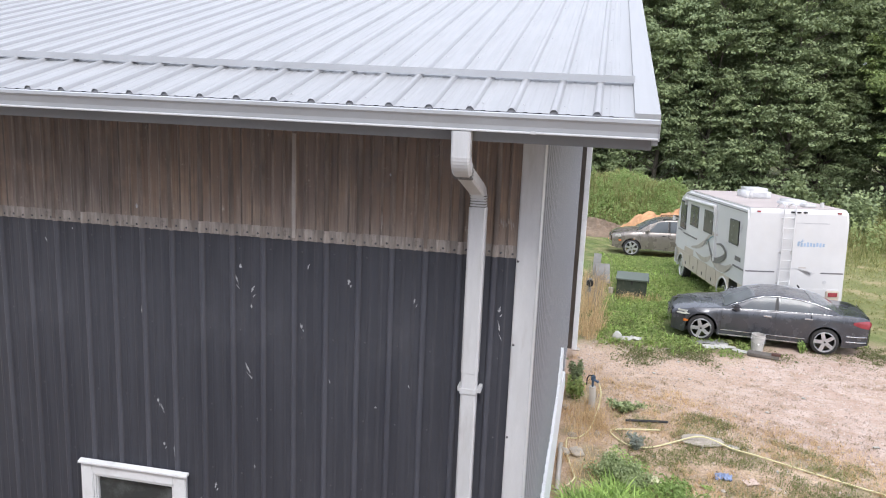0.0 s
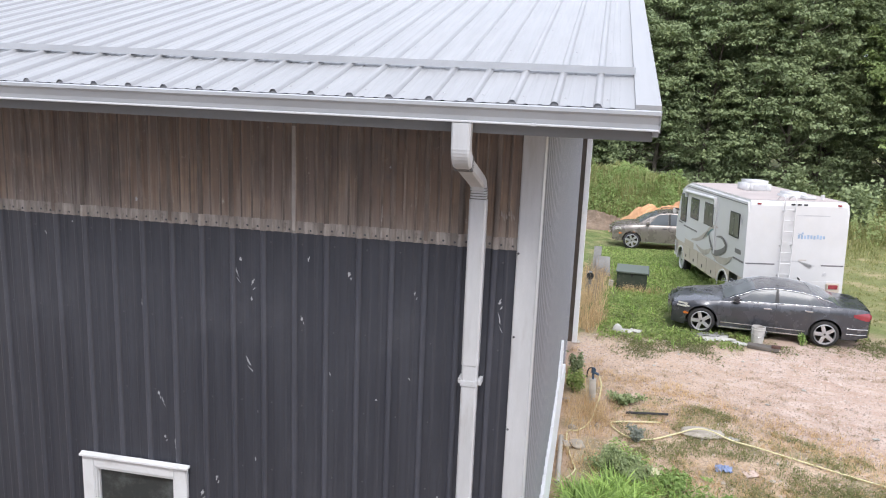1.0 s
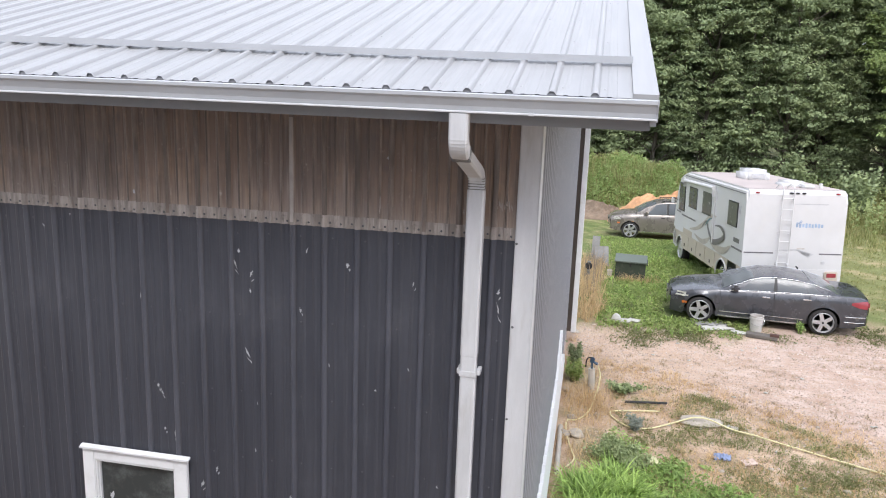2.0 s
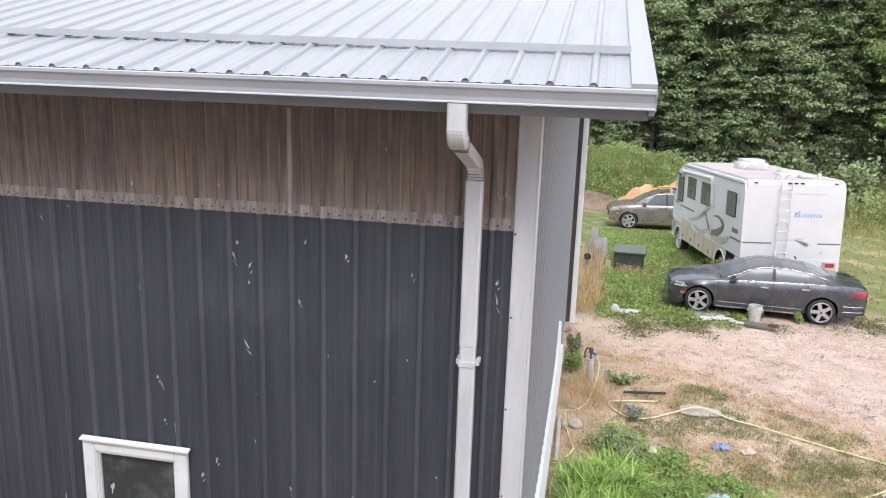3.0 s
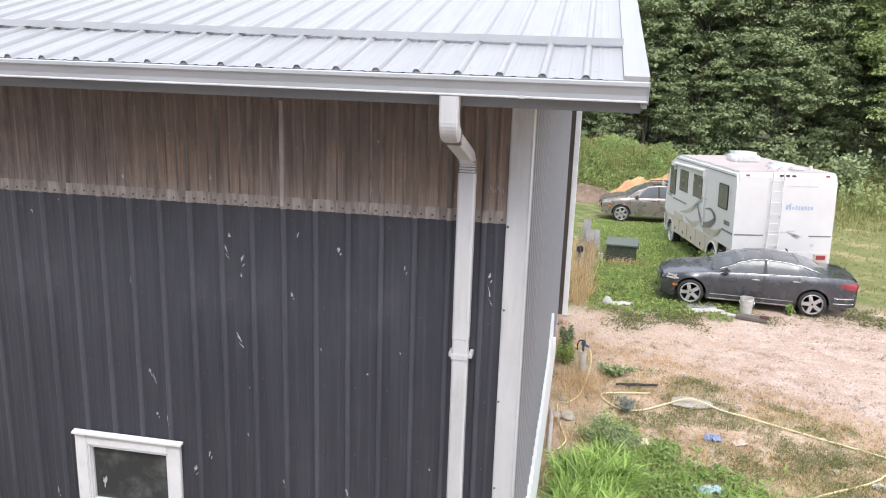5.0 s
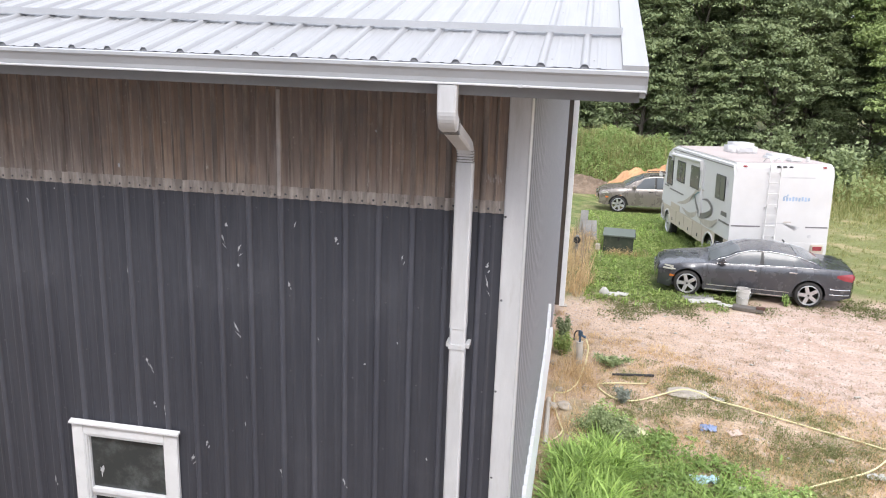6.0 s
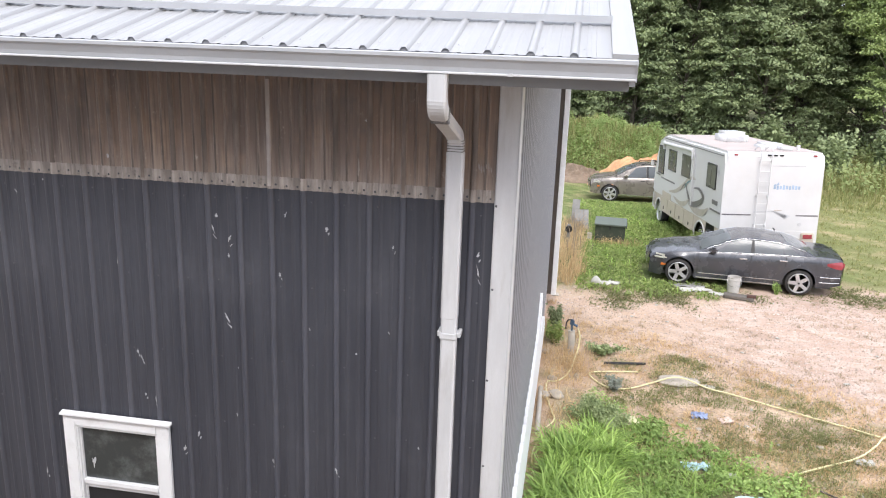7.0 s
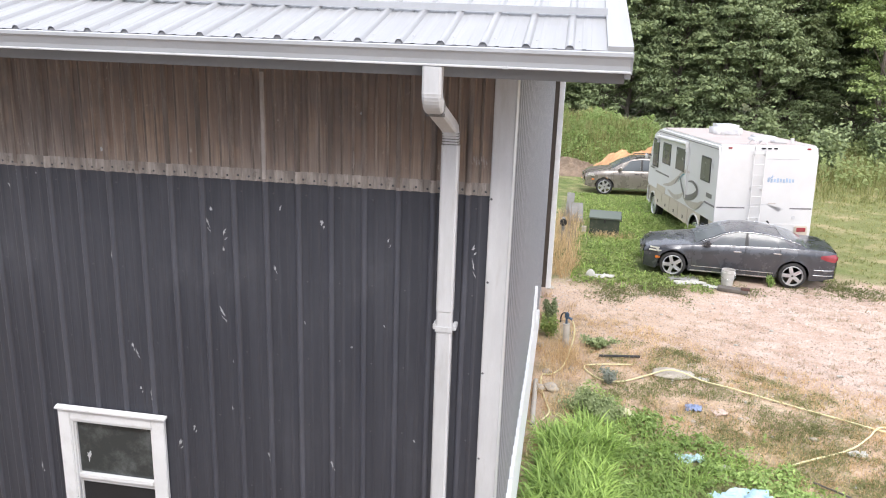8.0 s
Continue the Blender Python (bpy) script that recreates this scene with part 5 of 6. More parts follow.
def blades(name, bases, heights, widths, bend, material):
    """Many grass blades, each a bent strip that ends in a point."""
    n = len(bases)
    a = rng.uniform(0, 2 * np.pi, n)
    lean = np.stack([np.cos(a), np.sin(a), np.zeros(n)], 1)
    side = np.stack([-np.sin(a), np.cos(a), np.zeros(n)], 1)
    up = np.array([0, 0, 1.0])
    h, w, b = heights[:, None], widths[:, None], (bend * rng.uniform(0.3, 1.3, n))[:, None]
    mid = bases + up * h * 0.62 + lean * h * b * 0.3
    tip = bases + up * h * (1 - 0.35 * b) + lean * h * b
    pts = np.stack([bases - side * w, bases + side * w, mid + side * w * 0.7, mid - side * w * 0.7, tip], 1).reshape(-1, 3)
    k = 5 * np.arange(n)
    loops = np.stack([k, k + 1, k + 2, k + 3, k + 3, k + 2, k + 4], 1).ravel()
    me = bpy.data.meshes.new(name)
    me.vertices.add(5 * n), me.loops.add(7 * n), me.polygons.add(2 * n)
    me.vertices.foreach_set("co", pts.astype(np.float32).ravel())
    me.loops.foreach_set("vertex_index", loops.astype(np.int32))
    starts = np.stack([7 * np.arange(n), 7 * np.arange(n) + 4], 1).ravel()
    me.polygons.foreach_set("loop_start", starts.astype(np.int32))
    me.update(calc_edges=True)
    me.materials.append(material)
    return me


def on_ground(xy):
    return np.array([(x, y, rise(x, y)) for x, y in xy])


def patchy(x, y, scale, seed, cut):
    return noise.noise(Vector((x * scale, y * scale, seed))) > cut


def scatter(n, x0, x1, y0, y1, keep):
    """Random places in a rectangle that pass keep(x, y), gathered in tufts."""
    got = []
    while len(got) < n:
        cx, cy = rng.uniform(x0, x1), rng.uniform(y0, y1)
        if keep(cx, cy):
            for _ in range(int(rng.integers(3, 8))):
                got.append((cx + rng.normal(0, 0.05), cy + rng.normal(0, 0.05)))
    return got[:n]


def stuff(name, me, label, category):
    return tagged(new(name, me), label, category, kind="stuff")


def lawn_edge(x):
    return 13.0 + 0.5 * noise.noise(Vector((x * 1.4, 0, 5))) + 1.7 * min(1.0, max(0.0, (x - 3.6) / 1.8))


def not_under_things(x, y):
    for cx, cy, r in ((3.5, 13.85, 0.5), (1.42, 13.68, 0.42), (4.40, 13.9, 0.2), (4.0, 13.6, 0.25), (4.45, 13.4, 0.4)):
        if math.hypot(x - cx, (y - cy) * 1.6) < r:
            return False
    if 2.3 < x < 6.8 and 14.25 < y < 15.9:
        return False
    if 0.9 < x < 5.6 and 26.9 < y < 28.8:
        return False
    return True


def arching(name, bases, lengths, widths, material):
    """Long grass blades that rise and bow over, five joints each."""
    n = len(bases)
    a = rng.uniform(0, 2 * np.pi, n)
    lean = np.stack([np.cos(a), np.sin(a), np.zeros(n)], 1)
    side = np.stack([-np.sin(a), np.cos(a), np.zeros(n)], 1)
    start, bow = rng.uniform(0.1, 0.7, n), rng.uniform(0.6, 2.0, n)
    rows, at = [], bases.copy()
    for k in range(5):
        w = (widths * (0.7, 1.0, 0.85, 0.55, 0.06)[k])[:, None]
        rows += [at - side * w, at + side * w]
        tilt = (start + bow * (k + 0.5) / 4)[:, None]
        at = at + (lengths / 4)[:, None] * (np.cos(tilt) * np.array([0, 0, 1.0]) + np.sin(tilt) * lean)
        at[:, 2] = np.maximum(at[:, 2], bases[:, 2] + 0.01)
    pts = np.stack(rows, 1).reshape(-1, 3)
    base = 10 * np.arange(n)[:, None]
    quad = np.array([[2 * k, 2 * k + 1, 2 * k + 3, 2 * k + 2] for k in range(4)]).ravel()[None, :]
    loops = (base + quad).ravel()
    me = bpy.data.meshes.new(name)
    me.vertices.add(10 * n), me.loops.add(16 * n), me.polygons.add(4 * n)
    me.vertices.foreach_set("co", pts.astype(np.float32).ravel())
    me.loops.foreach_set("vertex_index", loops.astype(np.int32))
    me.polygons.foreach_set("loop_start", np.arange(0, 16 * n, 4, dtype=np.int32))
    me.update(calc_edges=True)
    me.materials.append(material)
    return me


def wob(x, y, scale, seed):
    return noise.noise(Vector((x * scale, y * scale, seed))) + 0.5 * noise.noise(Vector((x * scale * 2.7, y * scale * 2.7, seed + 3)))


def in_tall(x, y):
    return x > 0.30 + 0.10 * (y - 4) and y < 5.35 + 0.3 * wob(x, y, 1.6, 4) and x < 1.25 + 0.35 * wob(x, y, 1.4, 6) and math.hypot(x - 2.9, y - 4.3) > 0.45


def in_weeds(x, y):
    """Broad-leaved growth past the tall grass, thinning towards the drive."""
    if math.hypot(x - 2.42, y - 5.3) < 0.2 or math.hypot(x - 2.9, y - 4.3) < 0.4 or math.hypot(x - 1.62, y - 6.45) < 0.12:
        return False
    return x > 0.55 + 0.12 * (y - 4) and y + 0.75 * x < 7.75 + 0.8 * wob(x, y, 1.3, 8) + rng.normal(0, 0.15)


# tall green grass beside the barn
p = scatter(7500, 0.25, 2.0, 2.6, 6.4, in_tall)
b = on_ground(p)
tuft = np.array([0.55 + 0.45 * noise.noise(Vector((x * 3.2, y * 3.2, 2))) for x, y in p])
stuff("tall_grass", arching("tall_grass", b, rng.uniform(0.15, 0.55, len(b)) * (0.45 + tuft), rng.uniform(0.008, 0.017, len(b)), BLADE_GREEN), "lush bright green grass bowing over beside the barn wall", "grass")
p = scatter(27000, 0.5, 4.2, 2.4, 7.2, in_weeds)
b = on_ground(p)
clump = np.array([[0.03 + 0.20 * max(0.0, 0.35 + wob(x, y, 2.4, 15))] for x, y in p])
stuff("broadleaf_weeds", quads("broadleaf_weeds", b + (rng.uniform(0.05, 1.0, (len(b), 1)) ** 0.7 * clump) * [0, 0, 1], rng.normal(0, 0.55, (len(b), 3)) + [0, -0.1, 0.9], rng.uniform(0.028, 0.085, len(b)), LEAF_WEED, 0.5), "low broad-leaved green weeds in clumps", "weeds")
p = scatter(2600, 0.8, 3.2, 2.6, 6.2, in_weeds)
b = on_ground(p)
stuff("tall_grass", arching("tall_grass", b, rng.uniform(0.12, 0.36, len(b)), rng.uniform(0.004, 0.008, len(b)), BLADE_GREEN), "scattered grass blades among the weeds", "grass")
# patchy low growth across the near yard
def in_patch(x, y):
    blob = max(1.0 - math.hypot((x - 4.0) / 2.0, (y - 6.1) / 1.3), 0.9 - math.hypot((x - 2.2) / 1.5, (y - 7.4) / 0.8), 0.8 - math.hypot((x - 2.6) / 1.1, (y - 8.9) / 0.5), 0.6 - math.hypot((x - 5.0) / 1.6, (y - 5.0) / 1.0), 0.15)
    bare_ = 0.5 * max(0.0, 1 - math.hypot((x - 2.75) / 0.8, (y - 6.75) / 0.55))
    return 0.7 * blob + 0.8 * wob(x, y, 1.9, 21) + 0.35 * wob(x, y, 6.0, 23) - bare_ - 0.35 * max(0.0, x - 4.6) > 0.30 + 0.45 * rng.uniform(-1, 1) and y + 0.62 * x < 11.0


p = scatter(22000, 1.0, 8.0, 3.2, 9.6, in_patch)
b = on_ground(p) + np.array([0, 0, 0.006])
stuff("creeping_weeds", quads("creeping_weeds", b + rng.uniform(0, 0.045, (len(b), 1)) * [0, 0, 1], rng.normal(0, 0.5, (len(b), 3)) + [0, 0, 1], rng.uniform(0.016, 0.045, len(b)), make_leaf("creeper_leaf", (0.16, 0.17, 0.07), (0.42, 0.42, 0.20))), "creeping olive-green weeds over bare soil", "weeds")
p = scatter(7000, 1.2, 8.0, 3.4, 9.4, in_patch)
b = on_ground(p)
stuff("short_grass", blades("short_grass", b, rng.uniform(0.04, 0.12, len(b)), rng.uniform(0.003, 0.006, len(b)), 1.2, make_leaf("olive_blade", (0.13, 0.15, 0.05), (0.44, 0.45, 0.20))), "short olive-green grass in thin patches", "grass")
# straw along the wall and over the soil
p = scatter(900, 0.10, 0.75, 4.6, 12.2, lambda x, y: patchy(x, y, 1.1, 2, -0.25))
b = on_ground(p)
stuff("dry_grass", blades("dry_grass", b, rng.uniform(0.08, 0.22, len(b)), rng.uniform(0.003, 0.006, len(b)), 1.3, BLADE_DRY), "tall dry straw-coloured grass along the wall base", "grass")
p = scatter(1500, 0.2, 1.3, 13.4, 20.5, lambda x, y: x < 0.65 + 0.35 * noise.noise(Vector((0, y * 0.7, 1))) + 0.2)
b = on_ground(p)
stuff("dry_grass", blades("dry_grass", b, rng.uniform(0.15, 0.65, len(b)), rng.uniform(0.004, 0.009, len(b)), 0.9, BLADE_DRY), "tall dry weeds past the barn corner", "grass")
p = scatter(16000, 0.6, 9.0, 4.5, 10.8, lambda x, y: patchy(x, y, 0.6, 33, -0.1 + 0.3 * rng.uniform(-1, 1)) and y + 0.62 * x < 11.8)
b = on_ground(p)
stuff("straw_litter", blades("straw_litter", b, rng.uniform(0.03, 0.10, len(b)), rng.uniform(0.003, 0.006, len(b)), 1.6, BLADE_DRY), "short flattened straw on dry soil", "straw")
p = [(1.75 + rng.normal(0, 0.35), 18.15 + rng.normal(0, 0.12)) for _ in range(260)]
b = on_ground(p)
stuff("dry_grass", blades("dry_grass", b, rng.uniform(0.10, 0.38, len(b)), rng.uniform(0.004, 0.008, len(b)), 1.0, BLADE_DRY), "dry straw grass before the utility box", "grass")
p = [(0.56 + rng.normal(0, 0.22), 8.3 + rng.normal(0, 0.5)) for _ in range(520)]
p = [q for q in p if q[0] > 0.12]
b = on_ground(p)
stuff("dry_grass", blades("dry_grass", b, rng.uniform(0.10, 0.42, len(b)), rng.uniform(0.003, 0.006, len(b)), 1.1, BLADE_DRY), "golden dry grass round the stand pipe", "grass")
p = [(0.55 + rng.normal(0, 0.22), rng.uniform(15.5, 20.8)) for _ in range(160)]
p = [q for q in p if q[0] > 0.3]
b = on_ground(p)
stuff("dead_stems", blades("dead_stems", b, rng.uniform(0.5, 1.25, len(b)), rng.uniform(0.004, 0.008, len(b)), 0.35, make_leaf("dead_stem", (0.26, 0.20, 0.15), (0.52, 0.43, 0.33), 0.9)), "tall bare dead weed stems past the barn corner", "weeds")
# lawn between barn, motorhome and car
p = scatter(36000, 0.7, 7.4, 12.7, 26.5, lambda x, y: y > lawn_edge(x) + 0.8 * rng.uniform() ** 2 and not_under_things(x, y) and patchy(x, y, 0.5, 12, -0.45) and x < 4.6 + 0.4 * (y < 15) * 4)
b = on_ground(p)
stuff("lawn_weeds", quads("lawn_weeds", b + rng.uniform(0.0, 0.10, (len(b), 1)) * [0, 0, 1], rng.normal(0, 0.55, (len(b), 3)) + [0, -0.15, 1], rng.uniform(0.04, 0.10, len(b)), LEAF_LAWN), "bright green clover and weeds round the parked vehicles", "grass")
p = scatter(8000, 0.7, 7.2, 12.6, 26.5, lambda x, y: y > lawn_edge(x) - 0.1 + 0.8 * rng.uniform() ** 2 and not_under_things(x, y))
b = on_ground(p)
stuff("lawn_grass", blades("lawn_grass", b, rng.uniform(0.06, 0.22, len(b)), rng.uniform(0.006, 0.013, len(b)), 0.8, BLADE_GREEN), "uncut green grass round the parked vehicles", "grass")
# sparse weeds on the drive and its edges
p = scatter(11000, 0.6, 9.5, 9.2, 15.0, lambda x, y: patchy(x, y, 0.9, 61, 0.16 + 0.3 * rng.uniform(-1, 1)) and y > lawn_edge(x) - 1.6 * rng.uniform() and not_under_things(x, y))
b = on_ground(p)
stuff("sparse_weeds", quads("sparse_weeds", b + rng.uniform(0.0, 0.05, (len(b), 1)) * [0, 0, 1], rng.normal(0, 0.55, (len(b), 3)) + [0, 0, 1], rng.uniform(0.02, 0.06, len(b)), make_leaf("sparse_leaf", (0.13, 0.15, 0.06), (0.27, 0.28, 0.12))), "sparse dusty weeds along the drive edge", "weeds")
p = scatter(2600, 0.6, 9.5, 8.5, 13.5, lambda x, y: patchy(x, y, 0.7, 77, 0.1 + 0.4 * rng.uniform(-1, 1)))
b = on_ground(p)
stuff("drive_straw", blades("drive_straw", b, rng.uniform(0.02, 0.07, len(b)), rng.uniform(0.004, 0.008, len(b)), 1.8, make_leaf("old_straw", (0.18, 0.14, 0.09), (0.50, 0.40, 0.26), 0.9)), "scattered old straw on the gravel drive", "straw")
# meadow to the right and behind
p = scatter(46000, 6.5, 24, 14.2, 44, lambda x, y: x > 7.5 + 0.25 * (y < 17))
b = on_ground(p)
tall = np.clip((b[:, 1] - 27) / 10, 0, 1)
stuff("meadow_grass", blades("meadow_grass", b, rng.uniform(0.03, 0.10, len(b)) + tall * rng.uniform(0.25, 1.0, len(b)), 0.010 + 0.012 * tall, 0.7, BLADE_MEADOW), "yellowing meadow grass, tall towards the wood", "grass")
p = scatter(9000, 8.5, 26, 31, 44, lambda x, y: patchy(x, y, 0.25, 3, -0.1))
b = on_ground(p)
stuff("meadow_weeds", quads("meadow_weeds", b + rng.uniform(0.05, 1.3, (len(b), 1)) * [0, 0, 1], rng.normal(0, 0.6, (len(b), 3)) + [0, -0.4, 0.7], rng.uniform(0.10, 0.24, len(b)), make_leaf("tall_weed_leaf", (0.22, 0.29, 0.10), (0.48, 0.54, 0.25))), "tall leafy weeds before the wood", "weeds")
# weeds on the earth mound
p = scatter(42000, -6, 7.0, 32.8, 40.5, lambda x, y: ((x - 0.9) / 5.5) ** 2 + ((y - 36.5) / 3.5) ** 2 < 1)
b = on_ground(p)
clump = np.array([[0.25 + 0.95 * max(0.0, noise.noise(Vector((x * 0.9, y * 0.9, 3))) + 0.2)] for x, y in p])
stuff("mound_weeds", quads("mound_weeds", b + (rng.uniform(0.0, 1.0, (len(b), 1)) ** 1.5 * clump) * [0, 0, 1], rng.normal(0, 0.7, (len(b), 3)) + [0, -0.5, 0.8], rng.uniform(0.07, 0.19, len(b)), make_leaf("mound_leaf", (0.21, 0.30, 0.09), (0.46, 0.56, 0.23)), 0.5), "dense green weeds over an earth mound", "weeds")
p = scatter(9000, -6, 7.0, 32.8, 40.5, lambda x, y: ((x - 0.9) / 5.5) ** 2 + ((y - 36.5) / 3.5) ** 2 < 1)
b = on_ground(p)
stuff("mound_grass", blades("mound_grass", b, rng.uniform(0.3, 0.9, len(b)), rng.uniform(0.008, 0.014, len(b)), 0.7, BLADE_MEADOW), "seeding tall grass on the earth mound", "grass")


def bush(name, label, x, y, size, leaf, count, material, m_seed):
    """A leafy plant: bent stems and a crown of leaves."""
    ob = thing(name, label, "plant", Matrix.Translation((x, y, rise(x, y))))
    r2 = np.random.default_rng(m_seed)
    stems = bmesh.new()
    tips = []
    for _ in range(9):
        a, rr = r2.uniform(0, 2 * np.pi), r2.uniform(0.2, 0.85)
        tip = (size[0] * rr * math.cos(a), size[1] * rr * math.sin(a), size[2] * r2.uniform(0.55, 1.0))
        add_tube(stems, (0.03 * math.cos(a), 0.03 * math.sin(a), 0), tip, 0.010, 0.003, 5)
        tips.append(tip)
    part("stem", stems, material, ob)
    t = np.array(tips)[r2.integers(0, len(tips), count)]
    c = t * r2.uniform(0.35, 1.05, (count, 1)) + r2.normal(0, 0.13, (count, 3)) * size
    c[:, 2] = np.abs(c[:, 2]) + 0.02
    part("leaves", quads("leaves", c, r2.normal(0, 0.5, (count, 3)) + [0, -0.2, 0.8], r2.uniform(leaf * 0.6, leaf * 1.3, count), material), material, ob)
    return ob


BUSH_LEAF = make_leaf("bush_leaf", (0.16, 0.21, 0.09), (0.46, 0.53, 0.27), through=0.3)
bush("weed_bush", "dark green leafy weed bush in the yard", 1.00, 6.38, (0.44, 0.36, 0.30), 0.045, 2600, BUSH_LEAF, 1)
bush("weed_bush", "dark green leafy weed bush in the yard", 1.34, 6.12, (0.32, 0.28, 0.24), 0.05, 1100, BUSH_LEAF, 2)
bush("weed_bush", "green weed bush against the barn wall", 0.28, 10.3, (0.22, 0.55, 0.42), 0.07, 1000, make_leaf("wall_bush_leaf", (0.19, 0.24, 0.12), (0.34, 0.38, 0.21)), 3)
bush("weed_bush", "green weed bush against the barn wall", 0.30, 9.5, (0.22, 0.40, 0.35), 0.06, 700, LEAF_LAWN, 4)
bush("silver_weed", "silvery grey-green weed beside the hose", 1.36, 7.55, (0.18, 0.16, 0.26), 0.05, 420, LEAF_SILVER, 5)
bush("grass_clump", "low dark green grass clump by the stand pipe", 1.2, 9.15, (0.42, 0.24, 0.16), 0.06, 900, BUSH_LEAF, 6)
bush("weed_bush", "green weed growing by the car wheel", 5.42, 14.02, (0.16, 0.12, 0.26), 0.045, 300, LEAF_WEED, 8)
bush("weed_bush", "weeds grown up round the motorhome wheel", 4.05, 18.1, (0.35, 0.6, 0.6), 0.09, 900, LEAF_LAWN, 9)
for i, (x, y) in enumerate(((13.2, 36.5), (16.0, 38.0), (11.0, 39.5), (18.5, 34.0))):
    bush("sapling", "leafy green sapling at the wood's edge", x, y, (1.3, 1.2, 2.4), 0.24, 1500, LEAF_TREE, 20 + i)


def tree(name, label, seed, height, spread, low, boughs, leaf=None):
    """A broadleaf tree: tapered trunk, limbs, and boughs of many leaf sprays with dark gaps between them."""
    r2 = np.random.default_rng(seed)
    ob = thing(name, label, "tree", group="trees of the wood")
    bm = bmesh.new()
    lean = r2.normal(0, 0.25, 2)
    prev, pr = Vector((0, 0, -0.2)), 0.19
    for k in range(6):
        nxt = Vector((lean[0] * (k + 1) / 3 + r2.normal(0, 0.06), lean[1] * (k + 1) / 3 + r2.normal(0, 0.06), height * 0.9 * (k + 1) / 6))
        add_tube(bm, prev, nxt, pr, pr * 0.78, 9)
        prev, pr = nxt, pr * 0.78
    cents, rads = [], []
    for i in range(boughs):
        t = (i + r2.uniform(0, 1)) / boughs
        z = low + (height - low) * t
        env = spread * math.sin(math.pi * (0.20 + 0.76 * t)) ** 0.8
        a, rr = r2.uniform(0, 2 * np.pi), env * r2.uniform(0.45, 1.0)
        c = np.array((rr * math.cos(a), rr * math.sin(a), z))
        size = r2.uniform(0.7, 1.7)
        add_tube(bm, (lean[0] * t, lean[1] * t, max(0.5, z - rr * 0.5 - 0.3)), tuple(c), 0.05, 0.012, 5)
        for _ in range(int(19 * size)):
            d = r2.normal(size=3)
            d[2] = abs(d[2]) - 0.3
            d /= np.linalg.norm(d)
            cents.append(c + d * size * r2.uniform(0.5, 1.2) * [1.1, 1.1, 1.1])
            rads.append(r2.uniform(0.25, 0.52))
    part("trunk", bm, BARK, ob)
    per = 58
    cents, rads = np.repeat(np.array(cents), per, 0), np.repeat(np.array(rads), per)
    d = r2.normal(size=(len(cents), 3))
    d[:, 2] = np.where(d[:, 2] < -0.2, -d[:, 2], d[:, 2])
    d /= np.linalg.norm(d, axis=1, keepdims=True)
    pos = cents + d * (rads * r2.uniform(0.35, 1.15, len(rads)))[:, None] * [1.2, 1.2, 0.7]
    nor = d * 1.0 + r2.normal(0, 0.35, d.shape) + [0, 0, 0.5]
    leaf = leaf or LEAF_TREE
    part("crown", quads("crown", pos, nor, r2.uniform(0.09, 0.21, len(pos)), leaf, 0.6), leaf, ob)
    return ob


TREE_LABEL = "tall broadleaf tree in full dark green leaf"
kinds = [tree("tree", TREE_LABEL, 100 + i, h, s, lo, n) for i, (h, s, lo, n) in enumerate(((14.5, 3.6, 1.3, 40), (16.5, 3.8, 2.0, 44), (12.0, 3.4, 0.9, 36), (17.5, 3.7, 2.4, 42)))]
spots_t = []
for x in np.arange(-7, 26, 2.3):
    spots_t.append((x + rng.normal(0, 0.5), 44.6 + rng.normal(0, 0.9), 0 if rng.uniform() < 0.45 else 2))
for x in np.arange(-9, 30, 3.3):
    spots_t.append((x + rng.normal(0, 0.6), 50.5 + rng.normal(0, 1.0), 1))
for x in np.arange(-10, 34, 3.6):
    spots_t.append((x + rng.normal(0, 0.6), 56.5 + rng.normal(0, 1.2), 3))
for x in np.arange(-8, 36, 3.4):
    spots_t.append((x + rng.normal(0, 0.6), 63 + rng.normal(0, 1.2), 1))
# unseen trees behind the eye, added for the glass to reflect
for x in np.arange(-30, 30, 6.0):
    spots_t.append((x, -42 + rng.normal(0, 3), 1))
for i, (x, y, k) in enumerate(spots_t):
    m = Matrix.Translation((x, y, rise(x, y) - 0.05)) @ Matrix.Rotation(rng.uniform(0, 6.28), 4, "Z") @ Matrix.Scale(rng.uniform(0.88, 1.12), 4)
    copy_thing(kinds[k], m)
sunny = tree("tree", "yellow-green broadleaf tree at the wood's edge, sunlight put into its leaf colour", 140, 13.0, 3.0, 2.0, 30, LEAF_SUNNY)
sunny.matrix_basis = Matrix.Translation((16.9, 40.6, rise(16.9, 40.6)))
for i, k in enumerate(kinds):
    k.matrix_basis = Matrix.Translation((24 + 3.2 * i, 47 + i, 0.8))
# undergrowth along the wood's foot
p = scatter(20000, -8, 26, 41.2, 45, lambda x, y: True)
b = on_ground(p)
stuff("undergrowth", quads("undergrowth", b + (rng.uniform(0.0, 1.0, (len(b), 1)) ** 2.0 * 1.5) * [0, 0, 1], rng.normal(0, 0.6, (len(b), 3)) + [0, -0.4, 0.7], rng.uniform(0.14, 0.30, len(b)), LEAF_TREE), "leafy undergrowth at the foot of the wood", "undergrowth")

# ---- clutter in the yard ----
STONE = surface("pale_stone", (0.42, 0.375, 0.315), 0.9, 0.0, 0.2, 6, 40, 0.5)
CLAY = surface("orange_clay", (0.52, 0.29, 0.15), 0.95, 0.0, 0.25, 2.5, 20, 0.8, dirt=(0.34, 0.21, 0.13), dirt_amount=0.6)
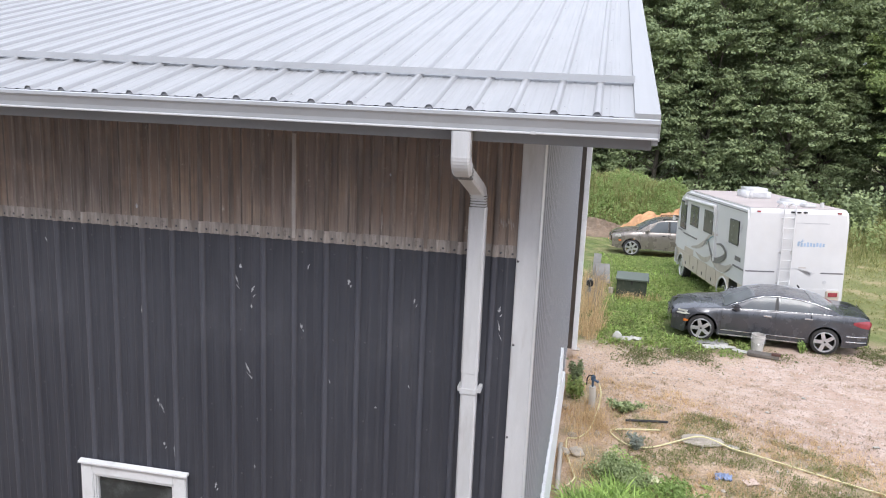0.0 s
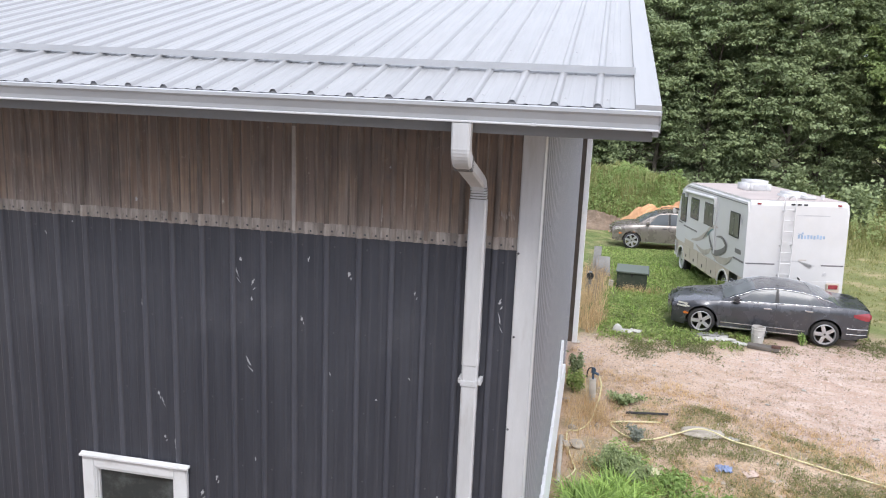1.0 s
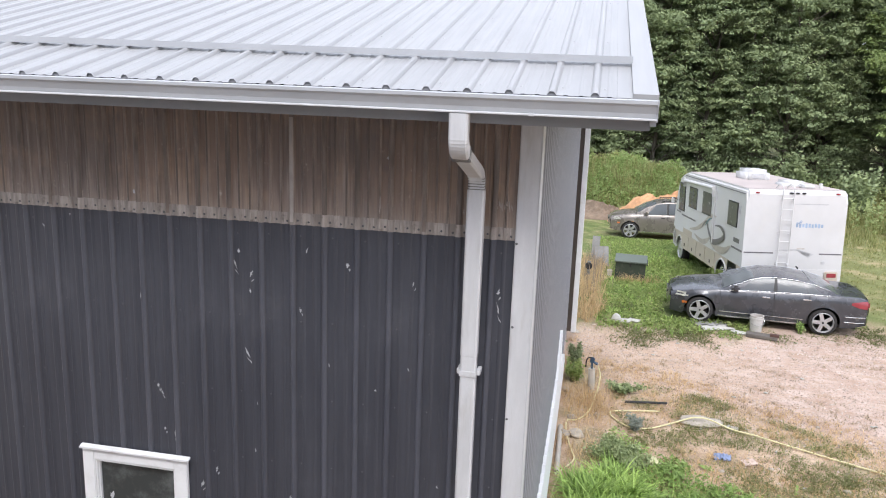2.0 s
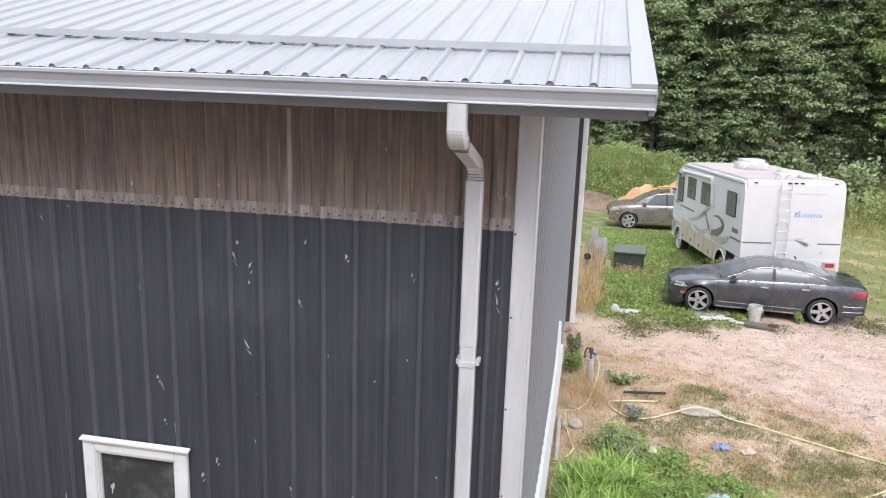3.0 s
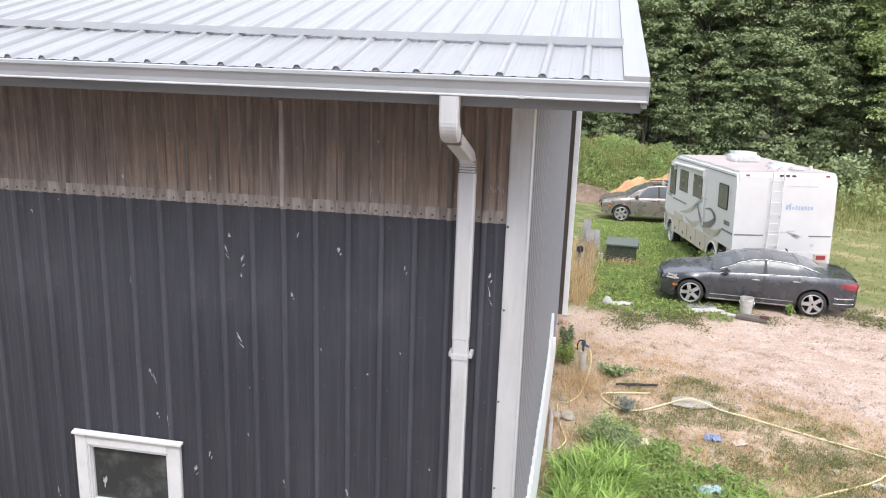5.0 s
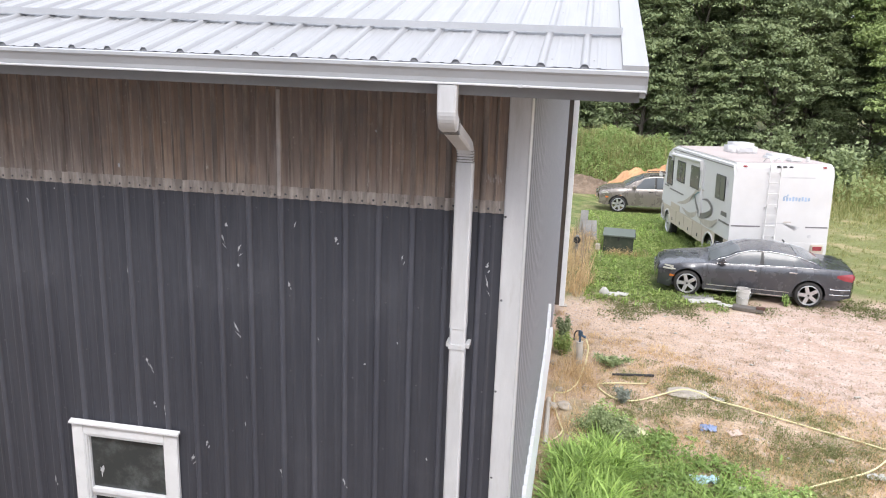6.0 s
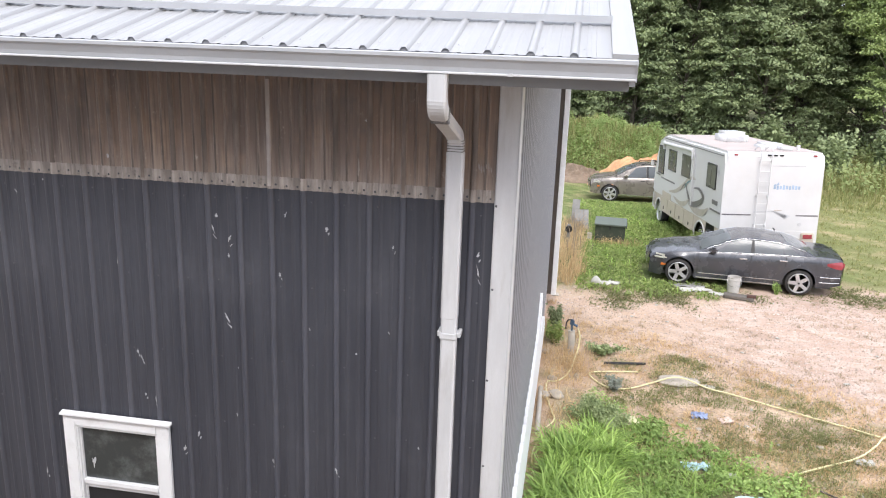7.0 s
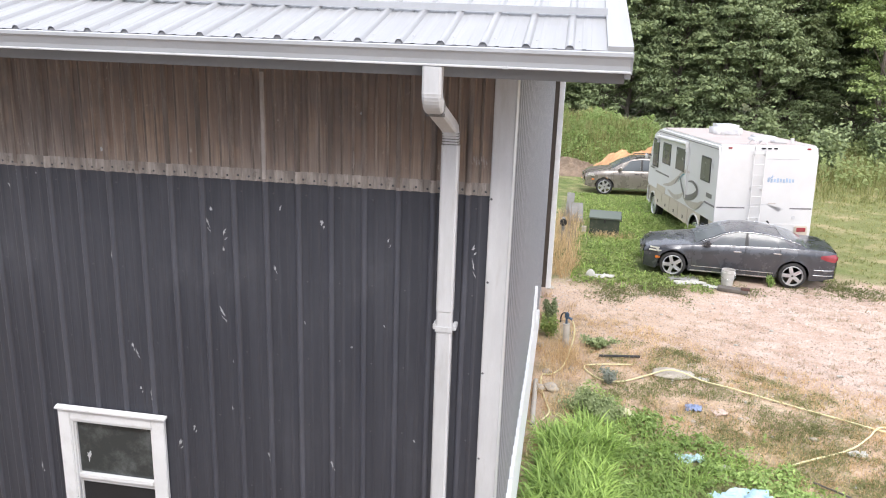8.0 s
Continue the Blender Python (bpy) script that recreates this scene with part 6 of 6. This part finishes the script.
HOSE = surface("yellow_hose", (0.68, 0.62, 0.36), 0.5, 0.0, 0.12, 5, 60, 0.1)
PVC = surface("grimy_white_pvc", (0.46, 0.43, 0.38), 0.5, 0.0, 0.12, 6, 60, 0.1, dirt=(0.42, 0.34, 0.25))
BLUE_METAL = surface("blue_painted_iron", (0.055, 0.095, 0.15), 0.45, 0.2, 0.2, 20, 80, 0.2)
CLOTH_WHITE = surface("white_cloth", (0.46, 0.45, 0.41), 0.9, 0.0, 0.12, 8, 60, 0.4)
CLOTH_BLUE = surface("pale_blue_cloth", (0.42, 0.60, 0.70), 0.9, 0.0, 0.2, 8, 60, 0.4)
CLOTH_NAVY = surface("blue_plastic_scrap", (0.24, 0.30, 0.47), 0.6, 0.0, 0.2, 8, 60, 0.3)
GREEN_BOX = surface("dark_green_enamel", (0.035, 0.046, 0.034), 0.5, 0.0, 0.15, 3, 60, 0.1, dirt=(0.14, 0.13, 0.10))
GREEN_LID = surface("lid_green_enamel", (0.11, 0.13, 0.11), 0.5, 0.0, 0.12, 3, 60, 0.1)
GREY_BOARD = surface("grey_weathered_board", (0.27, 0.265, 0.26), 0.85, 0.0, 0.2, 4, 40, 0.4)
DARK_BOARD = surface("dark_wet_board", (0.13, 0.115, 0.10), 0.8, 0.0, 0.25, 4, 40, 0.4)
BUCKET = surface("scuffed_white_bucket", (0.50, 0.485, 0.46), 0.5, 0.0, 0.1, 8, 60, 0.1, dirt=(0.36, 0.29, 0.22))

# flaked paint on the black wall: (x, z, width, height, slant)
chips = [(-1.99, 4.42, .03, .035, 0), (-2.02, 4.33, .022, .10, .04), (-1.90, 4.26, .03, .07, -.03), (-1.91, 4.14, .022, .035, 0), (-1.49, 4.46, .026, .04, -.01),
         (-1.54, 4.03, .026, .045, .01), (-1.20, 4.38, .04, .05, 0), (-0.74, 4.29, .02, .06, -.01), (-0.17, 4.28, .03, .06, -.02), (-0.165, 4.165, .022, .11, .03),
         (-0.76, 3.68, .02, .025, .01), (-0.99, 3.50, .025, .03, 0), (-1.94, 3.68, .028, .09, .04), (-1.91, 3.61, .014, .02, 0), (-2.65, 3.35, .028, .055, 0),
         (-2.62, 3.30, .022, .06, .02), (-2.61, 3.01, .024, .045, -.01), (-2.53, 2.98, .014, .06, 0), (-3.51, 4.49, .016, .04, .02), (-3.29, 4.59, .012, .02, 0),
         (-1.35, 4.01, .010, .03, 0), (-1.33, 3.65, .016, .03, .01), (-1.89, 2.93, .016, .03, 0), (-2.20, 2.74, .03, .06, -.01), (-2.32, 2.60, .035, .07, -.03),
         (-1.62, 2.58, .03, .07, .02), (-1.13, 2.57, .03, .07, .02), (-3.50, 2.25, .02, .07, 0), (-0.53, 2.83, .02, .04, .01), (-0.47, 4.24, .010, .02, 0),
         (-2.76, 4.03, .008, .06, 0), (-1.87, 3.30, .010, .03, 0)]


def flake(w, h, slant, seed):
    r2 = random.Random(seed)
    pts = []
    for k in range(16):
        a = 2 * math.pi * k / 16
        rr = r2.uniform(0.2, 1.0)
        z = math.sin(a) * h * 0.55 * rr
        pts.append((math.cos(a) * w * 0.5 * r2.uniform(0.15, 1.0) - slant * z / max(h, 0.01), z))
    return prism(pts, "y", -0.0012, 0.0)


def rib_out(x):
    """How far the sheet stands out at x on the front wall."""
    d = abs(((x + 0.22 + RIB / 2) % RIB) - RIB / 2)
    return 0.019 if d < 0.012 else (0.0105 if d < 0.021 else (0.0045 if 0.065 < d < 0.088 else 0.002))


for i, (x, z, w, h, sl) in enumerate(chips):
    ob = part("paint_chip", flake(w * 0.8, h, sl, i), CHIP, wall_front)
    ob.location = (x, -rib_out(x) - 0.001, z)
    if h > 0.04:
        ob = part("paint_chip", flake(w * 0.5, h * 0.5, sl, 200 + i), CHIP, wall_front)
        ob.location = (x + 0.012, -rib_out(x + 0.012) - 0.001, z - h * 0.62)
for i, (x, z, w, h) in enumerate(((-2.76, 4.79, .03, .04), (-0.93, 5.12, .022, .022), (-3.64, 4.87, .03, .03), (-0.98, 4.80, .02, .16))):
    ob = part("paint_chip", flake(w, h, 0, 50 + i), CHIP if i < 2 else LAP, wall_front)
    ob.location = (x, -0.016, z)
for i in range(7):
    ob = part("paint_chip", flake(0.014, 0.05 + 0.02 * (i % 3), 0.01, 300 + i), LAP, wall_front)
    ob.location = (-0.205 + 0.016 * i, -0.0165, 4.85 + 0.012 * ((i * 5) % 3))
ob = part("smudge", flake(0.05, 0.12, 0, 71), CHIP, sash)
ob.location = (-3.10, 0.011, 2.38)

# pipes and stones along the foundation
pipe = tagged(part("drain_pipe", sweep([(0.175, 5.7, 0.05), (0.165, 6.2, 0.05), (0.16, 6.7, 0.05), (0.15, 7.3, 0.05)], 0.04, 10, "drain_pipe", PVC), PVC, None), "pinkish-white plastic drain pipe lying along the foundation", "pipe")
for i, (x, y, sx, sy, sz) in enumerate(((0.41, 7.1, .26, .2, .16), (0.23, 7.06, .2, .18, .13), (0.75, 7.94, .11, .11, .09), (0.33, 7.75, .18, .12, .10), (2.97, 8.05, .22, .16, .06), (4.29, 6.23, .12, .1, .05), (3.33, 6.67, .10, .09, .06), (0.16, 9.0, .14, .2, .08), (0.22, 12.6, .2, .2, .08), (2.58, 6.41, .10, .08, .05))):
    tagged(new("stone", lumps("stone", STONE, (sx, sy, sz), i)), "pale rounded field stone lying on the soil", "stone", "stones in the yard").location = (x, y, rise(x, y) - 0.01)
tagged(new("flat_stone", lumps("flat_stone", STONE, (0.80, 0.46, 0.11), 31)), "broad flat grey stone slab sunk in the soil", "stone").matrix_basis = pose(2.50, 8.15, rise(2.5, 8.15) - 0.02, 0, 0, 12)
# gravel
verts, faces = [], []
for _ in range(42000):
    x, y = rng.uniform(0.3, 10.5), rng.uniform(4.5, 13.4)
    if not (y + 0.62 * x > 10.2 + rng.normal(0, 0.8)) and rng.uniform() < 0.6:
        continue
    r0 = rng.uniform(0.006, 0.021) * (1.9 if rng.uniform() < 0.06 else 1)
    z = rise(x, y)
    k = len(verts)
    a = rng.uniform(0, 6.28)
    for q in range(5):
        rr = r0 * rng.uniform(0.75, 1.2)
        verts.append((x + rr * math.cos(a + q * 1.2566), y + rr * math.sin(a + q * 1.2566), z - 0.003))
    verts.append((x + rng.normal(0, 0.2) * r0, y, z + r0 * rng.uniform(0.5, 0.9)))
    faces += [(k + q, k + (q + 1) % 5, k + 5) for q in range(5)]
PEBBLE = Nodes("pebble")
isl = PEBBLE.tree.nodes.new("ShaderNodeNewGeometry").outputs["Random Per Island"]
PEBBLE.set(Base_Color=PEBBLE.mix(isl, (0.25, 0.19, 0.15), (0.58, 0.495, 0.435)), Roughness=0.9)
stuff("gravel", mesh_of("gravel", verts, faces, PEBBLE.mat), "loose pale gravel on the drive", "gravel")

# stand pipe with hydrant head
hyd = thing("stand_pipe", "white plastic stand pipe with a blue iron tap head", "stand pipe", Matrix.Translation((0.63, 9.05, 0)))
part("post", tube((0, 0, -0.05), (-0.02, 0, 0.46), 0.062, sides=16), PVC, hyd)
bm = bmesh.new()
add_tube(bm, (-0.02, 0, 0.46), (-0.025, 0, 0.62), 0.02)
add_box(bm, (-0.06, -0.04, 0.56), (0.02, 0.04, 0.68), 0.02)
add_tube(bm, (-0.02, 0, 0.60), (0.08, -0.03, 0.56), 0.02, 0.024)
part("tap_head", bm, BLUE_METAL, hyd)
part("lever", sweep([(-0.04, 0, 0.67), (-0.10, 0, 0.66), (-0.13, 0, 0.58), (-0.13, 0, 0.48)], 0.012, 8, "lever", PLASTIC), PLASTIC, hyd)
hz = 0.035
hose_1 = tagged(new("garden_hose", sweep([(0.72, 9.02, 0.54), (0.77, 8.98, 0.36), (0.74, 8.90, 0.12), (0.70, 8.75, hz), (0.65, 8.28, hz), (0.54, 7.85, hz), (0.39, 7.62, hz), (0.25, 7.58, hz), (0.24, 7.3, hz), (0.27, 7.0, hz), (0.36, 6.5, hz), (0.41, 6.22, hz), (0.34, 5.98, hz), (0.24, 5.81, hz), (0.18, 5.4, hz), (0.14, 4.95, hz), (0.19, 4.51, hz), (0.28, 4.25, hz)], 0.013, 8, "garden_hose", HOSE)), "pale yellow garden hose running from the stand pipe along the wall", "hose")
hose_2 = tagged(new("garden_hose", sweep([(1.82, 8.38, hz), (1.5, 8.30, hz), (1.22, 8.24, hz), (0.98, 8.14, hz), (0.99, 7.95, hz), (1.18, 7.68, hz), (1.39, 7.56, hz), (1.68, 7.66, hz), (2.08, 7.97, 0.05), (2.35, 8.03, 0.13), (2.6, 8.02, 0.13), (2.95, 7.93, 0.05), (3.44, 7.76, hz), (4.23, 7.31, hz), (4.86, 6.98, hz), (5.27, 6.74, hz), (5.52, 6.68, hz), (5.58, 6.78, hz), (5.44, 6.84, hz), (5.28, 6.68, hz), (5.12, 6.44, hz), (4.81, 6.08, hz), (4.47, 5.81, hz), (4.07, 5.56, hz), (3.76, 5.36, hz), (3.44, 5.10, hz), (3.17, 4.80, hz)], 0.014, 8, "garden_hose", HOSE)), "pale yellow garden hose trailing across the yard", "hose")
for ob in (hose_1, hose_2):
    for v in ob.data.vertices:
        v.co.z += max(-0.02, rise(v.co.x, v.co.y))

# bucket beside the car
bk = thing("bucket", "scuffed white plastic bucket standing beside the car", "bucket", Matrix.Translation((4.40, 13.90, 0.0)))
bm = bmesh.new()
prof = [(0.0, 0.01), (0.128, 0.0), (0.134, 0.02), (0.150, 0.33), (0.160, 0.33), (0.160, 0.345), (0.150, 0.35), (0.150, 0.38), (0.157, 0.385), (0.157, 0.395), (0.142, 0.395), (0.142, 0.35), (0.126, 0.03), (0.0, 0.03)]
rings = [[bm.verts.new((r_ * math.cos(2 * math.pi * k / 24), r_ * math.sin(2 * math.pi * k / 24), z_)) for k in range(24)] for r_, z_ in prof[1:-1]]
for a, c in zip(rings, rings[1:]):
    for k in range(24):
        bm.faces.new((a[k], a[(k + 1) % 24], c[(k + 1) % 24], c[k]))
bm.faces.new(rings[0][::-1]), bm.faces.new(rings[-1])
part("pail", bm, BUCKET, bk)
part("contents", tube((0, 0, 0.29), (0, 0, 0.30), 0.135, sides=20), surface("rusty_water", (0.13, 0.07, 0.045), 0.5), bk, "dark rusty water")
part("bail", sweep([(-0.160, 0, 0.34), (-0.165, -0.06, 0.25), (-0.10, -0.135, 0.20), (0.0, -0.165, 0.185), (0.10, -0.135, 0.20), (0.165, -0.06, 0.25), (0.160, 0, 0.34)], 0.004, 6, "bail", CHROME), CHROME, bk)


def crumpled(name, label, category, x, y, w, d, h, material, seed, turn=0):
    """A rag or sheet with folds, lying on the ground."""
    vv = []
    n = 16
    for j in range(n):
        for i in range(n):
            u, v = i / (n - 1) - 0.5, j / (n - 1) - 0.5
            edge = 1 - 0.35 * noise.noise(Vector((u * 3 + seed, v * 3, seed)))
            px, py = u * w * edge, v * d * edge
            fold = abs(noise.noise(Vector((u * 5 + seed * 3, v * 5, 1)))) + 0.5 * abs(noise.noise(Vector((u * 11, v * 11 + seed, 2))))
            vv.append((px, py, 0.012 + h * fold * (1 - 3.0 * max(abs(u), abs(v)) ** 3)))
    vv += [(a, c, e - 0.010) for a, c, e in vv]
    fc = grid_faces(n, n) + [tuple(q + n * n for q in f[::-1]) for f in grid_faces(n, n)]
    ob = new(name, mesh_of(name, vv, fc, material, True))
    ob.matrix_basis = pose(x, y, rise(x, y), 0, 0, turn)
    return tagged(ob, label, category)


crumpled("plastic_sheet", "crumpled white plastic sheet lying in the weeds", "litter", 1.45, 13.70, 0.62, 0.20, 0.12, CLOTH_WHITE, 1, 12)
tagged(new("plastic_jug", lumps("plastic_jug", CLOTH_WHITE, (0.24, 0.22, 0.26), 44, 0.15)), "white plastic jug lying in the weeds", "jug").location = (1.16, 13.62, 0.0)
crumpled("paper_sheet", "torn white paper lying beside the car", "litter", 3.50, 13.80, 0.70, 0.30, 0.09, CLOTH_WHITE, 3, 15)
crumpled("tarp_scrap", "dark grey tarp scrap lying beside the car", "litter", 3.35, 14.15, 0.8, 0.35, 0.06, GREY_BOARD, 4, 10)
crumpled("cardboard_scrap", "pale cardboard scrap beside the bucket", "litter", 4.0, 13.62, 0.45, 0.22, 0.06, CLOTH_WHITE, 6, -20)
crumpled("blue_scrap", "crumpled blue plastic scrap on the soil", "litter", 2.66, 6.88, 0.24, 0.20, 0.10, CLOTH_NAVY, 7)
crumpled("pale_blue_rag", "pale blue rag lying in the grass", "litter", 2.42, 5.30, 0.40, 0.20, 0.09, CLOTH_BLUE, 8, 10)
crumpled("blue_white_cloth", "pale blue and white cloth heaped in the grass", "cloth", 2.88, 4.32, 0.80, 0.42, 0.22, CLOTH_BLUE, 9, 15)
crumpled("white_scrap", "yellowish white scrap lying on the weeds", "litter", 1.62, 6.45, 0.22, 0.18, 0.14, surface("yellowed_plastic", (0.66, 0.64, 0.42), 0.7), 10)
crumpled("white_scrap", "white plastic scrap in the grass", "litter", 2.80, 5.12, 0.22, 0.14, 0.08, CLOTH_WHITE, 11, 30)
crumpled("white_scrap", "white plastic scrap on the soil", "litter", 4.80, 5.90, 0.26, 0.16, 0.07, CLOTH_WHITE, 12, 5)
crumpled("white_scrap", "white scrap beside the flat stone", "litter", 2.97, 8.07, 0.20, 0.10, 0.06, CLOTH_WHITE, 13, -10)
crumpled("pinkish_scrap", "pinkish card scrap on the soil", "litter", 3.06, 6.82, 0.22, 0.16, 0.05, surface("pinkish_card", (0.60, 0.47, 0.40), 0.8), 14, 25)
for i in range(30):
    x, y = rng.uniform(1.3, 6.5), rng.uniform(4.6, 9.5) if i % 3 else rng.uniform(9.5, 13.6)
    crumpled("paper_bit", "small white paper bit on the ground", "litter", x, y, rng.uniform(0.04, 0.10), rng.uniform(0.03, 0.07), 0.03, CLOTH_WHITE, 30 + i, rng.uniform(0, 180))
tagged(part("board", box((-0.34, -0.14, 0.0), (0.34, 0.14, 0.075), 0.012), DARK_BOARD, None), "short dark wooden board lying beside the bucket", "board").matrix_basis = pose(4.45, 13.42, 0.01, 0, 0, -14)
part("brick", box((-0.10, -0.05, 0.0), (0.10, 0.05, 0.06), 0.006), surface("old_brick", (0.10, 0.055, 0.045), 0.9), None).matrix_basis = pose(4.70, 13.30, 0.088, 0, 0, -10)
tagged(bpy.data.objects["brick"], "old dark red brick lying on a board", "brick")
tagged(part("metal_bar", tube((1.23, 8.62, 0.055), (1.97, 8.76, 0.055), 0.024, sides=8), PLASTIC, None), "black metal bar lying on the soil", "bar")
tagged(part("stick", tube((3.05, 7.0, 0.02), (3.25, 6.72, 0.03), 0.012, 0.008, 6), STONE, None), "pale dry stick on the soil", "stick")
tagged(part("stick", sweep([(3.95, 5.0, 0.03), (4.4, 4.6, 0.05), (4.7, 4.2, 0.04), (5.2, 3.9, 0.03)], 0.012, 6, "stick", DARK_BOARD), DARK_BOARD, None), "thin brown stick lying in the grass", "stick")

# green service box
sb = thing("service_box", "dark green steel utility box standing on the lawn", "utility box", Matrix.Translation((1.66, 18.72, rise(1.66, 18.72))) @ Matrix.Rotation(radians(-4), 4, "Z"))
part("case", box((-0.44, -0.32, -0.02), (0.44, 0.32, 0.56), 0.015), GREEN_BOX, sb)
part("lid", prism([(-0.36, 0.56), (-0.36, 0.60), (0.35, 0.68), (0.35, 0.56)], "x", -0.47, 0.47), GREEN_LID, sb, "lighter green sloping lid")
part("hasp", box((-0.03, -0.345, 0.44), (0.03, -0.315, 0.54), 0.006), PLASTIC, sb)
part("hinge", tube((0.475, -0.2, 0.5), (0.475, 0.2, 0.58), 0.018, sides=8), PLASTIC, sb)
tagged(part("small_post", box((-0.07, -0.07, 0), (0.07, 0.07, 0.26), 0.01), PVC, None), "short pale plastic marker post beside the utility box", "post").location = (1.05, 18.6, rise(1.05, 18.6))
# grey boards leaning past the corner
for i, (x, y, w, h, tl) in enumerate(((0.82, 19.9, 0.46, 0.72, 18), (0.58, 20.1, 0.24, 1.0, 10))):
    tagged(part("leaning_board", box((-w / 2, -0.02, 0), (w / 2, 0.02, h), 0.006), GREY_BOARD, None), "grey weathered board leaning among dry weeds", "board", "leaning boards").matrix_basis = pose(x, y, rise(x, y) - 0.02, -tl, 0, 12 - 20 * i)
meter = thing("meter_post", "dark meter on a short post among dry weeds", "meter", Matrix.Translation((0.42, 17.6, rise(0.42, 17.6))))
part("post", box((-0.05, -0.05, -0.02), (0.05, 0.05, 0.64), 0.006), GREY_BOARD, meter)
part("meter_case", tube((0, -0.11, 0.52), (0, -0.02, 0.52), 0.10, sides=20), PLASTIC, meter)

# clay heap behind the car
def heap_mesh(name, w, d, h, material, seed):
    vv, n = [], 60
    for j in range(n):
        for i in range(n):
            u, v = 2 * i / (n - 1) - 1, 2 * j / (n - 1) - 1
            k = max(0.0, 1 - (u * u + v * v))
            z = h * k ** 0.85 * (1 + 0.35 * noise.noise(Vector((u * 2.2 + seed, v * 2.2, 0)))) + k * 0.22 * noise.noise(Vector((u * 9, v * 9, seed))) + k * 0.18 * noise.noise(Vector((u * 18, v * 14, seed)))
            vv.append((u * w / 2, v * d / 2, z - 0.03))
    return mesh_of(name, vv, grid_faces(n, n), material)


tagged(new("clay_pile", heap_mesh("clay_pile", 7.0, 3.2, 1.62, CLAY, 5)), "heap of loose orange clay behind the parked car", "heap").location = (4.5, 31.4, rise(4.5, 31.4) - 0.1)
tagged(new("soil_mound", heap_mesh("soil_mound", 5.0, 2.0, 0.6, surface("dark_topsoil", (0.20, 0.15, 0.11), 0.95, 0.0, 0.3, 3, 20, 0.8), 9)), "low heap of dark brown soil at the mound's foot", "heap").location = (0.0, 32.4, rise(0, 32.4))
